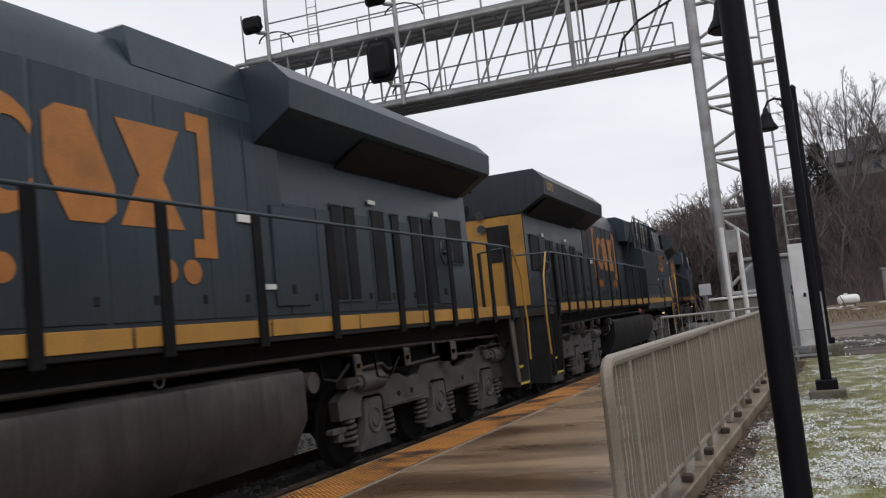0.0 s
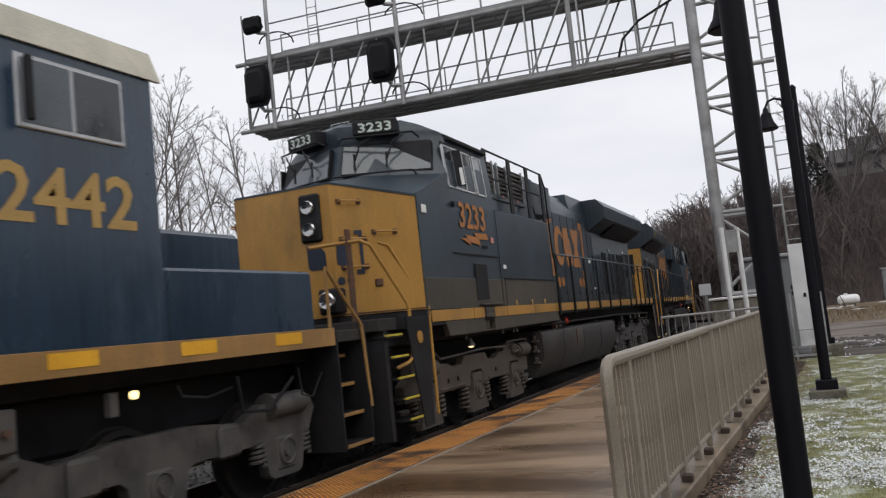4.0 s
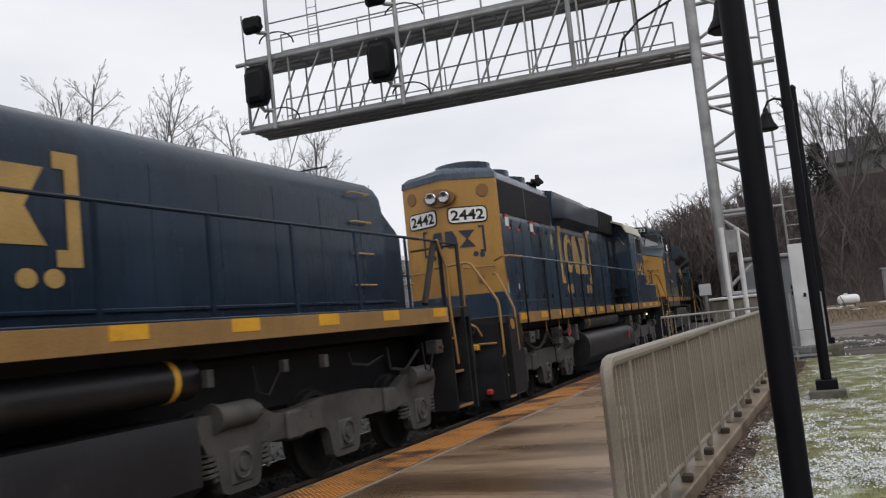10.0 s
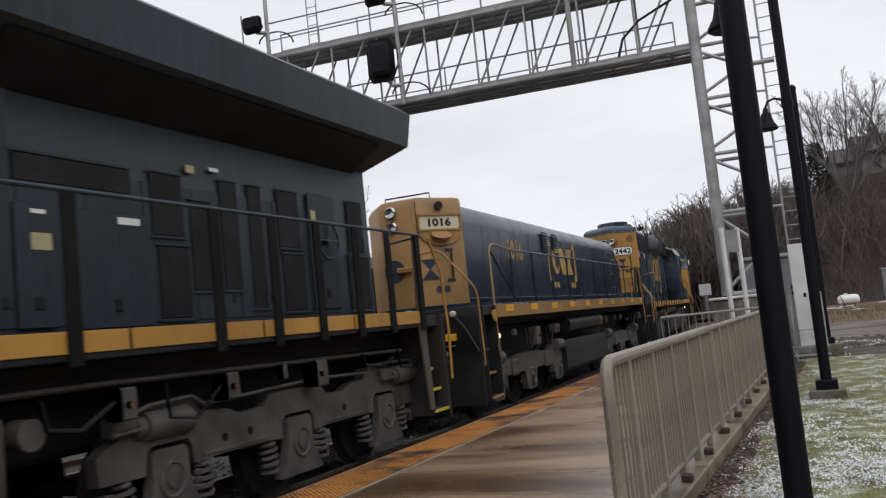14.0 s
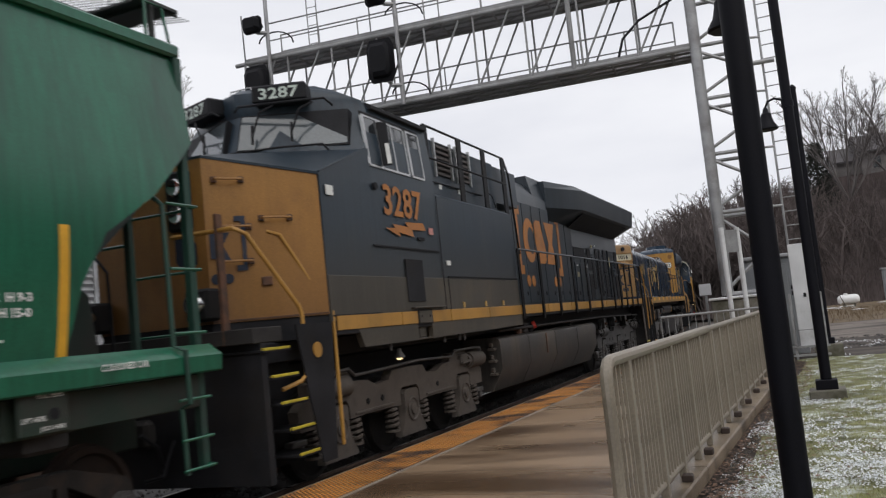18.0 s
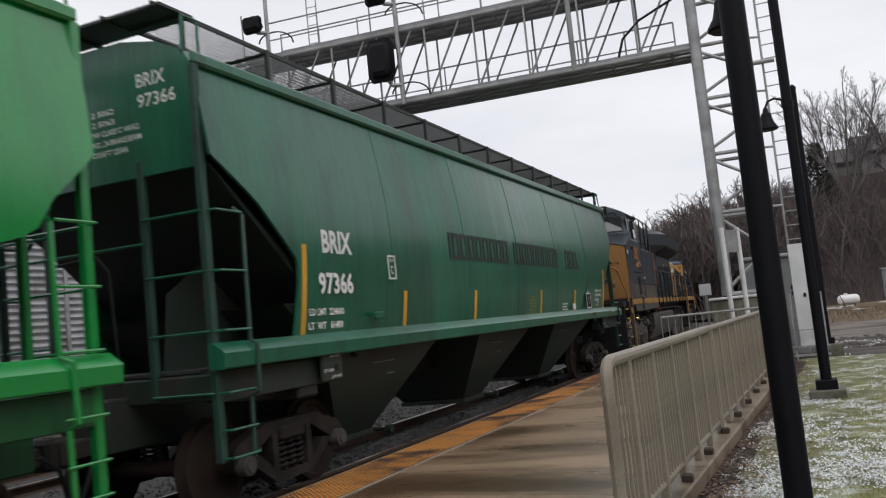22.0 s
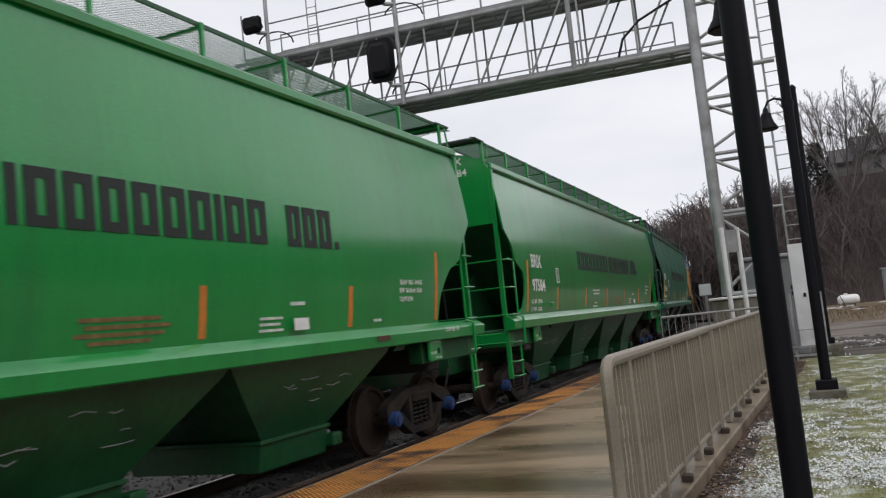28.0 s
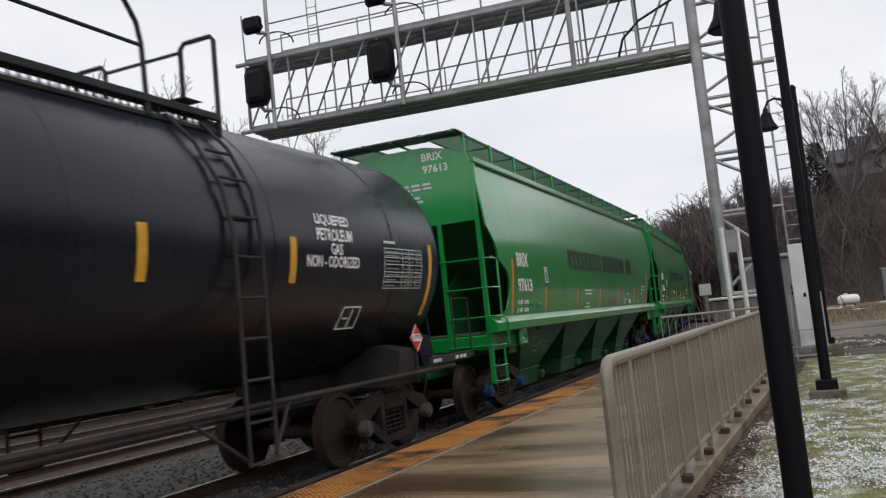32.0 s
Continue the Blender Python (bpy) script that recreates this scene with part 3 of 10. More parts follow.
part("joint_post", post, FENCE, fence, at=Matrix.Translation((fx(10.0) + 0.012, 10.0, 0.015)))
y = F0 + 0.11
i = 0
while y < F1:
    wide = i % 7 == 4
    part("post" if wide else "picket", post if wide else picket, FENCE, fence, at=Matrix.Translation((fx(y), y, 0)))
    y += 0.115
    i += 1
for y in (5.4, 6.3, 7.35, 8.6, 9.9, 11.2, 12.5, 13.8, 15.1, 16.4, 17.7):
    part("foot", foot, RUSTDARK, fence, "dark steel foot bracket", Matrix.Translation((fx(y) + 0.05, y, 0)))
# railing across the platform's end
er = thing("end_railing", "thin grey railing across the end of the platform", "railing")
part("top_rail", Shape().tube([(3.5, 18.55, ZT + 0.02), (5.5, 18.7, ZT + 0.03)], 0.025, 8), GANTRYGREY, er)
part("bottom_rail", Shape().tube([(3.5, 18.55, 0.35), (5.5, 18.7, 0.35)], 0.018, 8), GANTRYGREY, er)
bal = mesh_of(Shape().cyl((0, 0, PLAT), (0, 0, ZT + 0.01), 0.009, 6), GANTRYGREY)
for i in range(15):
    part("baluster" if i else "post", bal, GANTRYGREY, er, at=Matrix.Translation((3.5 + i * 0.142, 18.55 + i * 0.0107, 0)))

# lawn
gr = Shape()
nx, ny = 24, 40
for j in range(ny + 1):
    for i in range(nx + 1):
        y = -6 + 27.6 * j / ny
        x = kerb_x(y) + 0.004 + (i / nx) ** 1.6 * 22
        gr.v.append((x, y + (0.25 * math.sin(x * 3.1) if j == ny else 0), 0.045 + 0.025 * noise.noise((x * 0.7, y * 0.7, 0)) + (0.03 * min(1, (x - 5.4)))))
gr.f += [(j * (nx + 1) + i, j * (nx + 1) + i + 1, (j + 1) * (nx + 1) + i + 1, (j + 1) * (nx + 1) + i) for j in range(ny) for i in range(nx)]
solid("lawn", gr, GRASS, "short green lawn dusted with thin snow", "lawn", kind="structure")
bl, sn = Shape(), Shape()


def lawn_z(x, y):
    return 0.045 + 0.025 * noise.noise((x * 0.7, y * 0.7, 0)) + 0.03 * min(1, x - 5.4)


def frost(x, y):
    """How much thin snow lies at a spot of the lawn."""
    return 0.50 + 1.6 * noise.noise((x * 1.1, y * 0.7, 4)) + 1.2 * noise.noise((x * 5, y * 4, 9)) + (0.2 if y < 8 else 0.2 - 0.09 * (y - 8))


for i in range(62000):
    y = 4.5 + 17 * rs.random() ** 1.6
    x = kerb_x(y) + 0.12 + (0.5 + 0.28 * y) * rs.random()
    z = lawn_z(x, y) - 0.012
    h, a, wd = rs.uniform(0.015, 0.05), rs.uniform(0, 6.28), rs.uniform(0.003, 0.006)
    lx, ly = rs.uniform(-0.03, 0.03), rs.uniform(-0.03, 0.03)
    c, s = wd * math.cos(a), wd * math.sin(a)
    bl.add([(x - c, y - s, z), (x + c, y + s, z), (x + lx, y + ly, z + h)], [(0, 1, 2)])
me = bpy.data.meshes.new("mesh")
me.from_pydata(bl.v, [], bl.f)
me.materials.append(BLADE)
tagged(new("grass", me), "short green grass blades tipped with snow", "grass", kind="stuff")
for i in range(150000):
    y = 4.5 + 17 * rs.random() ** 1.35
    x = kerb_x(y) + 0.08 + (0.5 + 0.28 * y) * rs.random()
    if frost(x, y) < 0.25 + 0.75 * rs.random() + (0.35 if x < kerb_x(y) + 0.4 else 0):
        continue
    z = lawn_z(x, y) + rs.uniform(0.004, 0.026)
    r, a = rs.uniform(0.005, 0.012) * (0.8 + y * 0.06), rs.uniform(0, 6.28)
    sn.add([(x + r * math.cos(a), y + r * math.sin(a), z), (x + r * math.cos(a + 2.1), y + r * math.sin(a + 2.1), z), (x + r * math.cos(a + 4.2), y + r * math.sin(a + 4.2), z + r * 0.6)], [(0, 1, 2)])
me = bpy.data.meshes.new("mesh")
me.from_pydata(sn.v, [], sn.f)
me.materials.append(SNOW)
tagged(new("snow_crumbs", me), "thin crumbs of white snow lying in the grass", "snow", kind="stuff")
so = Shape()
for j in range(81):
    y = -6 + 27 * j / 80
    so.v += [(kerb_x(y) + 0.003, y, 0.072), (kerb_x(y) + 0.2, y, 0.078), (kerb_x(y) + 0.30 + 0.09 * noise.noise((y * 2.2, 0, 0)) + 0.05 * noise.noise((y * 7, 3, 0)), y, 0.04)]
so.f += [(3 * j + k, 3 * j + k + 1, 3 * j + k + 4, 3 * j + k + 3) for j in range(80) for k in (0, 1)]
solid("bare_soil", so, SOIL, "dark wet soil strip along the kerb", "soil", kind="structure")
lv = Shape()
for i in range(4200):
    y = 4.5 + 16 * rs.random() ** (1.5 if i < 2600 else 0.9)
    x = kerb_x(y) + 0.02 + (0.46 * rs.random() ** 1.2 if i < 2600 else (0.5 + 0.28 * y) * rs.random())
    r, a = rs.uniform(0.010, 0.028), rs.uniform(0, 6.28)
    z = max(0.08, lawn_z(x, y) + 0.015) + rs.uniform(0, 0.012)
    lv.add([(x + r * math.cos(a + k * 1.257) * (1 if k % 2 else 0.6), y + r * math.sin(a + k * 1.257), z + rs.uniform(0, 0.012)) for k in range(5)], [(0, 1, 2, 3, 4)])
solid("fallen_leaves", lv, LEAF, "scattered brown fallen leaves along the kerb", "leaves", kind="stuff")


# ---- lamp posts ----
def lamp_post(x, y, lantern_turn, label, hgt=6.45, reach=0.32, r=0.078, lz=4.48, footed=True, fw=0.25, fh=0.20):
    lp = thing("lamp_post", label, "lamp post", "platform lamps", at=Matrix.Translation((x, y, 0)))
    if footed:
        part("footing", Shape().cbox(-fw, fw, -fw, fw, -0.1, fh, 0.015), FOOTING, lp, "square concrete footing")
        part("base_plate", Shape().cbox(-0.15, 0.15, -0.15, 0.15, fh, fh + 0.14, 0.01), POST, lp)
    part("pole", Shape().cyl((0, 0, fh if footed else -0.1), (0, 0, hgt), r, 24, r * 0.95), POST, lp)
    dx, dy = math.cos(lantern_turn) * reach, math.sin(lantern_turn) * reach
    part("collar", Shape().cyl((0, 0, lz - 0.04), (0, 0, lz + 0.06), r * 1.12, 24), POST, lp)
    part("cap", Shape().turned([(0, r * 1.09), (0.05, r * 1.09), (0.10, 0.04), (0.13, 0.0)], "z", (0, 0, hgt), 16), POST, lp)
    arm = part("arm", Shape().tube([(0, 0, lz), (dx * 0.25, dy * 0.25, lz + 0.09), (dx * 0.55, dy * 0.55, lz + 0.13), (dx * 0.85, dy * 0.85, lz + 0.10), (dx, dy, lz)], 0.018, 8), POST, lp, "curved bracket arm")
    part("lantern", Shape().turned([(-0.33, 0.135), (-0.315, 0.155), (-0.29, 0.15), (-0.22, 0.105), (-0.13, 0.082), (-0.08, 0.075), (-0.05, 0.045), (0.0, 0.035), (0.03, 0.015)], "z", (dx, dy, lz - 0.01), 24), POST, arm, "black bell-shaped lantern")
    return lp


lamp_post(6.355, 6.88, radians(103), "tall black lamp post on the lawn beside the fence", r=0.102, lz=4.18, footed=False)
lamp_post(6.60, 13.75, math.pi, "slim black lamp post on a concrete footing in the lawn")
lamp_post(6.69, 22.0, radians(100), "slim black lamp post beyond the lawn", hgt=6.5, fw=0.31, fh=0.36)

# ---- signal gantry over the tracks ----
GA, GB = Vector((4.65, 21.65, 0)), Vector((-7.95, 20.33, 0))
GD = (GB - GA).normalized()
GN = Vector((-GD.y, GD.x, 0))
if GN.y < 0:
    GN = -GN
gantry = thing("signal_gantry", "grey steel cantilever signal gantry spanning the tracks", "signal gantry")
Z1, Z2, DEP = 7.95, 9.98, 1.15


def gp(a, d, z):
    """On the gantry: a metres from the mast along the beam, d metres behind its front."""
    p = GA + GD * a + GN * d
    return (p.x, p.y, z)


LEN = (GB - GA).length
for name, z in (("lower_walkway", Z1), ("upper_walkway", Z2)):
    sh = Shape()
    for k in range(int(LEN / 0.05)):
        a = 0.03 + k * 0.05
        sh.loft([[gp(a + o, 0.05, z + q), gp(a + o, DEP - 0.05, z + q)][::1] + [gp(a + o, DEP - 0.05, z + q + 0.03), gp(a + o, 0.05, z + q + 0.03)] for o, q in ((0, 0), (0.037, 0))])
    dk = part(name, sh, DECK, gantry, "open grating walkway deck")
    tagged(dk, "open grating walkway deck", kind="stuff")
    for d in (0.0, DEP * 0.33, DEP * 0.66, DEP):
        thick = 0.062 if d in (0.0, DEP) else 0.03
        part("chord", Shape().tube([gp(-0.1, d, z - 0.02), gp(LEN + (0.3 if d == 0 else 0.05), d, z - 0.02)], thick, 10), GANTRYGREY, gantry, "round steel chord" if thick > 0.05 else "")
        if thick > 0.05:
            part("toe_plate", Shape().loft([[gp(a, d - 0.006, z + 0.03), gp(a, d + 0.006, z + 0.03), gp(a, d + 0.006, z + 0.12), gp(a, d - 0.006, z + 0.12)] for a in (0, LEN)]), GANTRYGREY, gantry)
    for k in range(9):
        a = 0.6 + k * 1.5
        part("cross_member", Shape().cyl(gp(a, 0, z - 0.02), gp(a, DEP, z - 0.02), 0.035, 8), GANTRYGREY, gantry)
        part("deck_brace", Shape().cyl(gp(a, 0, z - 0.04), gp(min(LEN, a + 1.5), DEP, z - 0.04), 0.022, 6), GANTRYGREY, gantry)
for d in (0.0, DEP):
    n = 9
    for k in range(n + 1):
        a = LEN * k / n
        part("vertical", Shape().cyl(gp(a, d, Z1), gp(a, d, Z2), 0.03, 8), GANTRYGREY, gantry)
        if k < n:
            part("diagonal", Shape().cyl(gp(LEN * (k + 1) / n, d, Z1), gp(LEN * (k + 0.25) / n, d, Z2), 0.03, 8), GANTRYGREY, gantry)
part("stiffener", Shape().cyl(gp(3.05, 0, Z1), gp(3.05, 0, Z2 + 0.2), 0.07, 10), GANTRYGREY, gantry)
# hand rails above both decks
for z, far in ((Z1, True), (Z2, False)):
    d = DEP - 0.08
    rl = part("handrail", Shape().tube([gp(0.5, d, z + 1.07), gp(LEN - 0.7, d, z + 1.07)], 0.024, 8), GANTRYGREY, gantry)
    part("mid_rail", Shape().tube([gp(0.5, d, z + 0.55), gp(LEN - 0.7, d, z + 0.55)], 0.02, 8), GANTRYGREY, rl)
    part("kick_rail", Shape().tube([gp(0.5, d, z + 0.15), gp(LEN - 0.7, d, z + 0.15)], 0.02, 8), GANTRYGREY, rl)
    for k in range(10):
        a = 0.5 + k * (LEN - 1.2) / 9
        part("rail_post", Shape().cyl(gp(a, d, z), gp(a, d, z + 1.07), 0.022, 8), GANTRYGREY, rl)
    if not far:
        fr = part("front_handrail", Shape().tube([gp(0.5, 0.05, z + 1.07), gp(LEN - 0.8, 0.05, z + 1.07)], 0.024, 8), GANTRYGREY, gantry)
        part("front_mid_rail", Shape().tube([gp(0.5, 0.05, z + 0.55), gp(LEN - 0.8, 0.05, z + 0.55)], 0.02, 8), GANTRYGREY, fr)
        for k in range(8):
            a = 0.5 + k * (LEN - 1.3) / 7
            part("rail_post", Shape().cyl(gp(a, 0.05, z), gp(a, 0.05, z + 1.07), 0.022, 8), GANTRYGREY, fr)
# lattice mast
TWR = -1.02
for a in (0.02, TWR):
    for d in (0.0, DEP):
        part("mast_leg", Shape().cyl(gp(a, d, 1.72), gp(a, d, 12.5), 0.14 if a > 0 else 0.10, 16), GALV, gantry, "round grey mast leg")
lv_z = [1.75, 3.75, 5.2, 6.6, 7.95, 9.4, 10.8, 12.2]
for d in (0.0, DEP):
    for i, z in enumerate(lv_z):
        part("mast_strut", Shape().cyl(gp(0, d, z), gp(TWR, d, z), 0.05, 10), GALV, gantry)
        if i < len(lv_z) - 1 and d == 0.0:
            zm = (z + lv_z[i + 1]) / 2
            part("mast_brace", Shape().cyl(gp(0, d, z + 0.12), gp(TWR, d, zm), 0.04, 8), GALV, gantry)
            part("mast_brace", Shape().cyl(gp(TWR, d, zm), gp(0, d, lv_z[i + 1] - 0.12), 0.04, 8), GALV, gantry)
for i, z in enumerate(lv_z):
    for a in (0.0, TWR):
        part("mast_tie", Shape().cyl(gp(a, 0, z - 0.05), gp(a, DEP, z - 0.05), 0.045, 8), GALV, gantry)
part("outrigger", Shape().cyl(gp(TWR, 0.1, 7.3), gp(-1.75, 0.1, 7.3), 0.06, 8), GALV, gantry)
fp = gp(-0.22, DEP / 2, 0)
part("foundation", Shape().cbox(fp[0] - 0.56, fp[0] + 0.62, fp[1] - 0.95, fp[1] + 0.95, -0.2, 1.62, 0.03), FOOTING, gantry, "tall concrete foundation block")
part("foundation_cap", Shape().cbox(fp[0] - 0.60, fp[0] + 0.66, fp[1] - 1.0, fp[1] + 1.0, 1.62, 1.69, 0.02), WHITEPANEL, gantry, "snow-dusted cap of the foundation")
for a, s in ((LEN * 0.93, 1.0), (LEN * 0.615, 1.0)):
    mast = part("signal_mast", Shape().cyl(gp(a, -0.12, Z1 - 0.1), gp(a, -0.12, 12.6), 0.062, 12), GALV, gantry, "signal mast clamped to the walkway")
    for zc, hh in ((9.08, 0.95), (11.0, 0.40)):
        wd = 0.40 if hh > 0.6 else 0.30
        back = [(-wd, -hh * 0.42), (-wd * 0.72, -hh * 0.64), (wd * 0.72, -hh * 0.64), (wd, -hh * 0.42), (wd, hh * 0.42), (wd * 0.72, hh * 0.64), (-wd * 0.72, hh * 0.64), (-wd, hh * 0.42)]
        off = 0.29 if a > LEN * 0.8 else 0.42
        put = lambda p, q, dd: gp(a + off + p, dd, zc + q - (0.1 if hh < 0.6 else 0))
        hd = part("signal_head", Shape().loft([[put(p, q, dd) for p, q in back] for dd in (-0.46, -0.43)]), SIGNAL, mast, "black backing plate of a colour-light signal")
        part("housing", Shape().loft([[put(p * k, q * k, dd) for p, q in back] for dd, k in ((-0.46, 0.80), (-0.62, 0.76), (-0.70, 0.58))]), SIGNAL, hd)
        for zz in ((-0.38, 0.0, 0.38) if hh > 0.6 else (0.0,)):
            rim = [(0.18 * math.cos(t_ * math.pi / 9), 0.18 * math.sin(t_ * math.pi / 9)) for t_ in range(18)]
            part("visor", Shape().loft([[put(p, zz + q, -0.43) for p, q in rim], [put(p * 1.02, zz + q, -0.24 + 0.10 * (q > -0.05)) for p, q in rim], [put(p * 0.9, zz + q * 0.9, -0.27 + 0.08 * (q > -0.05)) for p, q in rim]]), SIGNAL, hd, "short black visor")
        part("bracket", Shape().tube([gp(a, -0.12, zc - hh * 0.72), gp(a + 0.2, -0.3, zc - hh * 0.74), gp(a + 0.35, -0.3, zc - hh * 0.5)], 0.06, 8), GALV, mast)
        cable = [gp(a + 0.30 - 0.55 * (1 - math.cos(s_ * math.pi / 9)), -0.1, zc - hh * 0.62 - 0.30 + 0.34 * math.sin(s_ * math.pi / 9) - 0.02 * s_) for s_ in range(10)]
        part("cable", Shape().tube(cable, 0.022, 6), BLACK, mast, "looped black cable")
for a in (LEN - 0.12, LEN * 0.9):
    part("hanger_ladder", Shape().cyl(gp(LEN - 0.12, -0.1, Z1), gp(LEN - 0.05, -0.1, 11.4), 0.022, 6), GALV, gantry)
lad = part("ladder_rail", Shape().cyl(gp(LEN * 0.865, DEP * 0.8, Z2), gp(LEN * 0.865, DEP * 0.8, 12.6), 0.02, 6), GALV, gantry)
part("ladder_rail", Shape().cyl(gp(LEN * 0.84, DEP * 0.8, Z2), gp(LEN * 0.84, DEP * 0.8, 12.6), 0.02, 6), GALV, gantry)
for k in range(9):
    part("rung", Shape().cyl(gp(LEN * 0.865, DEP * 0.8, Z2 + 0.25 + k * 0.28), gp(LEN * 0.84, DEP * 0.8, Z2 + 0.25 + k * 0.28), 0.012, 6), GALV, lad)
part("power_cable", Shape().tube([gp(1.9, 0, Z1 + 0.1), gp(1.75, 0, Z1 + 0.55), gp(1.3, 0, Z1 + 0.95), gp(0.6, 0, Z1 + 1.25), gp(0.05, 0, Z1 + 1.5)], 0.035, 8), BLACK, gantry, "black cable running up to the mast")
# access ladder beside the mast, with a guard plate at its foot
al = thing("access_ladder", "tall galvanised access ladder with a white anti-climb guard", "ladder")
LX, LY = 6.33, 22.0
for dx in (-0.22, 0.22):
    part("stile", Shape().cyl((LX + dx, LY, 0.6), (LX + dx, LY, 12.5), 0.028, 8), GALV, al)
rung = mesh_of(Shape().cyl((LX - 0.22, LY, 0), (LX + 0.22, LY, 0), 0.014, 6), GALV)
for k in range(27):
    part("rung", rung, GALV, al, at=Matrix.Translation((0, 0, 2.9 + k * 0.345)))
part("guard_plate", Shape().cbox(LX - 0.24, LX + 0.26, LY - 0.10, LY - 0.04, 0.30, 2.78, 0.01), WHITEPANEL, al, "white anti-climb guard plate")
for z in (3.75, 5.2, 6.6, 7.95, 9.4):
    part("standoff", Shape().cyl((LX - 0.22, LY, z), (*gp(TWR, 0.0, z)[:2], z), 0.03, 8), GALV, al)
part("guard_seam", Shape().box(LX - 0.24, LX + 0.26, LY - 0.104, LY - 0.1, 0.72, 0.735), GANTRYGREY, al)
part("lock", Shape().cbox(LX - 0.03, LX + 0.03, LY - 0.13, LY - 0.1, 1.5, 1.6, 0.005), BLACK, al)
for x in (LX - 0.34, LX + 0.34):
    part("foot_post", Shape().cbox(x - 0.025, x + 0.025, LY - 0.3, LY + 0.1, 0, 1.6, 0.004), GALV, al)
for z in (0.12, 0.32):
    part("foot_bar", Shape().cbox(LX - 0.55, LX + 0.4, LY - 0.33, LY - 0.29, z, z + 0.05, 0.004), GANTRYGREY, al)
# equipment case
bg = thing("equipment_case", "grey sheet-metal signal equipment case", "equipment case")
part("cabinet", Shape().cbox(4.9, 6.25, 23.6, 25.0, 0.05, 2.55, 0.02), BUNGALOW, bg)
part("roof", Shape().cbox(4.82, 6.32, 23.5, 25.1, 2.55, 2.66, 0.03), GALV, bg)
part("door", Shape().cbox(5.35, 5.95, 23.57, 23.6, 0.3, 2.4, 0.01), BUNGALOW, bg)
for z in (1.72, 1.56):
    part("marking", Shape().box(6.0, 6.22, 23.58, 23.597, z, z + 0.1), BLACK, bg, "dark stencilled bar")
# sign on two posts
sg = thing("sign", "narrow grey sign plate on two white posts", "sign")
for (x, y) in ((4.88, 19.4), (5.16, 19.9)):
    part("post", Shape().cyl((x, y, 0.1), (x, y, 3.2), 0.055, 12), WHITEPANEL, sg)
part("panel", Shape().loft([[(4.88, 19.4, z), (4.90, 19.38, z), (5.18, 19.88, z), (5.16, 19.9, z)] for z in (2.65, 3.15)]), GALV, sg)
sg2 = thing("small_sign", "small white square sign on a thin post", "sign")
part("post", Shape().cbox(3.92, 3.98, 23.0, 23.05, -0.2, 2.05, 0.005), GANTRYGREY, sg2)
part("plate", Shape().cbox(3.80, 4.10, 22.96, 22.995, 1.78, 2.08, 0.01), WHITEPANEL, sg2)
sg3 = thing("utility_box", "pale grey utility cabinet on the far verge", "utility box")
part("cabinet", Shape().cbox(8.88, 9.58, 36.0, 36.6, 0.06, 2.12, 0.02), BUNGALOW, sg3)
part("lid", Shape().cbox(8.83, 9.63, 35.95, 36.65, 2.12, 2.18, 0.01), GALV, sg3)
# far side of the yard: road, verge, gas tank
solid("gravel_yard", Shape().add([(4.2, 21.2, 0.058), (40, 21.2, 0.058), (60, 28, 0.058), (4.2, 29, 0.058)], [(0, 1, 2, 3)]), YARD, "dark stony gravel yard beyond the lawn", "yard", kind="structure")
solid("road", Shape().add([(6.2, 29, 0.064), (90, 28, 0.064), (90, 41.5, 0.064), (6.2, 41.5, 0.064)], [(0, 1, 2, 3)]), ASPHALT, "wet grey dirt road with puddles", "road", kind="structure")
vg = Shape()


def verge_z(x, y):
    return 0.07 + 0.10 * min(1, (y - 41.5) / 6) + 0.10 * noise.noise((x * 0.5, y * 0.5, 3))


for j in range(17):
    for i in range(33):
        x, y = 5.5 + i * 1.6, 41.5 + j * 2.1 - (0.5 * math.sin(i * 1.9) if j == 0 else 0)
        vg.v.append((x, y, verge_z(x, y)))
vg.f += [(j * 33 + i, j * 33 + i + 1, (j + 1) * 33 + i + 1, (j + 1) * 33 + i) for j in range(16) for i in range(32)]
solid("verge", vg, STRAW, "straw-coloured dead grass verge", "verge", kind="structure")
gt = thing("gas_tank", "small white horizontal gas tank on the verge", "gas tank")
part("vessel", Shape().turned([(-0.70, 0.02), (-0.67, 0.18), (-0.58, 0.29), (-0.44, 0.34), (0.44, 0.34), (0.58, 0.29), (0.67, 0.18), (0.70, 0.02)], "x", (8.29, 64, 0.68), 20), TANKWHITE, gt)
part("dome", Shape().cyl((8.13, 64, 1.0), (8.13, 64, 1.12), 0.13, 14), TANKWHITE, gt)
for dx in (-0.35, 0.35):
    part("saddle", Shape().cbox(8.29 + dx - 0.06, 8.29 + dx + 0.06, 63.8, 64.2, 0.1, 0.42, 0.01), FOOTING, gt)

sv = Shape()
for i in range(1500):
    if i < 260:
        x, y, r = rs.uniform(6.5, 20), rs.uniform(55, 74), rs.uniform(0.15, 0.5)
        z = verge_z(x, y) + 0.02
        if noise.noise((x * 0.25, y * 0.25, 8)) < 0.12:
            continue
    else:
        x, y, r = rs.uniform(6.3, 13), rs.uniform(21.6, 29.5), rs.uniform(0.008, 0.03)
        z = 0.06
        if noise.noise((x * 0.8, y * 0.5, 2)) < 0.26:
            continue
    sv.add([(x + r * math.cos(k * 1.047) * rs.uniform(0.7, 1.3), y + r * math.sin(k * 1.047) * rs.uniform(0.7, 1.3), z) for k in range(6)] + [(x, y, z + 0.03)], [(k, (k + 1) % 6, 6) for k in range(6)])
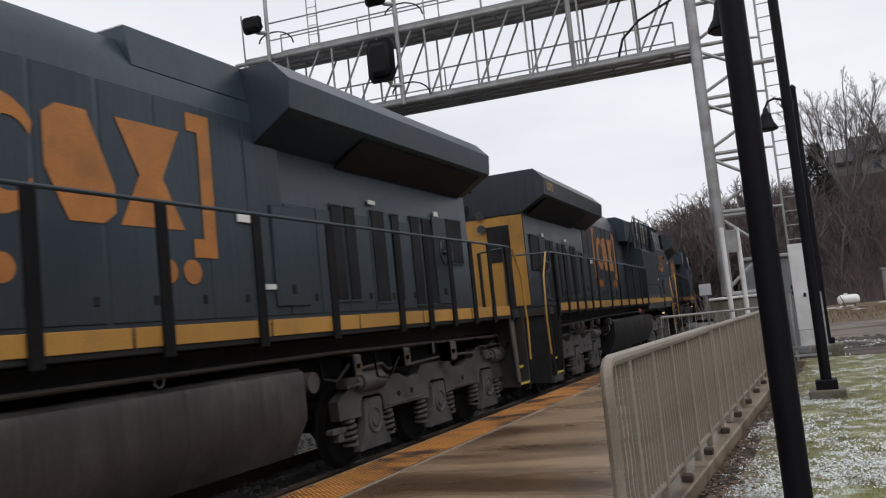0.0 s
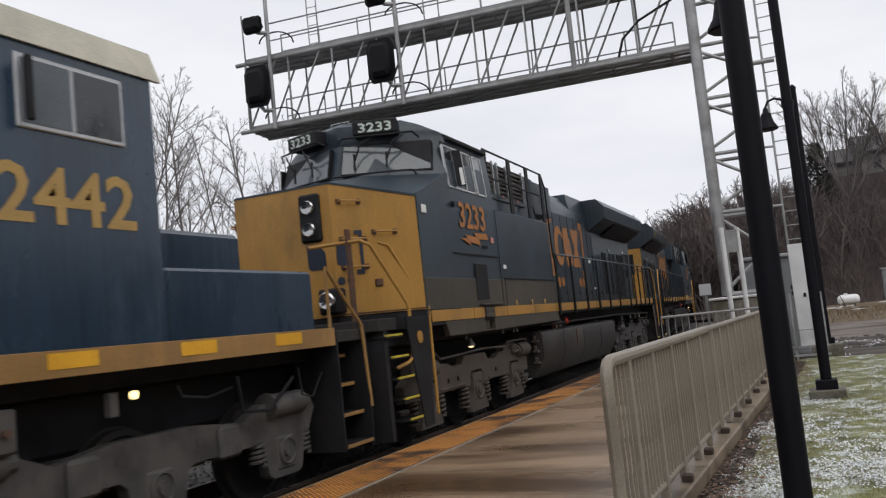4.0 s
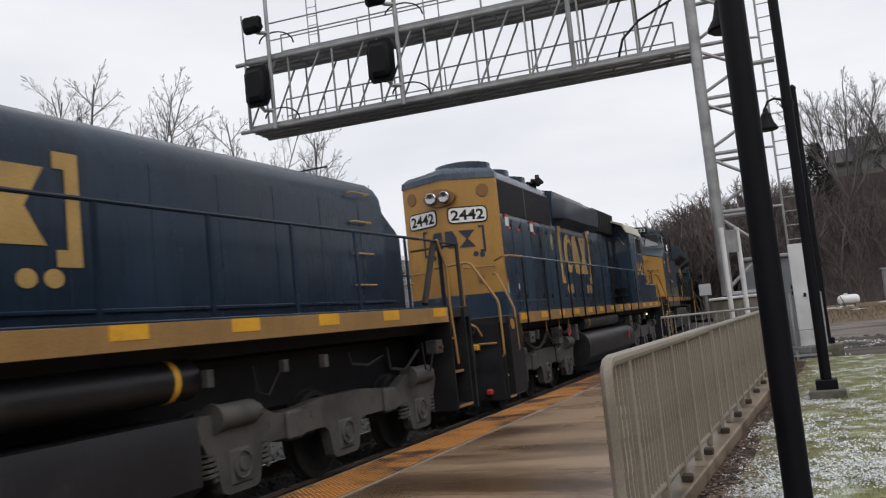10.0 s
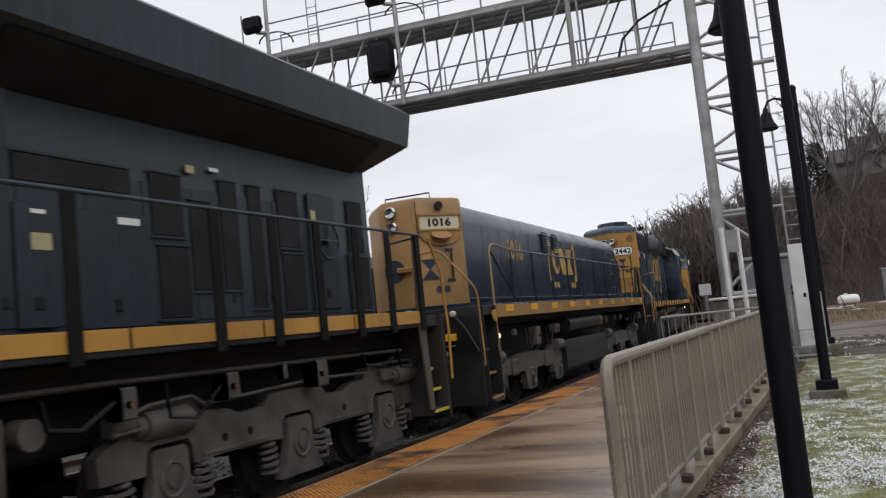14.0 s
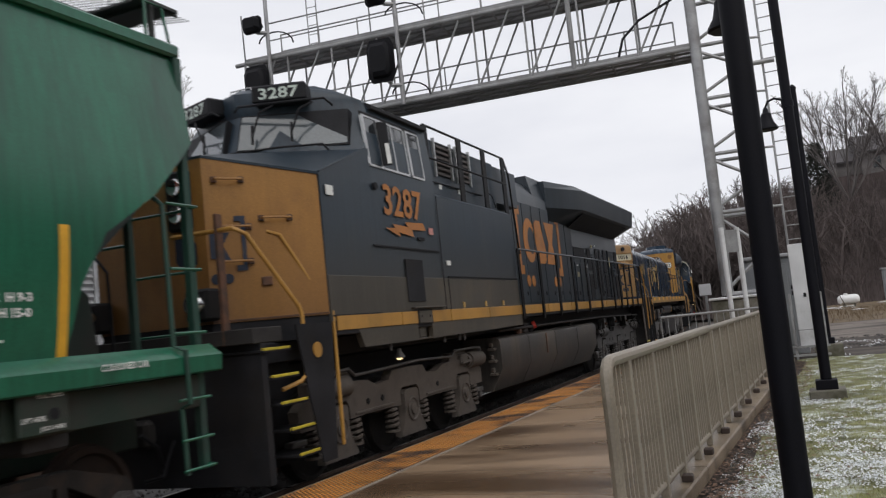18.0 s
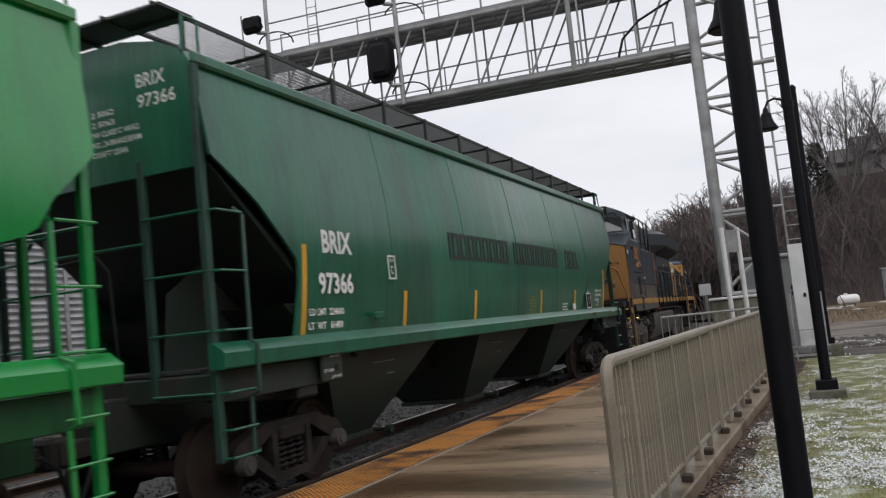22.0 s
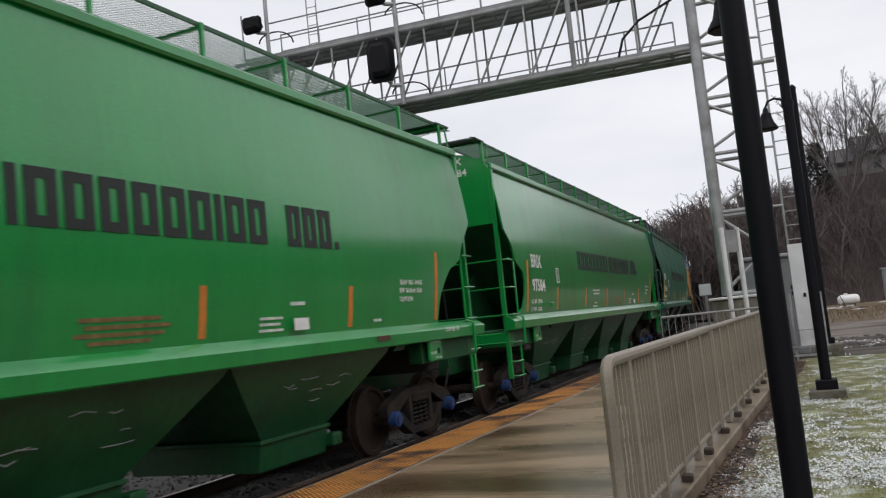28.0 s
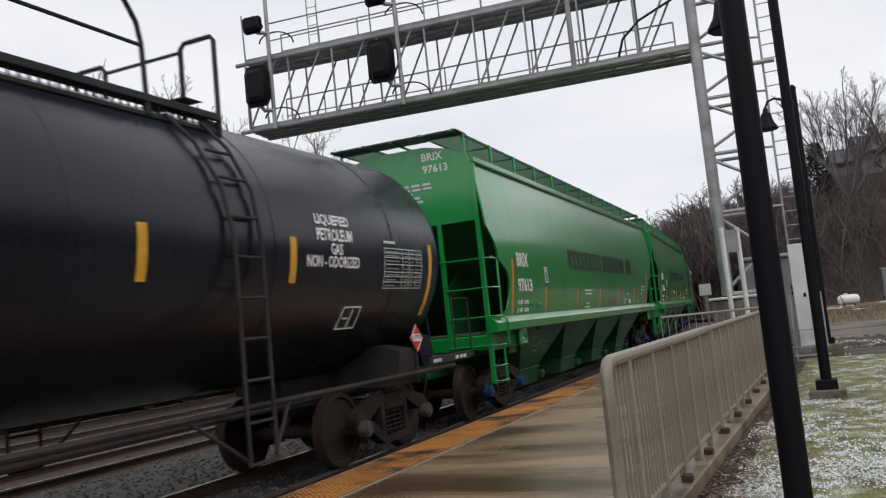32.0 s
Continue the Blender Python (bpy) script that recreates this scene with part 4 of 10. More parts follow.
solid("snow_patches", sv, SNOW, "thin snow patches on the gravel and the dead grass verge", "snow", kind="stuff")
yd = Shape()
for i in range(2600):
    x, y = 6.0 + 9 * rs.random(), 21.6 + 8 * rs.random() ** 1.3
    if noise.noise((x * 0.35, y * 1.1, 6)) < -0.05:
        continue
    r, h = rs.uniform(0.02, 0.075), rs.uniform(0.015, 0.05)
    yd.add([(x + r * math.cos(k * 1.257) * rs.uniform(0.6, 1.3), y + 0.7 * r * math.sin(k * 1.257), 0.055) for k in range(5)] + [(x + rs.uniform(-r, r) * 0.4, y, 0.058 + h)], [(k, (k + 1) % 5, 5) for k in range(5)])
solid("yard_rubble", yd, BALLAST, "loose dark stones and clods on the yard", "rubble", kind="stuff")
ws_ = Shape()
for i in range(2600):
    x, y = rs.uniform(6.2, 22), rs.uniform(41.5, 60)
    h, a = rs.uniform(0.10, 0.40), rs.uniform(-0.2, 0.2)
    z = verge_z(x, y) - 0.02
    ws_.add([(x - 0.012, y, z), (x + 0.012, y, z), (x + a, y + rs.uniform(-0.1, 0.1), z + h)], [(0, 1, 2)])
me = bpy.data.meshes.new("mesh")
me.from_pydata(ws_.v, [], ws_.f)
me.materials.append(STRAW)
tagged(new("dead_weeds", me), "dry straw-coloured weeds standing on the verge", "weeds", kind="stuff")
fb = thing("fallen_branch", "bare pale branch leaning beside the gas tank", "branch")
part("stem", Shape().tube([(8.1, 63.5, 0.15), (7.75, 63.5, 1.05), (7.0, 63.5, 1.55), (6.2, 63.5, 1.85), (5.6, 63.5, 1.95)], 0.032, 6, 0.012), TWIG, fb)
part("twig", Shape().tube([(7.0, 63.5, 1.55), (6.5, 63.5, 2.0), (6.1, 63.5, 2.15)], 0.018, 5, 0.008), TWIG, fb)


# ---- distance: hillside, woods, trees, house, parked cars ----
def smooth(t):
    t = max(0.0, min(1.0, t))
    return t * t * (3 - 2 * t)


def hill_z(x, y):
    right = 15.5 * smooth((y - 76) / 38) * smooth((x + 1) / 9) + 4 * smooth((y - 115) / 60) * smooth((x + 1) / 9)
    left = 5.0 * smooth((y - 150) / 90) * smooth((-x - 5) / 60)
    return right + left + 0.4 * noise.noise((x * 0.12, y * 0.12, 7)) * smooth((y - 74) / 10)


hs = Shape()
nx, ny = 60, 44
for j in range(ny + 1):
    for i in range(nx + 1):
        x, y = -110 + 230 * i / nx, 74 + 230 * (j / ny) ** 1.4
        hs.v.append((x, y, 0.02 + hill_z(x, y)))
hs.f += [(j * (nx + 1) + i, j * (nx + 1) + i + 1, (j + 1) * (nx + 1) + i + 1, (j + 1) * (nx + 1) + i) for j in range(ny) for i in range(nx)]
solid("hillside", hs, HILL, "steep brown hillside under bare woods", "hill", kind="structure")


def grow(shape, rng, p, d, length, radius, level, sides, angle, kids, thin=0.006, reach=0.6):
    """One bare limb that bends up to the light and, along it, its smaller limbs."""
    n = 4 if level > 0 else 2
    pts, ways, q, v = [p], [], p, d.copy()
    for i in range(n):
        v = (v + Vector((rng.uniform(-1, 1), rng.uniform(-1, 1), rng.uniform(-0.6, 1.0))) * 0.13).normalized()
        ways.append(v)
        q = q + v * length / n
        pts.append(q)
    shape.tube(pts, radius, sides, max(thin, radius * 0.35))
    if level == 0:
        return
    turn_ = rng.uniform(0, 6.283)
    for i in range(kids[level]):
        f = 0.16 + 0.82 * (i + rng.random()) / kids[level]
        k = min(n - 1, int(f * n))
        base, way = pts[k].lerp(pts[k + 1], f * n - k), ways[k]
        turn_ += 2.4 + rng.uniform(-0.5, 0.5)
        out = way.orthogonal().normalized()
        out.rotate(Matrix.Rotation(turn_, 3, way).to_euler())
        a = angle * rng.uniform(0.7, 1.3)
        grow(shape, rng, base, (way * math.cos(a) + out * math.sin(a)).normalized(), length * (reach - 0.75 * reach * f) * rng.uniform(0.75, 1.2), max(thin, radius * (0.62 - 0.3 * f)), level - 1, 3, angle, kids, thin, reach)


def bare_tree(seed, height, trunk_r, label, at, kids, stems=1, lean=0.12, angle=0.62, thin=0.008, clear=0.22, reach=0.5):
    """A leafless tree: a trunk that parts into one or more leaders, each with three or four orders of limbs."""
    rng = random.Random(seed)
    t = thing("bare_tree", label, "tree", "bare trees", at=at)
    top = Vector((0, 0, height * clear))
    part("trunk", Shape().tube([(0, 0, -0.6), (0, 0, height * clear * 0.5), top], trunk_r, 10, trunk_r * 0.85), BARK, t, "grey-brown trunk")
    cr = Shape()
    for i in range(stems):
        a = 6.283 * i / stems + rng.uniform(-0.3, 0.3) + 0.3
        d = Vector((math.cos(a) * lean, math.sin(a) * lean * 0.8, 1.0)).normalized()
        grow(cr, rng, top - Vector((0, 0, 0.1 * height * clear)), d, height * (1 - clear) * rng.uniform(0.92, 1.0), trunk_r * (0.8 if stems == 1 else 0.6), len(kids) - 1, 6, angle, kids, thin, reach)
    part("crown", cr, TWIG, t, "ascending crown of bare twigs")
    return t


T = lambda x, y, z, a=0, k=1.0: Matrix.Translation((x, y, z)) @ Matrix.Rotation(a, 4, "Z") @ Matrix.Scale(k, 4)
bare_tree(11, 15.4, 0.19, "large bare fan-shaped tree beside the house on the hill", T(10.6, 97, hill_z(10.6, 97) - 1.0), (0, 4, 5, 6, 9), 7, 0.56, 0.40, 0.0075, 0.16, 0.62)
bare_tree(12, 13.4, 0.17, "bare spreading tree behind the house on the hill", T(15.2, 99, hill_z(15.2, 99) - 1.0), (0, 4, 5, 6, 8), 5, 0.50, 0.40, 0.0075, 0.22, 0.68)
ta = bare_tree(21, 20, 0.17, "tall slender bare tree beyond the car carriers", T(-46.6, 46, 0, 0.3, 1.14), (0, 4, 5, 7, 16), 1, 0.04, 0.60, 0.0065, 0.2, 0.54)
tb = bare_tree(27, 20, 0.17, "tall bare tree with a forked trunk beyond the car carriers", T(-39.1, 46, 0, 0.6, 1.08), (0, 4, 5, 6, 13), 2, 0.14, 0.58, 0.0065, 0.16, 0.54)
for x, y, a, k in ((-42.9, 46, 1.2, 1.06), (-32.4, 46, 2.4, 0.84), (-35.0, 58, 4.0, 0.92), (-29.1, 58, 5.1, 0.80)):
    copy_thing(ta, T(x, y, 0, a, k))
for x, y, a, k in ((-35.8, 46, 2.7, 0.95), (-37.2, 58, 0.7, 0.96), (-31.2, 58, 2.9, 0.85)):
    copy_thing(tb, T(x, y, 0, a, k))

# woods on the slope and along the line: one mass of many bare trees
rng = random.Random(77)
protos = []
for s in range(6):
    sh = Shape()
    for i in range(3):
        a = 2.1 * i + rng.uniform(-0.5, 0.5)
        grow(sh, rng, Vector((0, 0, -0.05)), Vector((math.cos(a) * 0.16, math.sin(a) * 0.16, 1)).normalized(), rng.uniform(0.85, 1.0), 0.009, 3, 3, 0.6, (0, 4, 4, 8), 0.0011, 0.52)
    protos.append((np.array(sh.v), sh.f))
# the woods' outline against the sky: sideways and upward slopes of the view from the platform
SKYLINE = ((-0.25, 0.040), (-0.20, 0.060), (-0.18, 0.082), (-0.164, 0.098), (-0.149, 0.114), (-0.12, 0.130), (-0.103, 0.133), (-0.075, 0.152), (-0.04, 0.126), (0.0, 0.122), (0.03, 0.110), (0.3, 0.105))


def skyline(x, y):
    a = (x - 6.7) / y
    for (s0, e0), (s1, e1) in zip(SKYLINE, SKYLINE[1:]):
        if a <= s1:
            return (e0 + (e1 - e0) * max(0, a - s0) / (s1 - s0)) * y + 1.7
    return SKYLINE[-1][1] * y + 1.7


wv, wf, off = [], [], 0
spots = []
for i in range(260):
    spots.append((rng.uniform(-3.5, 30), rng.uniform(77, 122), 5.5, 9.5))
for i in range(190):
    spots.append((rng.uniform(-13.5, 5.0), rng.uniform(82, 125), 11, 18))
for i in range(60):
    spots.append((rng.uniform(-50, -14), rng.uniform(150, 210), 8, 14))
for i in range(45):
    spots.append((rng.uniform(-22, -3), rng.uniform(125, 180), 12, 18))
for x, y, h0, h1 in spots:
    foot = hill_z(x, y)
    h = min(rng.uniform(h0, h1), max(0.0, skyline(x, y) - foot) * rng.uniform(0.80, 1.02))
    if h < 1.5:
        continue
    v, f = protos[rng.randrange(6)]
    a = rng.uniform(0, 6.283)
    c, s = math.cos(a) * h * 1.15, math.sin(a) * h * 1.15
    m = np.array([[c, -s, 0], [s, c, 0], [0, 0, h]])
    wv.append(v @ m.T + np.array([x, y, foot]))
    wf += [tuple(k + off for k in q) for q in f]
    off += len(v)
me = bpy.data.meshes.new("mesh")
me.from_pydata(np.concatenate(wv).tolist(), [], wf)
me.materials.append(WOODS)
tagged(new("woods", me), "dense leafless brown woods covering the hillside", "woods", kind="stuff")
# unseen wooded bank added round the side of the station yard to darken the cars' low reflections
bk = Shape()
for j in range(25):
    for i in range(15):
        x, y = 27 + i * 4.5, -95 + j * 7.2
        bk.v.append((x, y, 0.05 + 13.5 * smooth((x - 28) / 26) + 0.6 * noise.noise((x * 0.1, y * 0.1, 5)) * smooth((x - 27) / 10)))
bk.f += [(j * 15 + i, j * 15 + i + 1, (j + 1) * 15 + i + 1, (j + 1) * 15 + i) for j in range(24) for i in range(14)]
solid("bank", bk, HILL, "unseen brown wooded bank added beside the station yard", "hill", kind="structure")
wv, wf, off = [], [], 0
for i in range(170):
    x, y, h = rng.uniform(28, 62), rng.uniform(-85, 72), rng.uniform(7, 12)
    v, f = protos[rng.randrange(6)]
    wv.append(v * h + np.array([x, y, 13.5 * smooth((x - 28) / 26) - 0.3]))
    wf += [tuple(k + off for k in q) for q in f]
    off += len(v)
me = bpy.data.meshes.new("mesh")
me.from_pydata(np.concatenate(wv).tolist(), [], wf)
me.materials.append(WOODS)
tagged(new("bank_woods", me), "unseen leafless brown woods added on the bank", "woods", kind="stuff")
# low brush at the foot of the slope
br = Shape()
for i in range(5200):
    x = rng.uniform(-3, 34)
    y = rng.uniform(74, 104)
    z = hill_z(x, y)
    h = rng.uniform(0.6, 2.6)
    dx, dy = rng.uniform(-0.6, 0.6), rng.uniform(-0.4, 0.4)
    w_ = 0.03
    br.add([(x - w_, y, z), (x + w_, y, z), (x + dx, y + dy, z + h)], [(0, 1, 2)])
me = bpy.data.meshes.new("mesh")
me.from_pydata(br.v, [], br.f)
me.materials.append(WOODS)
tagged(new("brush", me), "tangled dry brown brush on the slope", "brush", kind="stuff")
# dark evergreen beside the house
ev = thing("evergreen_tree", "dark evergreen tree beside the house on the hill", "tree", at=T(7.9, 99, hill_z(7.9, 99) - 0.6))
part("trunk", Shape().cyl((0, 0, -1.6), (0, 0, 6.6), 0.18, 8, 0.05), BARK, ev)
lf = Shape()
for i in range(7000):
    z = rng.uniform(0.0, 7.6)
    r = (3.3 - 0.33 * z) * math.sqrt(rng.random()) * (0.75 + 0.4 * noise.noise((z * 1.3, i * 0.01, 0)))
    a = rng.uniform(0, 6.283)
    x, y = r * math.cos(a), r * math.sin(a)
    u = Vector((rng.uniform(-1, 1), rng.uniform(-1, 1), rng.uniform(-0.6, 0.6))).normalized() * rng.uniform(0.12, 0.3)
    v = u.orthogonal().normalized() * 0.07
    p = Vector((x, y, z))
    lf.add([tuple(p), tuple(p + u * 0.5 + v), tuple(p + u), tuple(p + u * 0.5 - v)], [(0, 1, 2, 3)])
me = bpy.data.meshes.new("mesh")
me.from_pydata(lf.v, [], lf.f)
me.materials.append(EVERGREEN)
part("crown", me, EVERGREEN, ev, "dark needle foliage")
# house
HX, HY = 17.2, 110.0
HZ = hill_z(HX, HY) - 1.9
hz_ = thing("house", "grey house with a dark pitched roof on the hilltop", "house", at=T(HX, HY, HZ, 0.12))
part("wall", Shape().cbox(-5.0, 5.0, -3.2, 3.2, -1.5, 3.4, 0.03), SIDING, hz_, "grey siding")
part("roof", Shape().prism([(-3.7, 3.3), (0, 5.6), (3.7, 3.3), (3.7, 3.1), (0, 5.3), (-3.7, 3.1)], "x", -5.4, 5.4).prism([(-3.3, 3.3), (0, 5.35), (3.3, 3.3)], "x", -5.2, 5.2), SHINGLE, hz_, "dark shingled roof")
part("wing_wall", Shape().cbox(-7.6, -4.9, -2.4, 2.4, -1.5, 2.6, 0.03), SIDING, hz_, "grey siding of the low wing")
part("wing_roof", Shape().prism([(-2.8, 2.5), (0, 4.4), (2.8, 2.5), (2.8, 2.3), (0, 4.15), (-2.8, 2.3)], "x", -7.9, -4.8).prism([(-2.5, 2.5), (0, 4.15), (2.5, 2.5)], "x", -7.7, -4.9), SHINGLE, hz_, "dark shingled wing roof")
part("chimney", Shape().cbox(-3.1, -2.2, -0.4, 0.3, 4.8, 6.3, 0.02), SIDING, hz_)
for x in (-3.4, -0.8, 1.8, 3.8):
    wd = part("window", Shape().cbox(x - 0.5, x + 0.5, -3.26, -3.2, 1.2, 2.6, 0.01), SIDING, hz_)
    part("pane", Shape().box(x - 0.42, x + 0.42, -3.28, -3.262, 1.28, 2.52), GLASS, wd)


# enclosed car carriers rolling slowly along the far track
def car_carrier(y0, length, ends, label):
    c = thing("car_carrier", label, "freight car", "car carriers", at=T(-14.0, y0, 0))
    w = 1.5
    part("frame", Shape().cbox(-w, w, 0, length, 0.85, 1.1, 0.02), UNDER, c)
    part("core", Shape().box(-w + 0.08, w - 0.08, 0.1, length - 0.1, 1.1, 5.5), CARGREY, c)
    part("roof", Shape().prism([(-w - 0.03, 5.45), (w + 0.03, 5.45), (w - 0.2, 5.72), (0, 5.80), (-w + 0.2, 5.72)], "y", -0.05, length + 0.05), SNOWROOF, c, "pale metal roof")
    n = int(length / 1.5)
    for i in range(n + 1):
        y = length * i / n
        part("side_post", Shape().cbox(w - 0.06, w + 0.02, y - 0.06, y + 0.06, 1.1, 5.45, 0.006), CARGREY, c)
    for i in range(n):
        ya, yb = length * i / n + 0.07, length * (i + 1) / n - 0.07
        prof = [(w - 0.09, 1.15)]
        for k in range(22):
            z = 1.2 + k * 0.192
            prof += [(w - 0.075, z), (w - 0.01, z + 0.08), (w - 0.075, z + 0.16)]
        prof.append((w - 0.09, 5.42))
        part("side_panel", Shape().prism(prof, "y", ya, yb), CARGREY, c, "ribbed side screen")
    for k in (-1, 1):
        ye = 0 if k < 0 else length
        part("end_door", Shape().cbox(-w, -0.02, min(ye, ye + 0.08 * k), max(ye, ye + 0.08 * k), 1.1, 5.45, 0.02), ends, c, "painted end door")
        part("end_door", Shape().cbox(0.02, w, min(ye, ye + 0.08 * k), max(ye, ye + 0.08 * k), 1.1, 5.45, 0.02), ends, c, "painted end door")
        part("corner_panel", Shape().cbox(w - 0.02, w + 0.04, min(ye, ye - 2.1 * k), max(ye, ye - 2.1 * k), 1.1, 5.45, 0.01), ends, c, "painted corner panel")
        ym = ye - 1.25 * k
        if ends == CARCREAM:
            part("emblem_disc", Shape().cyl((w + 0.03, ym, 3.75), (w + 0.055, ym, 3.75), 0.42, 24), WHITE, c, "round white emblem")
            part("emblem_ring", Shape().cyl((w + 0.05, ym, 3.75), (w + 0.062, ym, 3.75), 0.36, 24), BLUELETTER, c)
            part("emblem_cross", flat([[(-0.06, -0.3), (0.06, -0.3), (0.06, -0.06), (0.3, -0.06), (0.3, 0.06), (0.06, 0.06), (0.06, 0.3), (-0.06, 0.3), (-0.06, 0.06), (-0.3, 0.06), (-0.3, -0.06), (-0.06, -0.06)]], 0.02), WHITE, c, "", side(w + 0.05, ym, 3.75))
        for yy in (ye - 0.1 * k, ye - 0.75 * k, ye - 2.0 * k):
            part("corner_rib", Shape().cbox(w + 0.02, w + 0.10, yy - 0.06, yy + 0.06, 1.1, 5.45, 0.01), ends, c)
        part("corner_hatch", Shape().cbox(w + 0.04, w + 0.05, ym - 0.1, ym + 0.1, 4.72, 5.0, 0.004), BLACK, c)
        for z in (1.6, 2.1, 2.6, 3.1, 3.6):
            part("rung", Shape().cyl((w + 0.1, ye - 0.15 * k, z), (w + 0.1, ye - 0.7 * k, z), 0.014, 6), ends, c)
    for y in (3.0, length - 3.0):
        part("truck", Shape().cbox(-1.1, 1.1, y - 1.3, y + 1.3, 0.35, 0.75, 0.1), UNDER, c)
        for d in (-0.9, 0.9):
            part("wheel", Shape().cyl((0.70, y + d, 0.46), (0.83, y + d, 0.46), 0.46, 20), UNDER, c)
    return c


CARRIERS = [(car_carrier(y, 27.4, paint, lb), y) for y, paint, lb in (
    (-41.2, CARRED, "galvanised car-carrier wagon with red corner panels rolling slowly"), (-12.7, CARREDEND, "galvanised car-carrier wagon with red corner panels rolling slowly"),
    (15.4, CARCREAM, "galvanised car-carrier wagon with cream corner panels rolling slowly"), (43.5, CARCREAM, "galvanised car-carrier wagon with cream corner panels rolling slowly"))]


# ---- the train: running gear shared by its vehicles ----
WHEELS = []  # (wheelset, radius, place in its truck, turned about)


def wheelset_shape(r, journal=1.22):
    s = Shape()
    for k in (1, -1):
        x = 0.754 * k
        s.turned([(-0.065 * k, 0.10), (-0.065 * k, r - 0.09), (-0.07 * k, r - 0.05), (-0.075 * k, r + 0.025), (-0.04 * k, r + 0.028), (-0.035 * k, r), (0.06 * k, r - 0.004),
                  (0.066 * k, r - 0.06), (0.03 * k, r - 0.085), (0.02 * k, r * 0.5), (0.05 * k, 0.16), (0.07 * k, 0.11)], "x", (x, 0, 0), 28)
        s.cyl((1.05 * k, 0, 0), (journal * k, 0, 0), 0.095, 12)
        for b in range(3):
            a = b * 2.094
            s.cyl((journal * k, 0.055 * math.cos(a), 0.055 * math.sin(a)), ((journal + 0.02) * k, 0.055 * math.cos(a), 0.055 * math.sin(a)), 0.014, 6)
    s.cyl((-1.05, 0, 0), (1.05, 0, 0), 0.085, 12)
    return s


def coil(cx, cy, z0, z1, r=0.075, turns=5):
    n = turns * 8
    return [(cx + r * math.cos(i * math.pi / 4), cy + r * math.sin(i * math.pi / 4), z0 + (z1 - z0) * i / n) for i in range(n + 1)]


SHAPES = {}


def shared(key, build, material):
    if key not in SHAPES:
        SHAPES[key] = mesh_of(build(), material)
    return SHAPES[key]


def loco_truck(car, name, axles, material, turned):
    """A six-wheel locomotive truck: side frames, bearing boxes, springs, brake cylinders and three wheelsets."""
    r, xo = 0.53, 1.10
    mid = sum(axles) / 3
    a0, a1 = axles[0], axles[2]

    def frame_shape():
        s = Shape()
        for k in (1, -1):
            x0, x1 = sorted((xo * k, (xo + 0.13) * k))
            pts = [(a0 - 0.62, 0.92), (a0 - 0.55, 1.06), (a0 + 0.35, 1.06), (a0 + 0.7, 0.92), (axles[1] - 0.5, 1.0), (axles[1] + 0.5, 1.0), (a1 - 0.7, 0.92), (a1 - 0.35, 1.06), (a1 + 0.55, 1.06), (a1 + 0.62, 0.92)]
            for c in (a1, axles[1], a0):
                pts += [(c + 0.46, 0.66), (c + 0.37, 0.60), (c + 0.30, 0.31), (c + 0.22, 0.27), (c - 0.22, 0.27), (c - 0.30, 0.31), (c - 0.37, 0.60), (c - 0.46, 0.66)]
            s.prism(pts, "x", x0, x1)
            for c in (a0 + 0.95, a1 - 0.95):
                s.cbox(min(xo * k, (xo + 0.19) * k), max(xo * k, (xo + 0.19) * k), c - 0.16, c + 0.16, 0.62, 0.94, 0.03)
        for c in (mid - 0.6, mid + 0.6):
            s.cbox(-xo, xo, c - 0.15, c + 0.15, 0.6, 0.9, 0.02)
        for k in (1, -1):
            for c in (a0 + 0.55, a1 - 0.55, a0 + 1.35, a1 - 1.35):
                s.cyl(((xo + 0.125) * k, c, 0.84), ((xo + 0.135) * k, c, 0.84), 0.045, 10)
        return s

    key = (name, tuple(round(a, 2) for a in axles), material.name)
    tk = part("truck", shared(("frame",) + key, frame_shape, material), material, car, "three-axle cast truck frame")
    boxes = shared(("box", material.name), lambda: Shape().cbox(-0.04, 0.06, -0.17, 0.17, -0.20, 0.17, 0.03).turned([(0.05, 0.145), (0.085, 0.145), (0.09, 0.13), (0.07, 0.12), (0.07, 0.07), (0.10, 0.065), (0.10, 0.0)], "x", (0, 0, 0), 18), material)
    for y in axles:
        for k in (1, -1):
            part("bearing_box", boxes, material, tk, at=Matrix.Translation((1.19 * k, y, r)) @ Matrix.Rotation(0 if k > 0 else math.pi, 4, "Z"))
        ws = part("wheelset", shared(("wheel", r), lambda: wheelset_shape(r, 1.05), UNDER), UNDER, tk, "steel wheelset", Matrix.Translation((0, y, r)))
        WHEELS.append((ws, r, (0, y, r), turned))
    spring = shared(("spring", material.name), lambda: Shape().tube(coil(0, 0, -0.13, 0.13), 0.02, 5), material)
    for y in (a0 + 0.42, a0 - 0.42, a1 - 0.42, a1 + 0.42):
        for k in (1, -1):
            part("coil_spring", spring, material, tk, at=Matrix.Translation((1.17 * k, y, 0.57)))
    bc = shared(("brake", material.name), lambda: Shape().cyl((0, -0.28, 0), (0, 0.28, 0), 0.13, 14).cyl((0, 0.28, 0), (0, 0.40, 0), 0.08, 10).cyl((0, -0.33, 0), (0, -0.28, 0), 0.15, 14), material)
    for y in (a0 - 0.35, a1 - 0.25):
        for k in (1, -1):
            part("brake_cylinder", bc, material, tk, at=Matrix.Translation((1.22 * k, y + 0.3, 1.02)))
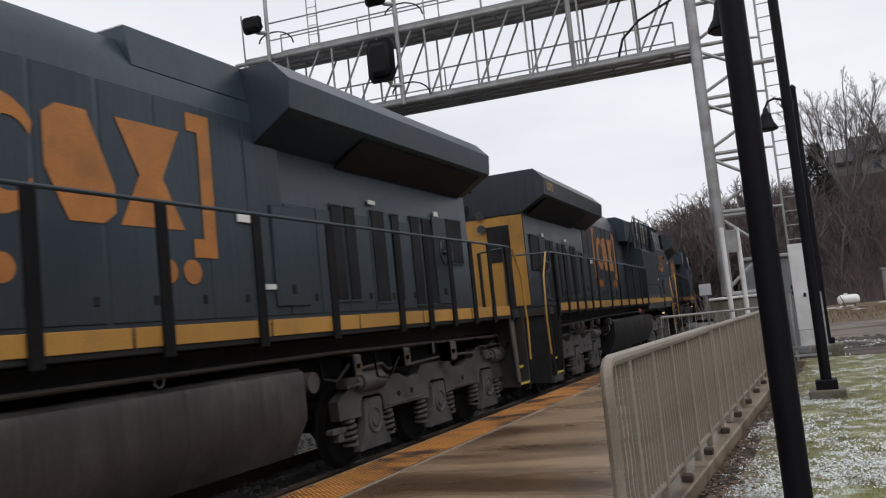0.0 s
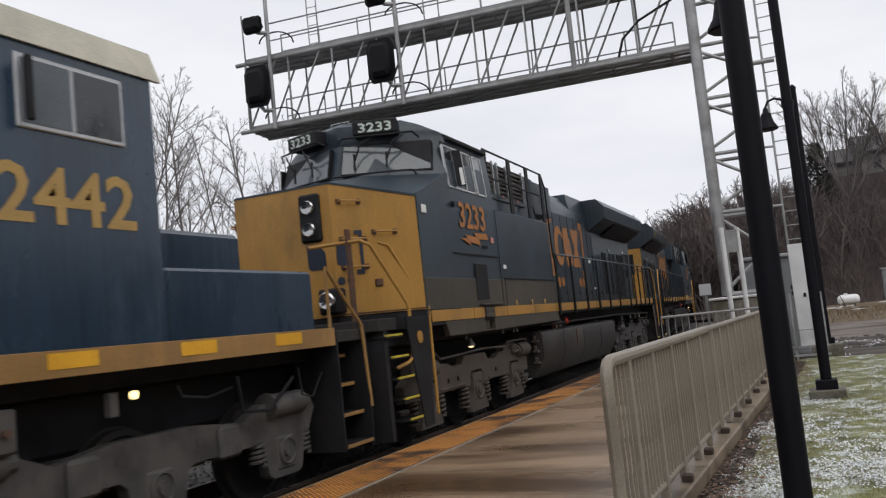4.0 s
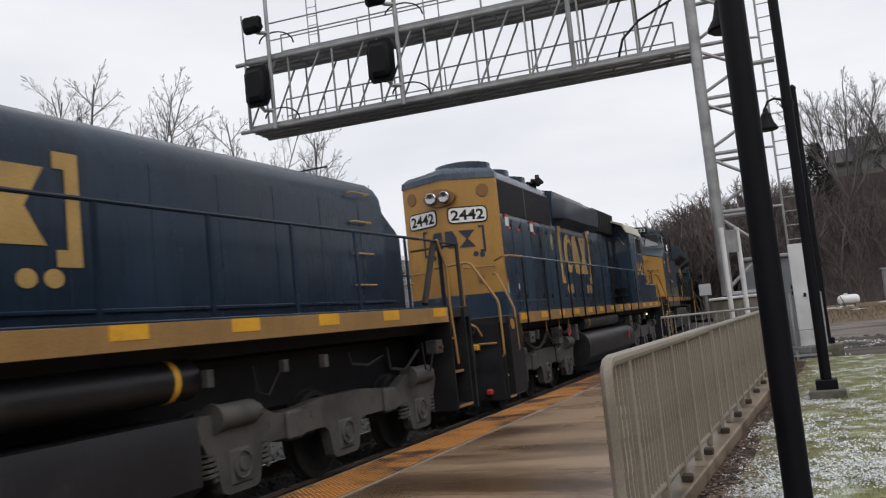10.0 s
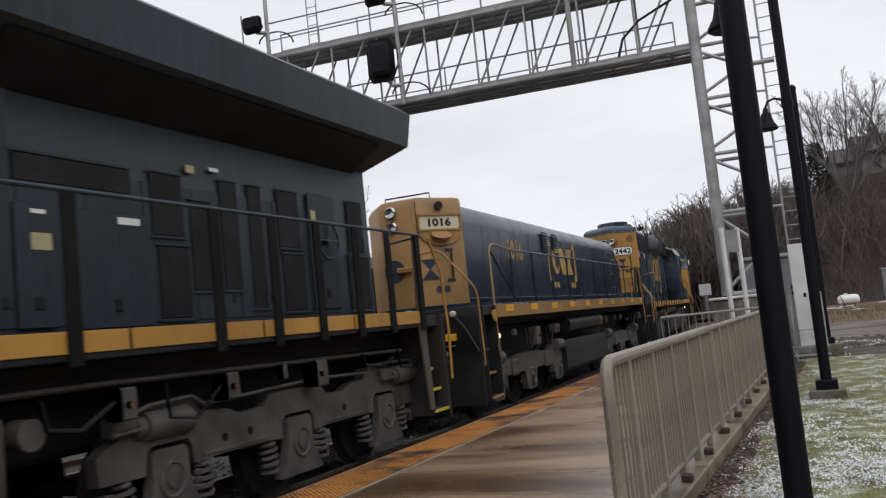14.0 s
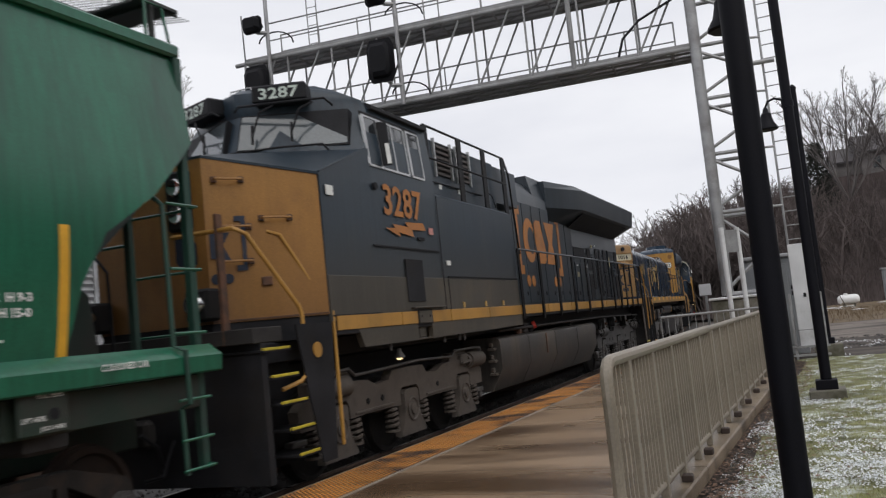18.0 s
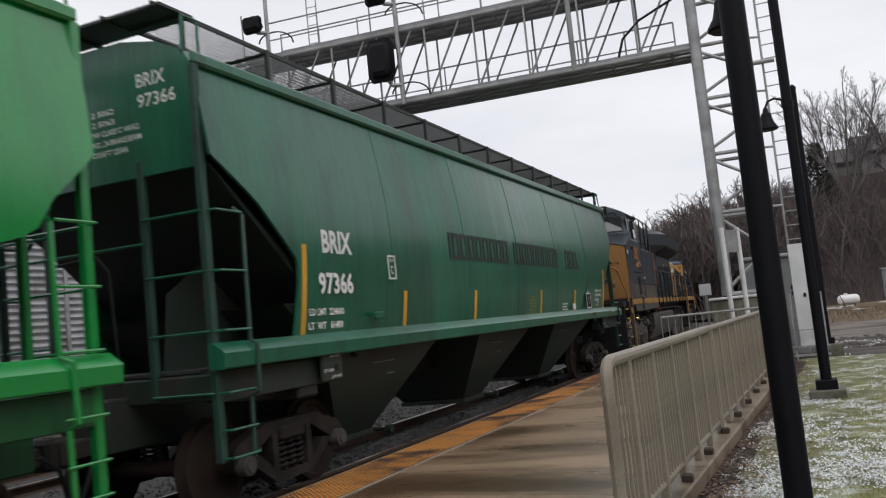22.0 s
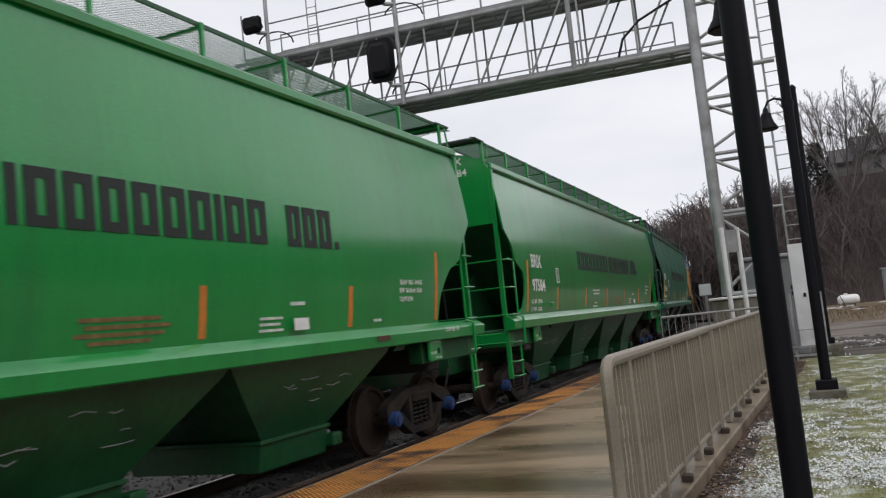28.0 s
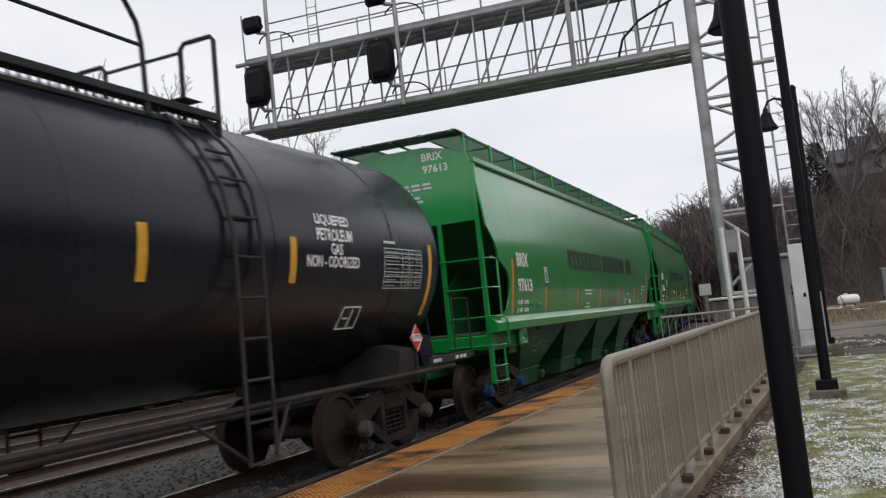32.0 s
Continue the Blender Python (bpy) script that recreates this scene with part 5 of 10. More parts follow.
    for k in (1, -1):
        part("sand_pipe", Shape().tube([(1.15 * k, a0 - 0.5, 1.1), (1.12 * k, a0 - 0.62, 0.6), (0.9 * k, a0 - 0.58, 0.12)], 0.018, 6), UNDER, tk)
    return tk


def deep_truck(car, name, axles, material, turned):
    """A six-wheel truck with deep fabricated side frames, hanging bearing boxes, springs and end brake cylinders."""
    r, xo = 0.53, 1.10
    a0, a1, a2 = axles
    mid = a1

    half = [(0, 1.17), (0.50, 1.16), (0.62, 1.04), (0.98, 1.02), (1.22, 1.10), (1.60, 1.12), (2.42, 1.10), (2.78, 0.96), (2.88, 0.90), (2.86, 0.67)]
    half += [(2.34, 0.66), (2.32, 0.84), (2.26, 0.90), (1.80, 0.90), (1.74, 0.84), (1.72, 0.67), (1.30, 0.68), (0.62, 0.68), (0.31, 0.66), (0.30, 0.84), (0.24, 0.90)]

    def box_shape():
        s = Shape().prism([(-0.40, -0.29), (0.40, -0.29), (0.38, -0.22), (0.27, -0.08), (0.23, 0.06), (0.23, 0.28), (0.19, 0.33), (-0.19, 0.33), (-0.23, 0.28), (-0.23, 0.06), (-0.27, -0.08), (-0.38, -0.22)], "x", -0.05, 0.06)
        return s.turned([(0.05, 0.165), (0.08, 0.165), (0.085, 0.15), (0.066, 0.135), (0.066, 0.085), (0.095, 0.08), (0.10, 0.0)], "x", (0, 0, 0.05), 20)

    key = (name, tuple(round(a, 2) for a in axles), material.name)
    tk = part("truck", shared(("deep",) + key, lambda: Shape().cbox(-xo, xo, mid - 0.75, mid + 0.75, 0.62, 0.90, 0.03), material), material, car, "three-axle deep-sided truck")
    for k in (1, -1):
        x0, x1 = sorted((xo * k, (xo + 0.13) * k))
        part("side_frame", shared(("deepside", k) + key, lambda: Shape().prism([(mid + p, q) for p, q in half] + [(mid - p, q) for p, q in half[:0:-1]], "x", x0, x1), material), material, tk, "deep cast side frame")
        for e in (-1, 1):
            lo_, hi_ = sorted((mid + e * 0.55, mid + e * 1.60))
            part("frame_rib", Shape().cbox(*sorted(((xo + 0.12) * k, (xo + 0.145) * k)), lo_, hi_, 0.70, 0.735, 0.006), material, tk)
            part("cylinder_bracket", Shape().prism([(mid + e * p, q) for p, q in ((1.52, 1.06), (2.38, 1.05), (2.30, 1.24), (1.66, 1.24))], "x", *sorted(((xo - 0.04) * k, (xo + 0.10) * k))), material, tk)
    boxes = shared(("deepbox", material.name), box_shape, material)
    spring = shared(("deepspring", material.name), lambda: Shape().tube(coil(0, 0, -0.14, 0.14, 0.085, 4), 0.024, 5).cyl((0, 0, -0.17), (0, 0, -0.14), 0.10, 12), material)
    hole = shared(("hole",), lambda: Shape().cyl((0, 0, 0), (0.006, 0, 0), 0.042, 12), POSTBLACK)
    brake = shared(("deepbrake", material.name), lambda: Shape().cyl((0, -0.26, 0), (0, 0.30, 0), 0.132, 18).cyl((0, -0.36, 0), (0, -0.26, 0), 0.10, 14).cyl((0, 0.30, 0), (0, 0.32, 0), 0.11, 18).cbox(-0.10, 0.06, -0.62, -0.34, -0.05, 0.12, 0.02).cyl((0.08, -0.66, -0.02), (0.08, -0.26, 0.0), 0.022, 6), material)
    shoe = shared(("shoe",), lambda: Shape().cbox(-0.06, 0.06, -0.16, 0.14, -0.035, 0.035, 0.012).cbox(-0.05, 0.05, -0.02, 0.10, -0.14, -0.03, 0.012), TRUCK)
    for y in axles:
        for k in (1, -1):
            part("bearing_box", boxes, material, tk, at=Matrix.Translation((1.19 * k, y, r)) @ Matrix.Rotation(0 if k > 0 else math.pi, 4, "Z"))
            part("coil_spring", spring, material, tk, at=Matrix.Translation((1.16 * k, y - 0.50, 0.50)))
            part("coil_spring", spring, material, tk, at=Matrix.Translation((1.16 * k, y + 0.50, 0.50)))
        ws = part("wheelset", shared(("wheel", r), lambda: wheelset_shape(r, 1.05), UNDER), UNDER, tk, "steel wheelset", Matrix.Translation((0, y, r)))
        WHEELS.append((ws, r, (0, y, r), turned))
    for k in (1, -1):
        for y in (a0 + 0.78, a0 + 1.18, a2 - 1.05):
            part("frame_hole", hole, POSTBLACK, tk, "dark hole in the side frame", Matrix.Translation((1.2305 * k - (0.006 if k < 0 else 0), y, 0.83)))
        for e in (-1, 1):
            m = Matrix.Translation((1.22 * k, (a2 + 0.53) if e > 0 else (a0 - 0.05), 1.08))
            part("brake_cylinder", brake, material, tk, at=m)
            part("brake_shoe", shoe, TRUCK, tk, at=Matrix.Translation((1.15 * k, mid + e * 2.83, 0.55)))
        run_ = [(1.27 * k, mid + p, z) for p, z in ((-2.70, 1.16), (-2.30, 1.26), (-1.75, 1.28), (-1.60, 1.19), (-0.95, 1.20), (0.3, 1.235), (1.55, 1.195), (1.66, 1.275), (2.55, 1.275), (2.80, 1.26), (2.84, 1.18))]
        part("brake_pipe", Shape().tube(run_, 0.020, 6), TRUCK, tk, "bent air pipe along the side frame")
    return tk


def freight_truck(car, y, cap, turned=False):
    r = 0.483

    def frame_shape():
        s = Shape()
        s.prism([(-1.06, 0.62), (-0.98, 0.70), (-0.45, 0.85), (0.45, 0.85), (0.98, 0.70), (1.06, 0.62), (1.06, 0.52), (0.80, 0.52), (0.36, 0.74), (-0.36, 0.74), (-0.80, 0.52), (-1.06, 0.52)], "x", 0.98, 1.13)
        s.prism([(-0.80, 0.52), (-0.72, 0.44), (-0.34, 0.20), (0.34, 0.20), (0.72, 0.44), (0.80, 0.52), (0.62, 0.54), (0.30, 0.30), (-0.30, 0.30), (-0.62, 0.54)], "x", 0.98, 1.13)
        for c in (-0.33, 0.33):
            s.box(0.98, 1.13, c - 0.05, c + 0.05, 0.25, 0.78)
        return s

    tk = part("truck", shared("freight_bolster", lambda: Shape().cbox(-1.16, 1.16, -0.24, 0.24, 0.62, 0.78, 0.03), FREIGHTSTEEL), FREIGHTSTEEL, car, "two-axle cast-steel truck", Matrix.Translation((0, y, 0)))
    for k in (0, math.pi):
        part("side_frame", shared("freight_frame", frame_shape, FREIGHTSTEEL), FREIGHTSTEEL, tk, "cast side frame", Matrix.Rotation(k, 4, "Z"))
    spring = shared("freight_spring", lambda: Shape().tube(coil(0, 0, -0.15, 0.15, 0.062, 5), 0.018, 5), FREIGHTSTEEL)
    for k in (1, -1):
        for dy in (-0.17, 0.0, 0.17):
            part("coil_spring", spring, FREIGHTSTEEL, tk, at=Matrix.Translation((1.06 * k, dy, 0.45)))
    bearing = shared(("bearing", cap.name), lambda: Shape().cyl((-0.02, 0, 0), (0.10, 0, 0), 0.105, 14).cyl((0.10, 0, 0), (0.125, 0, 0), 0.07, 12), cap)
    for a in (-0.91, 0.91):
        ws = part("wheelset", shared("freight_wheel", lambda: wheelset_shape(r, 1.1), WHEELRUST), WHEELRUST, tk, "rust-brown steel wheelset", Matrix.Translation((0, a, r)))
        WHEELS.append((ws, r, (0, a, r), turned))
        for k in (1, -1):
            part("bearing_cap", bearing, cap, tk, at=Matrix.Translation((1.12 * k, a, r)) @ Matrix.Rotation(0 if k > 0 else math.pi, 4, "Z"))
    for y0 in (-0.45, 0.38):
        part("brake_beam", Shape().cbox(-0.8, 0.8, y0, y0 + 0.07, 0.35, 0.45, 0.01), FREIGHTSTEEL, tk)
    return tk


def coupler(car, y, sign):
    sh = Shape().cbox(-0.1, 0.1, min(y, y - 0.9 * sign), max(y, y - 0.9 * sign), 0.78, 0.96, 0.02).cbox(-0.17, 0.17, min(y, y + 0.16 * sign), max(y, y + 0.16 * sign), 0.73, 1.02, 0.04)
    part("coupler", sh, UNDER, car, "knuckle coupler")
    hose = [(0.3, y - 0.2 * sign, 0.9), (0.34, y - 0.02 * sign, 0.75), (0.3, y + 0.1 * sign, 0.45), (0.15, y + 0.2 * sign, 0.42)]
    part("air_hose", Shape().tube(hose, 0.024, 6), BLACK, car)


def emblem(car, y0, y1, z0, z1, x, material, sign=1, dots=True):
    """A painted company device drawn as plain shapes: two brackets, three blocks and four dots."""
    w, h = y1 - y0, z1 - z0
    t = 0.055 * w
    bl = 0.10 * w
    br1 = [(0, 0.22 * h), (bl, 0.22 * h), (bl, 0.22 * h + t), (t, 0.22 * h + t), (t, h - t), (bl, h - t), (bl, h), (0, h)]
    br2 = [(w - p, q) for p, q in br1]
    at = side(x, y0 if sign > 0 else y1, z0, sign)
    mk = lambda name, pieces, lb="": part(name, flat(pieces), material, car, lb, at)
    mk("painted_bracket", [br1], "painted square bracket")
    mk("painted_bracket", [br2], "painted square bracket")
    c0, c1, lo, hi = 0.14 * w, 0.86 * w, 0.36 * h, 0.88 * h
    cw = (c1 - c0) / 3
    cx, cy, ry = c0 + cw * 0.52, (lo + hi) / 2, (hi - lo) / 2
    arc = [(0.6 + (2 * math.pi - 1.2) * i / 20) for i in range(21)]
    mk("painted_crescent", [[(cx + cw * 0.52 * math.cos(s_), cy + ry * math.sin(s_)) for s_ in arc] + [(cx + cw * 0.14 + cw * 0.30 * math.cos(s_), cy + ry * 0.62 * math.sin(s_)) for s_ in arc[::-1]]], "painted crescent shape")
    b0, bw = c0 + cw * 1.06, cw * 0.9
    mk("painted_lozenge", [[(b0, hi - 0.2 * ry), (b0 + 0.2 * bw, hi), (b0 + 0.62 * bw, hi), (b0 + bw, lo + 0.7 * ry), (b0 + bw, lo + 0.2 * ry), (b0 + 0.8 * bw, lo), (b0 + 0.3 * bw, lo), (b0, lo + 0.9 * ry)]], "painted slanted block")
    x0 = c0 + cw * 2.02
    mk("painted_wedge", [[(x0, hi), (x0 + cw, hi), (x0 + 0.68 * cw, cy - 0.02 * ry), (x0 + 0.32 * cw, cy - 0.02 * ry)]], "painted wedge shape")
    mk("painted_wedge", [[(x0, lo), (x0 + 0.32 * cw, cy - 0.02 * ry), (x0 + 0.68 * cw, cy - 0.02 * ry), (x0 + cw, lo)]], "painted wedge shape")
    if dots:
        for cx in (0.165, 0.265, 0.785, 0.885):
            mk("painted_dot", [disc(cx * w, 0.145 * h, 0.038 * w, 16, 0.065 * h)], "painted round dot")


def numbers(text, y0, y1, z0, z1, x, material, car, sign=1, name="road_number", label="painted road number"):
    return words(text, y1 - y0, z1 - z0, side(x, y0 if sign > 0 else y1, z0, sign), material, car, name, label, 0.02)


def steps(car, y0, y1, x1, z0, z1, n, material, tread, sign):
    """A step well at a corner: two side plates and treads."""
    xa, xb = sorted((sign * (x1 - 0.62), sign * x1))
    c, d = sorted((sign * (x1 - 0.62), sign * (x1 - 0.59)))
    st_ = part("step_well", Shape().box(c, d, y0 + 0.03, y1 - 0.03, z0, z1), material, car, "boarding step well")
    for y in (y0, y1 - 0.03):
        part("cheek_plate", Shape().box(xa, xb, y, y + 0.03, z0, z1), material, st_)
    for i in range(n):
        z = z0 + 0.03 + (z1 - z0) * i / n
        dx = 0.10 * i
        a, b = sorted((sign * (x1 - 0.36 - dx), sign * (x1 - dx)))
        part("tread", Shape().cbox(a, b, y0 + 0.03, y1 - 0.03, z, z + 0.035, 0.006), material, st_, "dark step tread")
        c, d = sorted((sign * (x1 - dx), sign * (x1 - dx + 0.012)))
        part("tread_edge", Shape().cbox(c, d, y0 + 0.05, y1 - 0.05, z - 0.004, z + 0.039, 0.003), tread, st_, "painted tread edge")
    return st_


def stanchion_row(car, ys, x, z0, z1, material, rail_material, flat_bar=0.07, r=0.02):
    for k in (1, -1):
        part("handrail", Shape().tube([(x * k, ys[0], z1), (x * k, ys[-1], z1)], r, 8), rail_material, car, "long side handrail")
        for y in ys:
            part("stanchion", Shape().cbox(min(x * k - 0.012, x * k + 0.012), max(x * k - 0.012, x * k + 0.012), y - flat_bar, y + flat_bar, z0, z1 + 0.01, 0.004), material, car)


def sill_plumbing(car, y0, y1, z, x, seed):
    """Pipes, clips and valve boxes hung under both side sills."""
    rng = random.Random(seed)
    for k in (1, -1):
        y = y0
        while y < y1:
            step = rng.uniform(0.5, 1.1)
            d = rng.uniform(0.10, 0.42)
            kind = rng.random()
            if kind < 0.4:
                part("air_line", Shape().tube([(x * k, y, z), (x * k, y + 0.05, z - d), (x * k * 0.98, y + step * 0.5, z - d - 0.05), (x * k * 0.95, y + step, z - 0.1)], rng.uniform(0.012, 0.022), 6), BLACK, car, "drooping air line")
            elif kind < 0.7:
                part("pipe_clip", Shape().cbox(min(x * k, (x - 0.08) * k), max(x * k, (x - 0.08) * k), y, y + 0.09, z - d, z + 0.02, 0.008), TRUCK, car)
            else:
                vb = part("valve_box", Shape().cbox(min(x * k, (x - 0.2) * k), max(x * k, (x - 0.2) * k), y, y + rng.uniform(0.18, 0.36), z - d, z + 0.01, 0.02), TRUCK, car, "small dusty valve box")
                part("cock", Shape().cyl((x * k, y + 0.08, z - d * 0.5), ((x + 0.05) * k, y + 0.08, z - d * 0.5), 0.03, 10), RUST, vb)
            y += step


# ---- modern six-axle locomotive with a wide nose ----
def wide_nose_loco(number, label, body, lower, nose, emblem_paint, turned=False, sharp_wing=True, cab_number=True, stripe=GOLD, hood_paint=None):
    hood_paint = hood_paint or HOODBLUE
    car = thing("locomotive", label, "locomotive", "locomotives of the train")
    sg = -1 if turned else 1
    # frame and side sills
    part("underframe", Shape().cbox(-1.15, 1.15, -10.9, 10.6, 1.46, 1.70, 0.02).cbox(-0.7, 0.7, -11.0, 10.8, 0.9, 1.46, 0.05), BLACK, car)
    part("deck", Shape().cbox(-1.57, 1.57, -9.9, 9.85, 1.70, 1.90, 0.01), BLACK, car)
    for k in (1, -1):
        a, b = sorted((1.565 * k, 1.585 * k))
        for y0, y1 in ((-9.88, -8.2), (-8.18, -6.5), (-6.48, -4.8), (-4.78, -3.05), (-3.02, -1.2), (-1.16, 0.7), (0.74, 2.6), (2.64, 4.4), (4.44, 6.2), (6.24, 8.0), (8.04, 9.84)):
            part("sill_stripe", Shape().cbox(a, b, y0, y1, 1.757, 1.926, 0.004), stripe, car, "yellow painted sill panel")
        a, b = sorted((1.50 * k, 1.575 * k))
        part("skirt", Shape().prism([(-9.40, 1.75), (-9.36, 1.71), (-9.26, 1.53), (-7.69, 1.53), (-7.69, 1.755)], "x", a, b), lower, car)
        part("skirt", Shape().prism([(-7.21, 1.755), (-7.21, 1.53), (-6.55, 1.535), (-3.0, 1.56), (-3.0, 1.755)], "x", a, b), lower, car)
        c, d = sorted((1.586 * k, 1.59 * k))
        hatch = part("hatch_frame", Shape().box(c, d, -7.70, -7.20, 1.74, 1.945), BLACK, car, "dark hatch surround")
        c, d = sorted((1.588 * k, 1.60 * k))
        part("hatch_plate", Shape().cbox(c, d, -7.67, -7.23, 1.755, 1.93, 0.01), lower, hatch, "dusty bolted plate")
        for y in (-7.59, -7.31):
            part("bolt_hole", Shape().cyl((1.596 * k, y, 1.85), (1.604 * k, y, 1.85), 0.018, 10), BLACK, hatch)
        part("step_bar", Shape().cbox(min(1.48 * k, 1.56 * k), max(1.48 * k, 1.56 * k), -7.69, -7.21, 1.53, 1.555, 0.006), DUSTY, car)
        part("step_pad", Shape().cbox(min(1.44 * k, 1.53 * k), max(1.44 * k, 1.53 * k), -7.56, -7.34, 1.56, 1.74, 0.01), lower, car)
        for y in (-6.66, -6.05, -5.85, -8.45):
            part("drain_stub", Shape().cyl((1.50 * k, y, 1.44), (1.50 * k, y, 1.56), 0.025, 8), TRUCK, car)
    # cab and wide body behind it
    def ring(z, xs, ys, xm, ym, yc):
        return [(xs, -6.6, z), (xs, ys, z), (xm, ym, z), (0, yc, z), (-xm, ym, z), (-xs, ys, z), (-xs, -6.6, z)]

    cab = part("cab", Shape().loft([ring(1.86, 1.555, -9.98, 0.8, -9.985, -9.99), ring(3.60, 1.56, -9.98, 0.8, -9.985, -9.99)]).loft([ring(3.60, 1.56, -9.0, 0.6, -9.5, -9.62), ring(4.08, 1.545, -8.74, 0.55, -9.34, -9.48),
               ring(4.68, 1.47, -8.46, 0.6, -9.06, -9.24), ring(4.80, 1.40, -8.46, 0.75, -9.02, -9.30), ring(4.97, 1.08, -8.58, 0.7, -9.02, -9.32), ring(5.05, 0.86, -8.7, 0.55, -8.96, -9.18)]), body, car, "operator's cab in faded paint")
    brow = [(1.56, -9.985, 3.60), (0.77, -11.085, 3.77), (-0.77, -11.085, 3.77), (-1.56, -9.985, 3.60)]
    foot_ = [(1.552, -8.70, 4.075), (0.55, -9.36, 4.10), (-0.55, -9.36, 4.10), (-1.552, -8.70, 4.075)]
    part("nose_top", Shape().loft([[p, q, (q[0], q[1] + 0.1, 3.45), (p[0], p[1], p[2] - 0.03), ] for p, q in zip(brow, foot_)]), body, car, "sloping blue nose top")
    for k in (1, -1):
        part("nose_cheek", Shape().prism([(-9.98, 3.58), (-8.68, 3.58), (-8.68, 4.075), (-8.74, 4.07), (-9.98, 3.60)], "x", min(1.50 * k, 1.559 * k), max(1.50 * k, 1.559 * k)), body, cab)
    for k in (1, -1):
        part("roof_gutter", Shape().loft([[(1.475 * k, y, 4.66), (1.53 * k, y, 4.67), (1.53 * k, y, 4.72), (1.40 * k, y, 4.78)] for y in (-8.42, -6.62)]), BLACK, cab, "black roof gutter")
        part("nose_edge", Shape().tube([(1.557 * k, -9.98, 3.605), (1.547 * k, -8.74, 4.075)], 0.014, 6), body, cab)
    wide = [(-1.555, 1.86), (1.555, 1.86), (1.56, 3.66), (1.45, 3.73), (1.32, 3.74), (1.30, 4.68), (1.0, 4.82), (-1.0, 4.82), (-1.30, 4.68), (-1.32, 3.74), (-1.45, 3.73), (-1.56, 3.66)]
    part("auxiliary_cab", Shape().prism(wide, "y", -6.6, -3.05), body, car)
    part("lower_panel", Shape().cbox(-1.568, 1.568, -9.97, -3.03, 1.864, 2.40, 0.006), lower, car, "dust-covered lower body panel")
    part("duct", Shape().prism([(-1.28, 3.95), (1.28, 3.95), (1.28, 4.66), (1.0, 4.80), (-1.0, 4.80), (-1.28, 4.66)], "y", -3.05, -1.6), body, car)
    for k in (1, -1):
        a, b = sorted((1.30 * k, 1.318 * k))
        for y0, y1 in (((-6.55, -6.22), (-5.89, -5.25), (-4.97, -4.40)) if sharp_wing else ((-6.36, -5.80), (-5.48, -4.98), (-4.67, -3.96))):
            vt = part("louvre", Shape().cbox(a, b, y0, y1, 4.12, 4.68, 0.004), BLACK, car, "black louvred intake")
            for i in range(6):
                part("slat", Shape().loft([[(1.318 * k, y, 4.14 + i * 0.09), (1.345 * k, y, 4.125 + i * 0.09), (1.345 * k, y, 4.135 + i * 0.09), (1.318 * k, y, 4.185 + i * 0.09)] for y in (y0 + 0.02, y1 - 0.02)]), LOUVRE, vt)
            for yy in (y0 - 0.03, y1 + 0.03):
                c, d = sorted((1.30 * k, 1.35 * k))
                part("louvre_post", Shape().cbox(c, d, yy - 0.02, yy + 0.02, 4.08, 4.72, 0.004), ALU, vt)
        c, d = sorted((1.321 * k, 1.328 * k))
        for yy, zz, hw in (((-5.78, 3.95, 0.055), (-4.96, 3.95, 0.055)) if sharp_wing else ((-6.11, 4.06, 0.06), (-5.22, 4.06, 0.06), (-4.31, 4.06, 0.06))):
            part("notice", Shape().box(c, d, yy - hw, yy + hw, zz - 0.02 if not sharp_wing else zz - 0.06, zz + 0.03), FLAGPINK if not sharp_wing else WHITE, car, "small pale notice")
        part("conduit", Shape().tube([(1.335 * k, -6.5, 3.98), (1.335 * k, -3.9, 3.98)], 0.012, 5), BLACK, car)
        part("ledge_grab", Shape().tube([(1.33 * k, -3.72, 4.02), (1.40 * k, -3.72, 4.04), (1.40 * k, -3.50, 4.0), (1.40 * k, -3.34, 3.80)], 0.013, 5), BLACK, car, "short black grab iron")
        # walkway rail above the ledge
        c, d = sorted((1.43 * k, 1.46 * k))
        for yy in (-6.52, -5.11, -3.93, -2.84):
            part("upper_stanchion", Shape().cbox(c, d, yy - 0.10, yy + 0.10, 3.70, 4.80, 0.01), BLACK, car)
        part("upper_handrail", Shape().tube([(1.42 * k, -6.5, 4.82), (1.42 * k, -2.7, 4.82), (1.40 * k, -2.4, 4.55), (1.2 * k, -1.6, 3.3), (1.2 * k, -1.55, 3.0)], 0.02, 6), BLACK, car)
        part("upper_mid_rail", Shape().tube([(1.45 * k, -6.5, 4.30), (1.45 * k, -2.75, 4.30)], 0.018, 6), BLACK, car)
        # side windows: one sliding pair and a small fixed pane
        xw = lambda z: (1.56 - (z - 3.6) * 0.085) * k

        def pane_shape(y0, y1, z0, z1, o0, o1):
            return Shape().loft([[(xw(z) + o * k, y, z) for y, z in ((y0, z0), (y1, z0), (y1, z1), (y0, z1))] for o in (o0, o1)])
        part("window_surround", pane_shape(-8.70, -6.90, 3.82, 4.60, 0.0, 0.008), BLACK, cab, "black window surround")
        for y0, y1, cuts in ((-8.67, -7.45, (-8.28, -7.85)), (-7.35, -6.94, ())):
            wf = part("window_frame", pane_shape(y0, y1, 3.85, 3.88, 0.004, 0.03), ALU, cab, "aluminium window frame")
            part("frame_head", pane_shape(y0, y1, 4.53, 4.555, 0.004, 0.025), ALU, wf)
            edges = [y0] + list(cuts) + [y1]
            for e in edges:
                w = 0.035 if e == y0 else 0.018
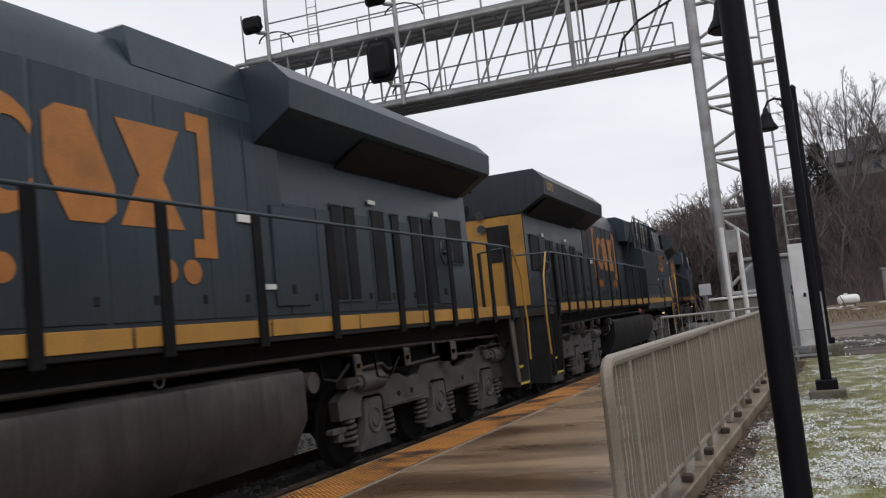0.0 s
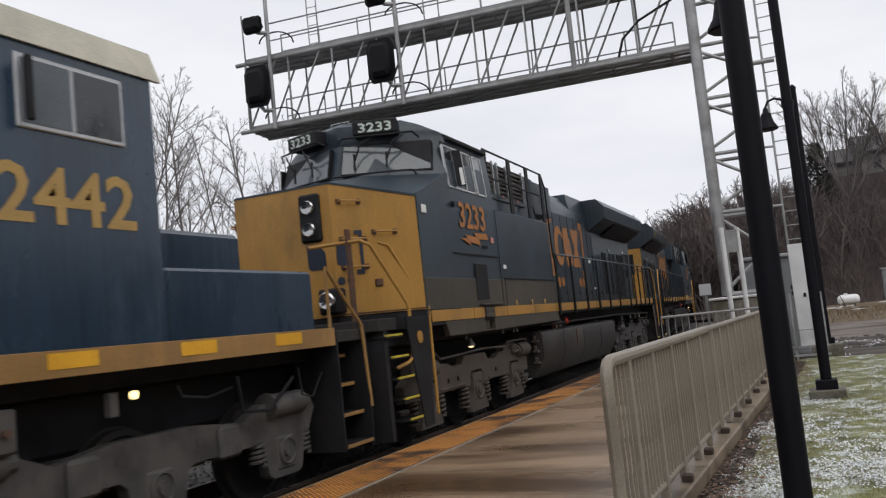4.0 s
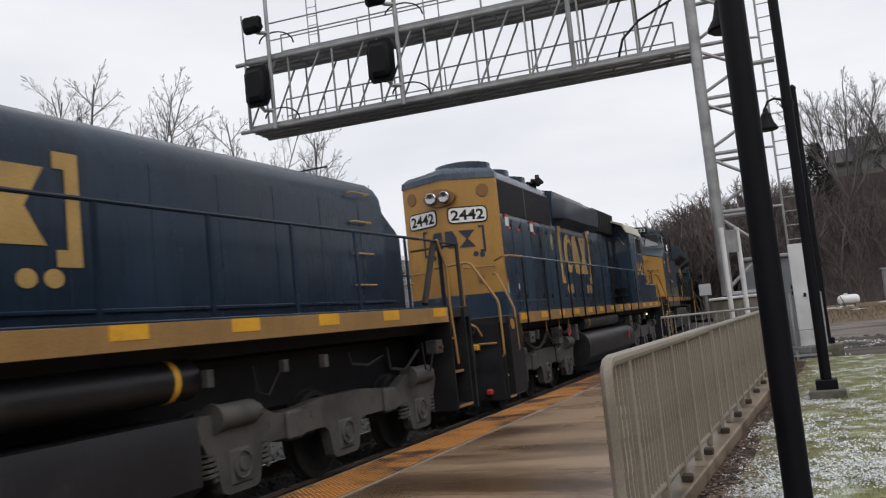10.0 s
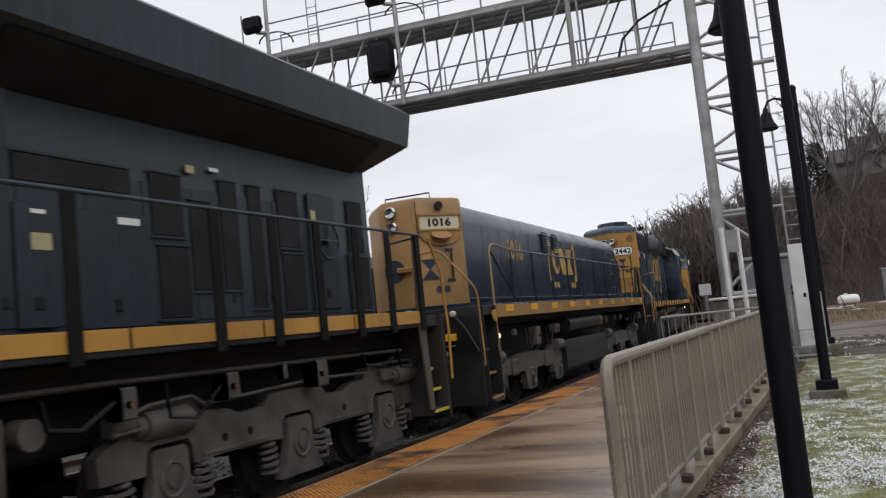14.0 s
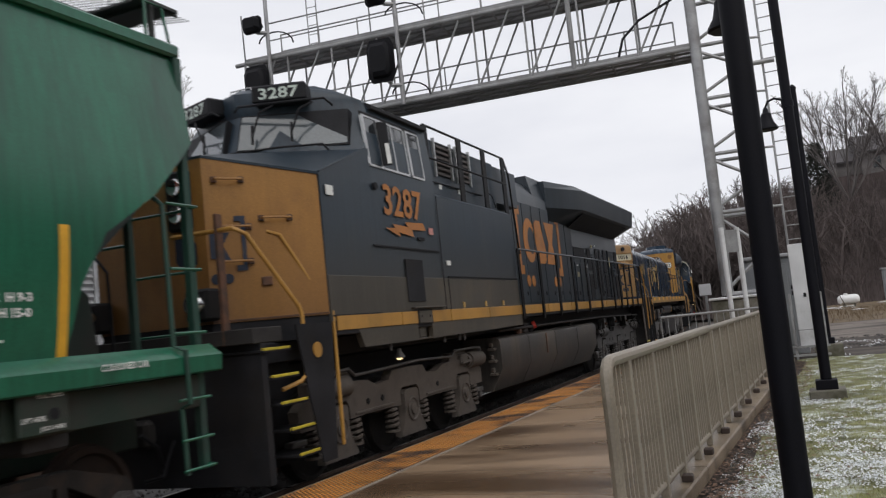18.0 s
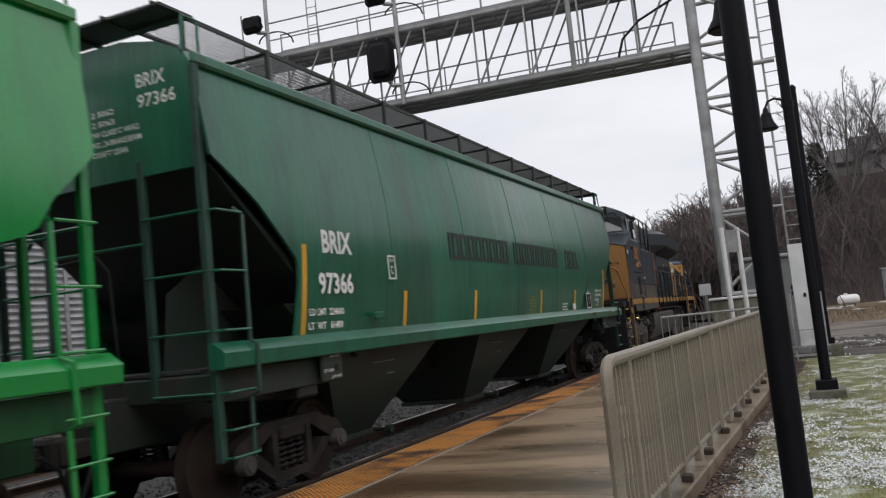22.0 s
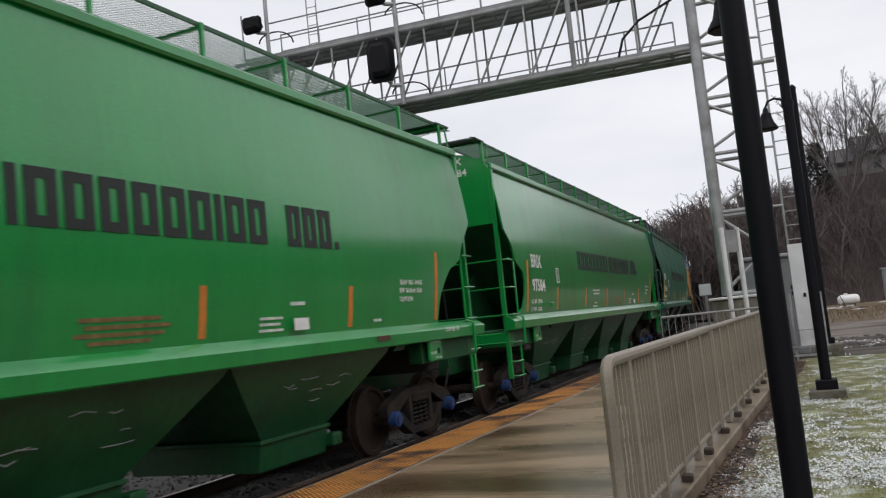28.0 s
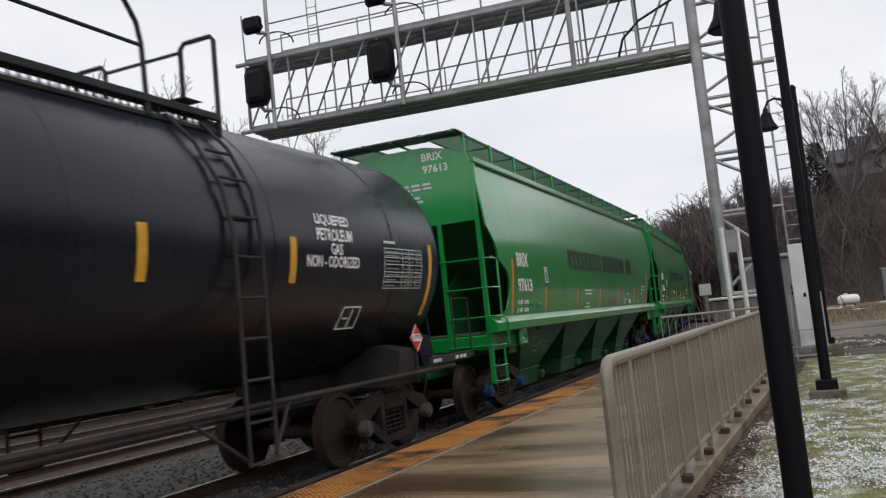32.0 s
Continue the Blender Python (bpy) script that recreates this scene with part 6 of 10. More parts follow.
                part("frame_post", pane_shape(e - w, e + w, 3.88, 4.53, 0.004, 0.03), ALU, wf)
            for ya, yb in zip(edges, edges[1:]):
                part("pane", pane_shape(ya + 0.018, yb - 0.018, 3.88, 4.53, 0.004, 0.016), GLASS, wf, "dark tinted pane")
        part("wind_deflector", Shape().loft([[(xw(z) + o * k, y, z) for o, y in ((0.02, -8.30), (0.15, -8.24), (0.15, -8.215), (0.02, -8.275))] for z in (3.90, 4.50)]), BLACK, cab, "folding wind deflector")
        part("deflector_mirror", Shape().loft([[(xw(z) + o * k, y, z) for o, y in ((0.10, -8.268), (0.148, -8.246), (0.15, -8.25), (0.10, -8.275))] for z in (3.92, 4.20)]), WHITE, cab)
        # grille, door lines, small labels
        a, b = sorted((1.57 * k, 1.584 * k))
        part("intake_grille", Shape().cbox(a, b, -7.92, -7.36, 2.06, 2.65, 0.004), BLACK, car, "black intake grille")
        part("ledge", Shape().cbox(a, b, -8.80, -6.70, 2.785, 2.81, 0.003), BLACK, car)
        part("ledge", Shape().cbox(a, b, -6.44, -3.06, 2.415, 2.435, 0.003), BLACK, car)
        part("ledge", Shape().cbox(a, b, -9.95, -8.75, 1.92, 1.94, 0.003), BLACK, car)
        part("door_seam", Shape().box(a, b - 0.008 if k > 0 else b, -6.62, -6.605, 1.9, 3.66), BLACK, car)
        part("door_seam", Shape().box(a, b - 0.008 if k > 0 else b, -6.44, -6.425, 1.9, 2.42), BLACK, car)
        part("hinge_bracket", Shape().cbox(min(1.56 * k, 1.63 * k), max(1.56 * k, 1.63 * k), -7.85, -6.75, 1.965, 1.985, 0.004), DUSTY, car)
        part("notice", Shape().cbox(a, b, -6.45, -6.30, 2.60, 2.67, 0.003), WHITE, car, "small white notice")
        part("notice", Shape().cbox(a, b, -9.88, -9.72, 3.34, 3.46, 0.003), WHITE, car, "small white notice")
        part("flag_decal", Shape().cbox(a, b, -7.0, -6.86, 3.04, 3.14, 0.003), FLAGPINK, car, "small red and white decal")
        part("door_handle", Shape().cbox(a, b, -7.42, -7.2, 2.93, 2.98, 0.003), BLACK, car)
        part("receptacle", Shape().cyl((1.55 * k, -8.62, 3.58), (1.60 * k, -8.62, 3.58), 0.05, 10), BLACK, car)
        for y in (-5.9, -4.9, -4.0):
            part("tie_down", Shape().cbox(a, b, y - 0.04, y + 0.04, 1.94, 2.03, 0.003), PALEGOLD, car)
    # nose
    plan = [(1.548, -9.99), (0.77, -11.08), (-0.77, -11.08), (-1.548, -9.99)]
    lo = [(x, y, 1.95) for x, y in plan]
    hi = [(x * 0.995, y, 3.755 if y < -10.5 else 3.59) for x, y in plan]
    ns = part("nose", Shape().loft([lo, hi]), nose, car, "gold-painted wide nose")
    part("nose_base", Shape().prism([(x * 0.99, y + 0.01) for x, y in plan], "z", 1.7, 1.95), BLACK, car)
    # windscreen: two slanted panes in black gaskets, with wipers
    for k in (1, -1):
        def screen(o, g):
            pts = [(0.13 - g, -9.455, 4.15 - g), (1.36 + g, -8.79, 4.15 - g), (1.31 + g, -8.66, 4.61 + g), (0.13 - g, -9.30, 4.61 + g)]
            return [(x * k, y - o * 0.9, z + o * 0.3) for x, y, z in pts]
        ws = part("windscreen", Shape().loft([screen(-0.12, 0.022), screen(0.055, 0.022)]), BLACK, cab, "black windscreen gasket")
        part("pane", Shape().loft([screen(0.0, 0.0), screen(0.062, 0.0)]), GLASSPALE, ws, "windscreen pane tinted grey for reflected sky")
        for x, y in ((0.5, -9.31), (0.95, -9.1)):
            part("wiper", Shape().tube([((x + 0.12) * k, y - 0.05, 4.70), (x * k, y - 0.20, 4.60), ((x - 0.12) * k, y - 0.20, 4.33)], 0.014, 6).tube([((x - 0.12) * k, y - 0.2, 4.45), ((x - 0.12) * k, y - 0.22, 4.20)], 0.018, 5), BLACK, cab, "black wiper")
        part("screen_rail", Shape().tube([(0.05 * k, -9.62, 4.12), (0.7 * k, -9.45, 4.12), (1.2 * k, -9.2, 4.12), (1.22 * k, -9.1, 4.05)], 0.014, 6), BLACK, cab)
        m = Matrix.Translation((0.634 * k, -9.19, 4.755)) @ Matrix.Rotation(radians(20) * k, 4, "Z")
        part("number_board", Shape().cbox(-0.355, 0.355, -0.12, 0.22, 0, 0.235, 0.025), BLACK, cab, "black number board", m)
        if cab_number:
            words(number, 0.52, 0.15, m @ front(-0.26, -0.124, 0.04), SOFTWHITE, cab, "board_number", "white board digits", 0.02)
        part("board_bracket", Shape().tube([(0.12 * k, -9.50, 4.67), (0.2 * k, -9.53, 4.72), (0.95 * k, -9.26, 4.72), (1.2 * k, -9.08, 4.74), (1.25 * k, -8.95, 4.66)], 0.016, 6), BLACK, cab)
    part("roof_hoop", Shape().tube([(0.12, -9.1, 4.98), (0.12, -9.1, 5.09), (-0.2, -9.1, 5.09), (-0.2, -9.1, 4.98)], 0.012, 6), ALU, cab)
    part("headlight_box", Shape().cbox(0.30, 0.62, -11.14, -11.0, 2.98, 3.64, 0.03), BLACK, ns)
    for z in (3.12, 3.42):
        part("headlight", Shape().turned([(0.0, 0.10), (-0.03, 0.10), (-0.05, 0.085), (-0.02, 0.02)], "y", (0.46, -11.14, z + 0.03), 16), LENS, ns, "round headlight")
    for x in (0.74, -0.74):
        part("ditch_light", Shape().cbox(x - 0.15, x + 0.15, -11.3, -11.05, 1.98, 2.32, 0.03), BLACK, car, "black ditch-light box")
        part("ditch_lamp", Shape().turned([(0.0, 0.12), (-0.05, 0.12), (-0.07, 0.10), (-0.03, 0.02)], "y", (x, -11.30, 2.16), 18), LENS, car)
    for k in (1, -1):
        # fittings on the slanted nose corner
        m = Matrix.Translation((1.16 * k, -10.535, 0)) @ Matrix.Rotation(math.atan2(1.09, 0.778) * k, 4, "Z")
        for x0, x1, z in ((-0.05, 0.28, 3.07), (-0.55, -0.25, 3.5), (-0.55, -0.2, 2.98), (-0.55, -0.2, 2.6)):
            part("grab_iron", Shape().tube([(x0, 0.0, z), (x0, -0.07, z), (x1, -0.07, z), (x1, 0.0, z)], 0.014, 6), nose, ns, "", m)
            for x in (x0, x1):
                part("grab_foot", Shape().cbox(x - 0.035, x + 0.035, -0.02, 0.0, z - 0.035, z + 0.035, 0.006), RUST, ns, "", m)
        part("socket", Shape().cbox(-0.1, 0.02, -0.03, 0, 2.32, 2.42, 0.01), RUST, ns, "", m)
        part("seam", Shape().cbox(-0.66, 0.66, -0.006, 0, 1.96, 1.98, 0.002), RUST, ns, "", m)
        # emblem blocks across the corner
        part("painted_block", flat([[(-0.64, 2.64), (-0.42, 2.62), (-0.50, 2.78), (-0.42, 2.92), (-0.64, 2.92)]]), BLUELETTER, ns, "dark blue nose emblem", m @ front(0, -0.006, 0))
        part("painted_bracket", flat([[(-0.36, 2.5), (-0.24, 2.5), (-0.24, 3.1), (-0.36, 3.1), (-0.36, 3.04), (-0.29, 3.04), (-0.29, 2.56), (-0.36, 2.56)]]), BLUELETTER, ns, "dark blue bracket", m @ front(0, -0.006, 0))
        for x in (-0.6, -0.46):
            part("painted_dot", flat([disc(x, 2.42, 0.055)]), BLUELETTER, ns, "", m @ front(0, -0.006, 0))
    part("painted_block", flat([[(0, 0.04), (0.05, 0), (0.28, 0), (0.28, 0.22), (0.18, 0.34), (0, 0.34)]]), BLUELETTER, ns, "dark blue nose emblem", front(0.36, -11.086, 2.6))
    # long hood
    hoodp = [(-0.95, 1.86), (0.95, 1.86), (0.95, 4.45), (0.72, 4.80), (-0.72, 4.80), (-0.95, 4.45)]
    hood = part("hood", Shape().prism(hoodp, "y", -3.05, 9.72), hood_paint, car, "long hood with access doors")
    doors = [-1.5, -0.75, 0.0, 0.72, 1.45, 2.15, 2.85, 3.55, 4.25, 4.95, 5.65, 6.35, 7.05, 7.75, 8.45]
    for k in (1, -1):
        for i, y in enumerate(doors):
            a, b = sorted((0.95 * k, 0.962 * k))
            short = i > 7
            part("hood_door", Shape().cbox(a, b, y - 0.33, y + 0.33, 2.0, 3.35 if short else 4.25, 0.006), hood_paint, hood)
            c, d = sorted((0.962 * k, 0.976 * k))
            part("latch", Shape().cbox(c, d, y + 0.20, y + 0.26, 2.16, 2.25, 0.006), BLACK, hood)
        if sharp_wing:
            screens = ((3.90, 5.16, 3.19, 3.43), (5.42, 5.85, 2.83, 3.45), (5.47, 5.90, 2.02, 2.73), (5.96, 6.27, 2.29, 3.22), (6.45, 6.74, 2.30, 3.48), (6.94, 7.18, 2.09, 3.48), (7.50, 7.94, 2.80, 3.49), (7.54, 7.98, 2.04, 2.72), (9.12, 9.53, 2.80, 3.50), (9.06, 9.62, 2.02, 2.74))
            plates = ((3.88, 4.26, 1.99, 3.02), (4.44, 5.37, 1.96, 3.01), (8.15, 8.78, 2.05, 3.52))
            papers = ((4.02, 4.22, 2.63, 2.77, PALENOTICE), (4.03, 4.17, 2.93, 2.965, WHITE), (4.96, 5.23, 2.90, 2.965, WHITE), (5.93, 6.05, 3.50, 3.58, PALENOTICE), (8.20, 8.30, 2.98, 3.30, PALENOTICE), (6.30, 6.44, 3.56, 3.60, WHITE))
        else:
            screens = ((4.98, 5.24, 2.16, 3.42), (5.34, 5.60, 2.16, 3.42), (6.08, 6.46, 2.12, 3.43), (6.70, 6.94, 2.12, 3.43), (7.35, 7.66, 2.06, 3.44), (7.78, 8.08, 2.06, 3.44), (8.75, 9.40, 2.75, 3.50))
            plates = ((3.62, 4.30, 2.10, 3.30), (8.15, 8.70, 2.05, 3.50))
            papers = ((2.98, 3.24, 3.05, 3.15, WHITE), (3.40, 3.60, 2.30, 2.36, WHITE), (6.0, 6.2, 3.52, 3.58, WHITE), (8.25, 8.40, 3.52, 3.60, WHITE))
        for y0, y1, z0, z1 in screens:
            c, d = sorted((0.962 * k, 0.976 * k))
            sc = part("door_screen", Shape().cbox(c, d, y0, y1, z0, z1, 0.012), BLACK, hood, "dark mesh door screen")
            c, d = sorted((0.974 * k, 0.984 * k))
            part("screen_frame", Shape().cbox(c, d, y0 - 0.03, y1 + 0.03, z1, z1 + 0.03, 0.004), hood_paint, sc)
            part("screen_sill", Shape().cbox(c, d, y0 - 0.03, y1 + 0.03, z0 - 0.03, z0, 0.004), hood_paint, sc)
        for y0, y1, z0, z1 in plates:
            c, d = sorted((0.962 * k, 0.990 * k))
            pl = part("cover_door", Shape().cbox(c, d, y0, y1, z0, z1, 0.010), hood_paint, hood, "solid cover door")
            c, d = sorted((0.990 * k, 1.004 * k))
            part("latch", Shape().cbox(c, d, (y0 + y1) / 2 - 0.04, (y0 + y1) / 2 + 0.04, z0 + 0.15, z0 + 0.26, 0.006), BLACK, pl)
        wheel_ = [(1.06 * k, 8.46 + 0.24 * math.cos(q * math.pi / 8), 2.92 + 0.24 * math.sin(q * math.pi / 8)) for q in range(17)]
        part("brake_wheel", Shape().tube(wheel_, 0.018, 6).cyl((0.98 * k, 8.46, 2.92), (1.07 * k, 8.46, 2.92), 0.05, 10).cyl((1.06 * k, 8.22, 2.92), (1.06 * k, 8.70, 2.92), 0.012, 5).cyl((1.06 * k, 8.46, 2.68), (1.06 * k, 8.46, 3.16), 0.012, 5), BLUE, hood, "hand brake wheel")
        for y0, y1, z0, z1, paper in papers:
            c, d = sorted((0.976 * k, 0.994 * k))
            part("notice", Shape().box(c, d, y0, y1, z0, z1), paper, hood, "small notice plate")
    part("exhaust_housing", Shape().prism([(-0.9, 4.5), (0.9, 4.5), (0.78, 5.03), (-0.78, 5.03)], "y", 0.85, 2.4) if sharp_wing else Shape().prism([(-0.93, 4.5), (0.93, 4.5), (0.85, 4.92), (-0.85, 4.92)], "y", 1.6, 3.5), hood_paint, car)
    # radiator wing
    y0 = 1.75 if sharp_wing else 3.4
    wt = 4.82 if sharp_wing else 4.66
    wr = 4.98 if sharp_wing else 4.90
    wingp = [(0.94, 3.98), (1.50, 4.32), (1.53, wt), (1.30, wr), (-1.30, wr), (-1.53, wt), (-1.50, 4.32), (-0.94, 3.98)]
    wring = lambda y, k: [(x * (1 if abs(x) < 1 else k), y, z if abs(x) < 1 else z) for x, z in wingp]
    wg = Shape()
    if sharp_wing:
        wg.loft([[(x if abs(x) < 1 else (0.96 if x > 0 else -0.96), 1.75, z) for x, z in wingp], wring(3.4, 1), wring(9.6, 1), [(x, 10.28 if z > 4.5 else 10.16 if z > 4.1 else 9.75, z) for x, z in wingp]])
    else:
        wg.loft([wring(3.4, 1), wring(9.75, 1)])
    part("radiator_housing", wg, hood_paint, car, "overhanging radiator housing")
    for k in (1, -1):
        a, b = sorted((1.0 * k, 1.42 * k))
        part("radiator_screen", Shape().loft([[(0.97 * k, y, 3.96), (1.44 * k, y, 4.25), (1.43 * k, y, 4.24), (0.96 * k, y, 3.93)] for y in (y0 + 1.8, 9.4)]), BLACK, car, "dark radiator intake screen")
    for y in (5.0, 7.6):
        part("roof_fan", Shape().cyl((0, y, 4.9), (0, y, 4.98), 0.6, 20), ROOFBLUE, car)
    part("rear_number_board", Shape().cbox(0.30, 1.1, 9.72, 9.85, 4.05, 4.3, 0.02), BLACK, hood)
    # rear end: gold panel and platform
    part("rear_panel", Shape().cbox(-0.93, 0.93, 9.722, 9.745, 1.95, 3.95, 0.006), nose, hood, "gold-painted hood end")
    part("rear_door", Shape().cbox(-0.62, -0.1, 9.745, 9.76, 2.95, 3.75, 0.006), BLACK, hood)
    for z in (4.02, 4.32):
        part("rear_headlight", Shape().cyl((0, 9.72, z - 0.3), (0, 9.82, z - 0.3), 0.1, 14), LENS, hood)
    if turned and number:
        words(number, 0.7, 0.2, Matrix(((-1, 0, 0, 0.35), (0, 0, 1, 10.66), (0, 1, 0, 4.62), (0, 0, 0, 1))), PALEGOLD, car, "board_number", "gold digits")
        numbers(number, 9.0, 9.55, 4.42, 4.6, -1.53, PALEGOLD, car, -1)
    # railings
    stanchion_row(car, [-2.95, -1.6, -0.25, 1.1, 2.45, 3.84, 5.53, 6.45, 7.3, 8.16, 9.0, 9.9], 1.605, 1.66, 3.0, POSTBLACK, BLUE)
    for k in (1, -1):
        part("end_stanchion", Shape().loft([[(x * k, y, z) for x, y in ((1.545, a), (1.575, a), (1.575, b), (1.545, b))] for a, b, z in ((9.93, 10.07, 0.55), (9.80, 9.99, 1.80), (9.86, 9.99, 3.02))]), DUSTTRUCK if lower == DUSTY else POSTBLACK, car, "slanted end post")
        part("end_stanchion", Shape().cbox(min(0.8 * k, 0.84 * k), max(0.8 * k, 0.84 * k), 10.5, 10.6, 1.8, 3.0, 0.006), BLACK, car)
        part("end_handrail", Shape().tube([(1.605 * k, 9.9, 3.0), (1.58 * k, 10.12, 3.0), (0.86 * k, 10.55, 3.0)], 0.02, 6), BLUE, car)
        part("rear_grab", Shape().tube([(1.55 * k, 10.4, 3.0), (1.55 * k, 10.75, 2.5), (1.55 * k, 10.85, 1.6), (1.55 * k, 10.8, 0.9)], 0.02, 8), GOLD, car, "yellow grab rail")
        part("front_grab", Shape().tube([(1.12 * k, -10.5, 2.92), (1.16 * k, -10.52, 2.92), (1.25 * k, -10.42, 2.88), (1.52 * k, -9.96, 2.02), (1.555 * k, -9.93, 1.98), (1.56 * k, -9.95, 0.48)], 0.022, 8), GOLD, car, "yellow grab rail")
        part("corner_handrail", Shape().tube([(0.6 * k, -11.42, 2.87), (1.32 * k, -11.36, 2.88), (1.40 * k, -11.25, 2.82), (1.53 * k, -10.58, 2.05), (1.545 * k, -10.56, 1.95), (1.545 * k, -10.58, 1.32), (1.53 * k, -10.66, 1.26), (1.45 * k, -10.9, 1.2)], 0.024, 8), GOLD, car, "yellow corner handrail")
        part("platform_post", Shape().cbox(min(1.12 * k, 1.16 * k), max(1.12 * k, 1.16 * k), -11.40, -11.3, 1.7, 3.05, 0.006), RUST, car)
        wl = part("step_well", Shape().box(min(0.98 * k, 1.02 * k), max(0.98 * k, 1.02 * k), -11.18, -10.1, 0.34, 1.84), BLACK, car, "boarding step well")
        for i in range(5):
            y0, z = -11.32 + 0.13 * i, 1.63 - 0.28 * i
            part("tread", Shape().cbox(min(1.02 * k, 1.55 * k), max(1.02 * k, 1.55 * k), y0, y0 + 0.48, z - 0.03, z, 0.005), BLACK, wl, "dark step tread")
            part("tread_edge", Shape().cbox(min(1.52 * k, 1.556 * k), max(1.52 * k, 1.556 * k), y0, y0 + 0.46, z - 0.01, z + 0.018, 0.004), STEPYELLOW, wl, "yellow tread edge")
        part("corner_plate", Shape().prism([(-10.74, 1.86), (-10.40, 0.36), (-10.12, 0.36), (-9.99, 1.86)], "x", min(1.55 * k, 1.57 * k), max(1.55 * k, 1.57 * k)), BLACK, car, "black corner side plate")
        steps(car, 10.02, 10.60, 1.56, 0.46, 1.90, 5, UNDER if lower == DUSTY else BLACK, STEPYELLOW, k)
        part("builder_plate", Shape().cyl((1.555 * k, -10.36, 1.57), (1.585 * k, -10.36, 1.57), 0.085, 18), GOLD, car, "round yellow emblem plate")
        sl = part("step_light", Shape().turned([(0.13, 0.02), (0.11, 0.035), (0.07, 0.04), (0.02, 0.075), (0.0, 0.08), (0.0, 0.03)], "z", (1.40 * k, -8.02, 1.32), 14), TRUCK, car, "small shaded step lamp")
        part("lamp_bulb", Shape().turned([(-0.028, 0.012), (-0.022, 0.030), (-0.005, 0.045), (0.01, 0.045), (0.015, 0.0)], "z", (1.40 * k, -8.02, 1.32), 12), LAMPGLOW, sl, "lit warm bulb")
    part("front_platform", Shape().cbox(-1.5, 1.5, -11.4, -10.9, 1.70, 1.86, 0.01), UNDER, car)
    part("rear_platform", Shape().cbox(-1.5, 1.5, 9.85, 10.85, 1.70, 1.86, 0.01), UNDER, car)
    part("pilot", Shape().box(-1.5, 1.5, 10.72, 10.80, 0.35, 1.7), BLACK, car, "black end plate")
    part("pilot", Shape().prism([(-1.5, 0.3), (1.5, 0.3), (1.5, 1.7), (-1.5, 1.7)], "y", -11.30, -11.20), BLACK, car, "black snow-plough pilot")
    # fuel tank and pipes
    tm = DUSTTRUCK if lower == DUSTY else TRUCK
    tp = [(-1.46, 0.84), (-1.24, 0.44), (1.24, 0.44), (1.46, 0.84), (1.46, 1.30), (1.44, 1.35), (1.38, 1.385), (-1.38, 1.385), (-1.44, 1.35), (-1.46, 1.30)]
    tank = part("fuel_tank", Shape().prism(tp, "y", -4.10, 3.3), (TANKGREY if sharp_wing else TANKDARK) if lower != BLUE else BLACK, car, "dusty fuel tank")
    for y in (-2.4, -0.5, 1.4):
        part("tank_seam", Shape().prism([(p * 1.003, q) for p, q in tp], "y", y, y + 0.012), UNDER, tank)
    for k in (1, -1):
        part("air_pipe", Shape().tube([(1.40 * k, -3.9, 1.50), (1.40 * k, 4.2, 1.50), (1.40 * k, 9.5, 1.42)], 0.025, 6), UNDER, car)
        for z in (0.72, 0.95, 1.16):
            part("tank_step", Shape().cbox(min(1.25 * k, 1.38 * k), max(1.25 * k, 1.38 * k), -4.22, -4.09, z, z + 0.05, 0.01).cbox(min(1.27 * k, 1.33 * k), max(1.27 * k, 1.33 * k), -4.19, -4.10, z + 0.05, z + 0.14, 0.015), tm, tank)
        part("sight_gauge", Shape().cbox(min(1.462 * k, 1.478 * k), max(1.462 * k, 1.478 * k), -1.24, -1.18, 0.92, 1.33, 0.008), RUST, tank, "rust-red sight gauge strip")
        part("filler_cap", Shape().cyl((1.38 * k, -1.80, 1.52), (1.44 * k, -1.78, 1.54), 0.08, 16), RED, tank, "red fuel filler cap")
        part("filler_neck", Shape().cyl((1.30 * k, -1.80, 1.40), (1.40 * k, -1.80, 1.53), 0.06, 12), BLACK, tank)
        part("cut_off_box", Shape().cbox(min(1.28 * k, 1.40 * k), max(1.28 * k, 1.40 * k), -2.72, -2.58, 1.39, 1.52, 0.01), RUST, tank, "rust-red cut-off box")
        part("valve_box", Shape().cbox(min(1.25 * k, 1.38 * k), max(1.25 * k, 1.38 * k), -2.34, -2.10, 1.39, 1.60, 0.015), UNDER, tank)
        part("lifting_ring", Shape().tube([(1.41 * k, 1.15 + 0.06 * math.cos(q * 0.7), 1.46 + 0.06 * math.sin(q * 0.7)) for q in range(10)], 0.009, 5), TRUCK, tank)
        part("bell", Shape().cyl((1.2 * k, 3.6, 1.2), (1.38 * k, 3.6, 1.2), 0.12, 14), TRUCK, car)
        sill_plumbing(car, 3.6, 9.6, 1.44, 1.47, 9)
    deep_truck(car, "front", (-9.48, -7.45, -5.42), tm, turned)
    deep_truck(car, "rear", (5.14, 7.19, 9.24), TRUCK, turned)
    coupler(car, -11.35, -1)
    coupler(car, 10.9, 1)
    # paint
    x = 0.968 * sg
    emblem(car, -0.93, 2.62, 2.20, 4.15, x, emblem_paint, sg)
    if cab_number:
        numbers(number, -8.40, -7.19, 3.22, 3.65, 1.578 * sg, emblem_paint, car, sg)
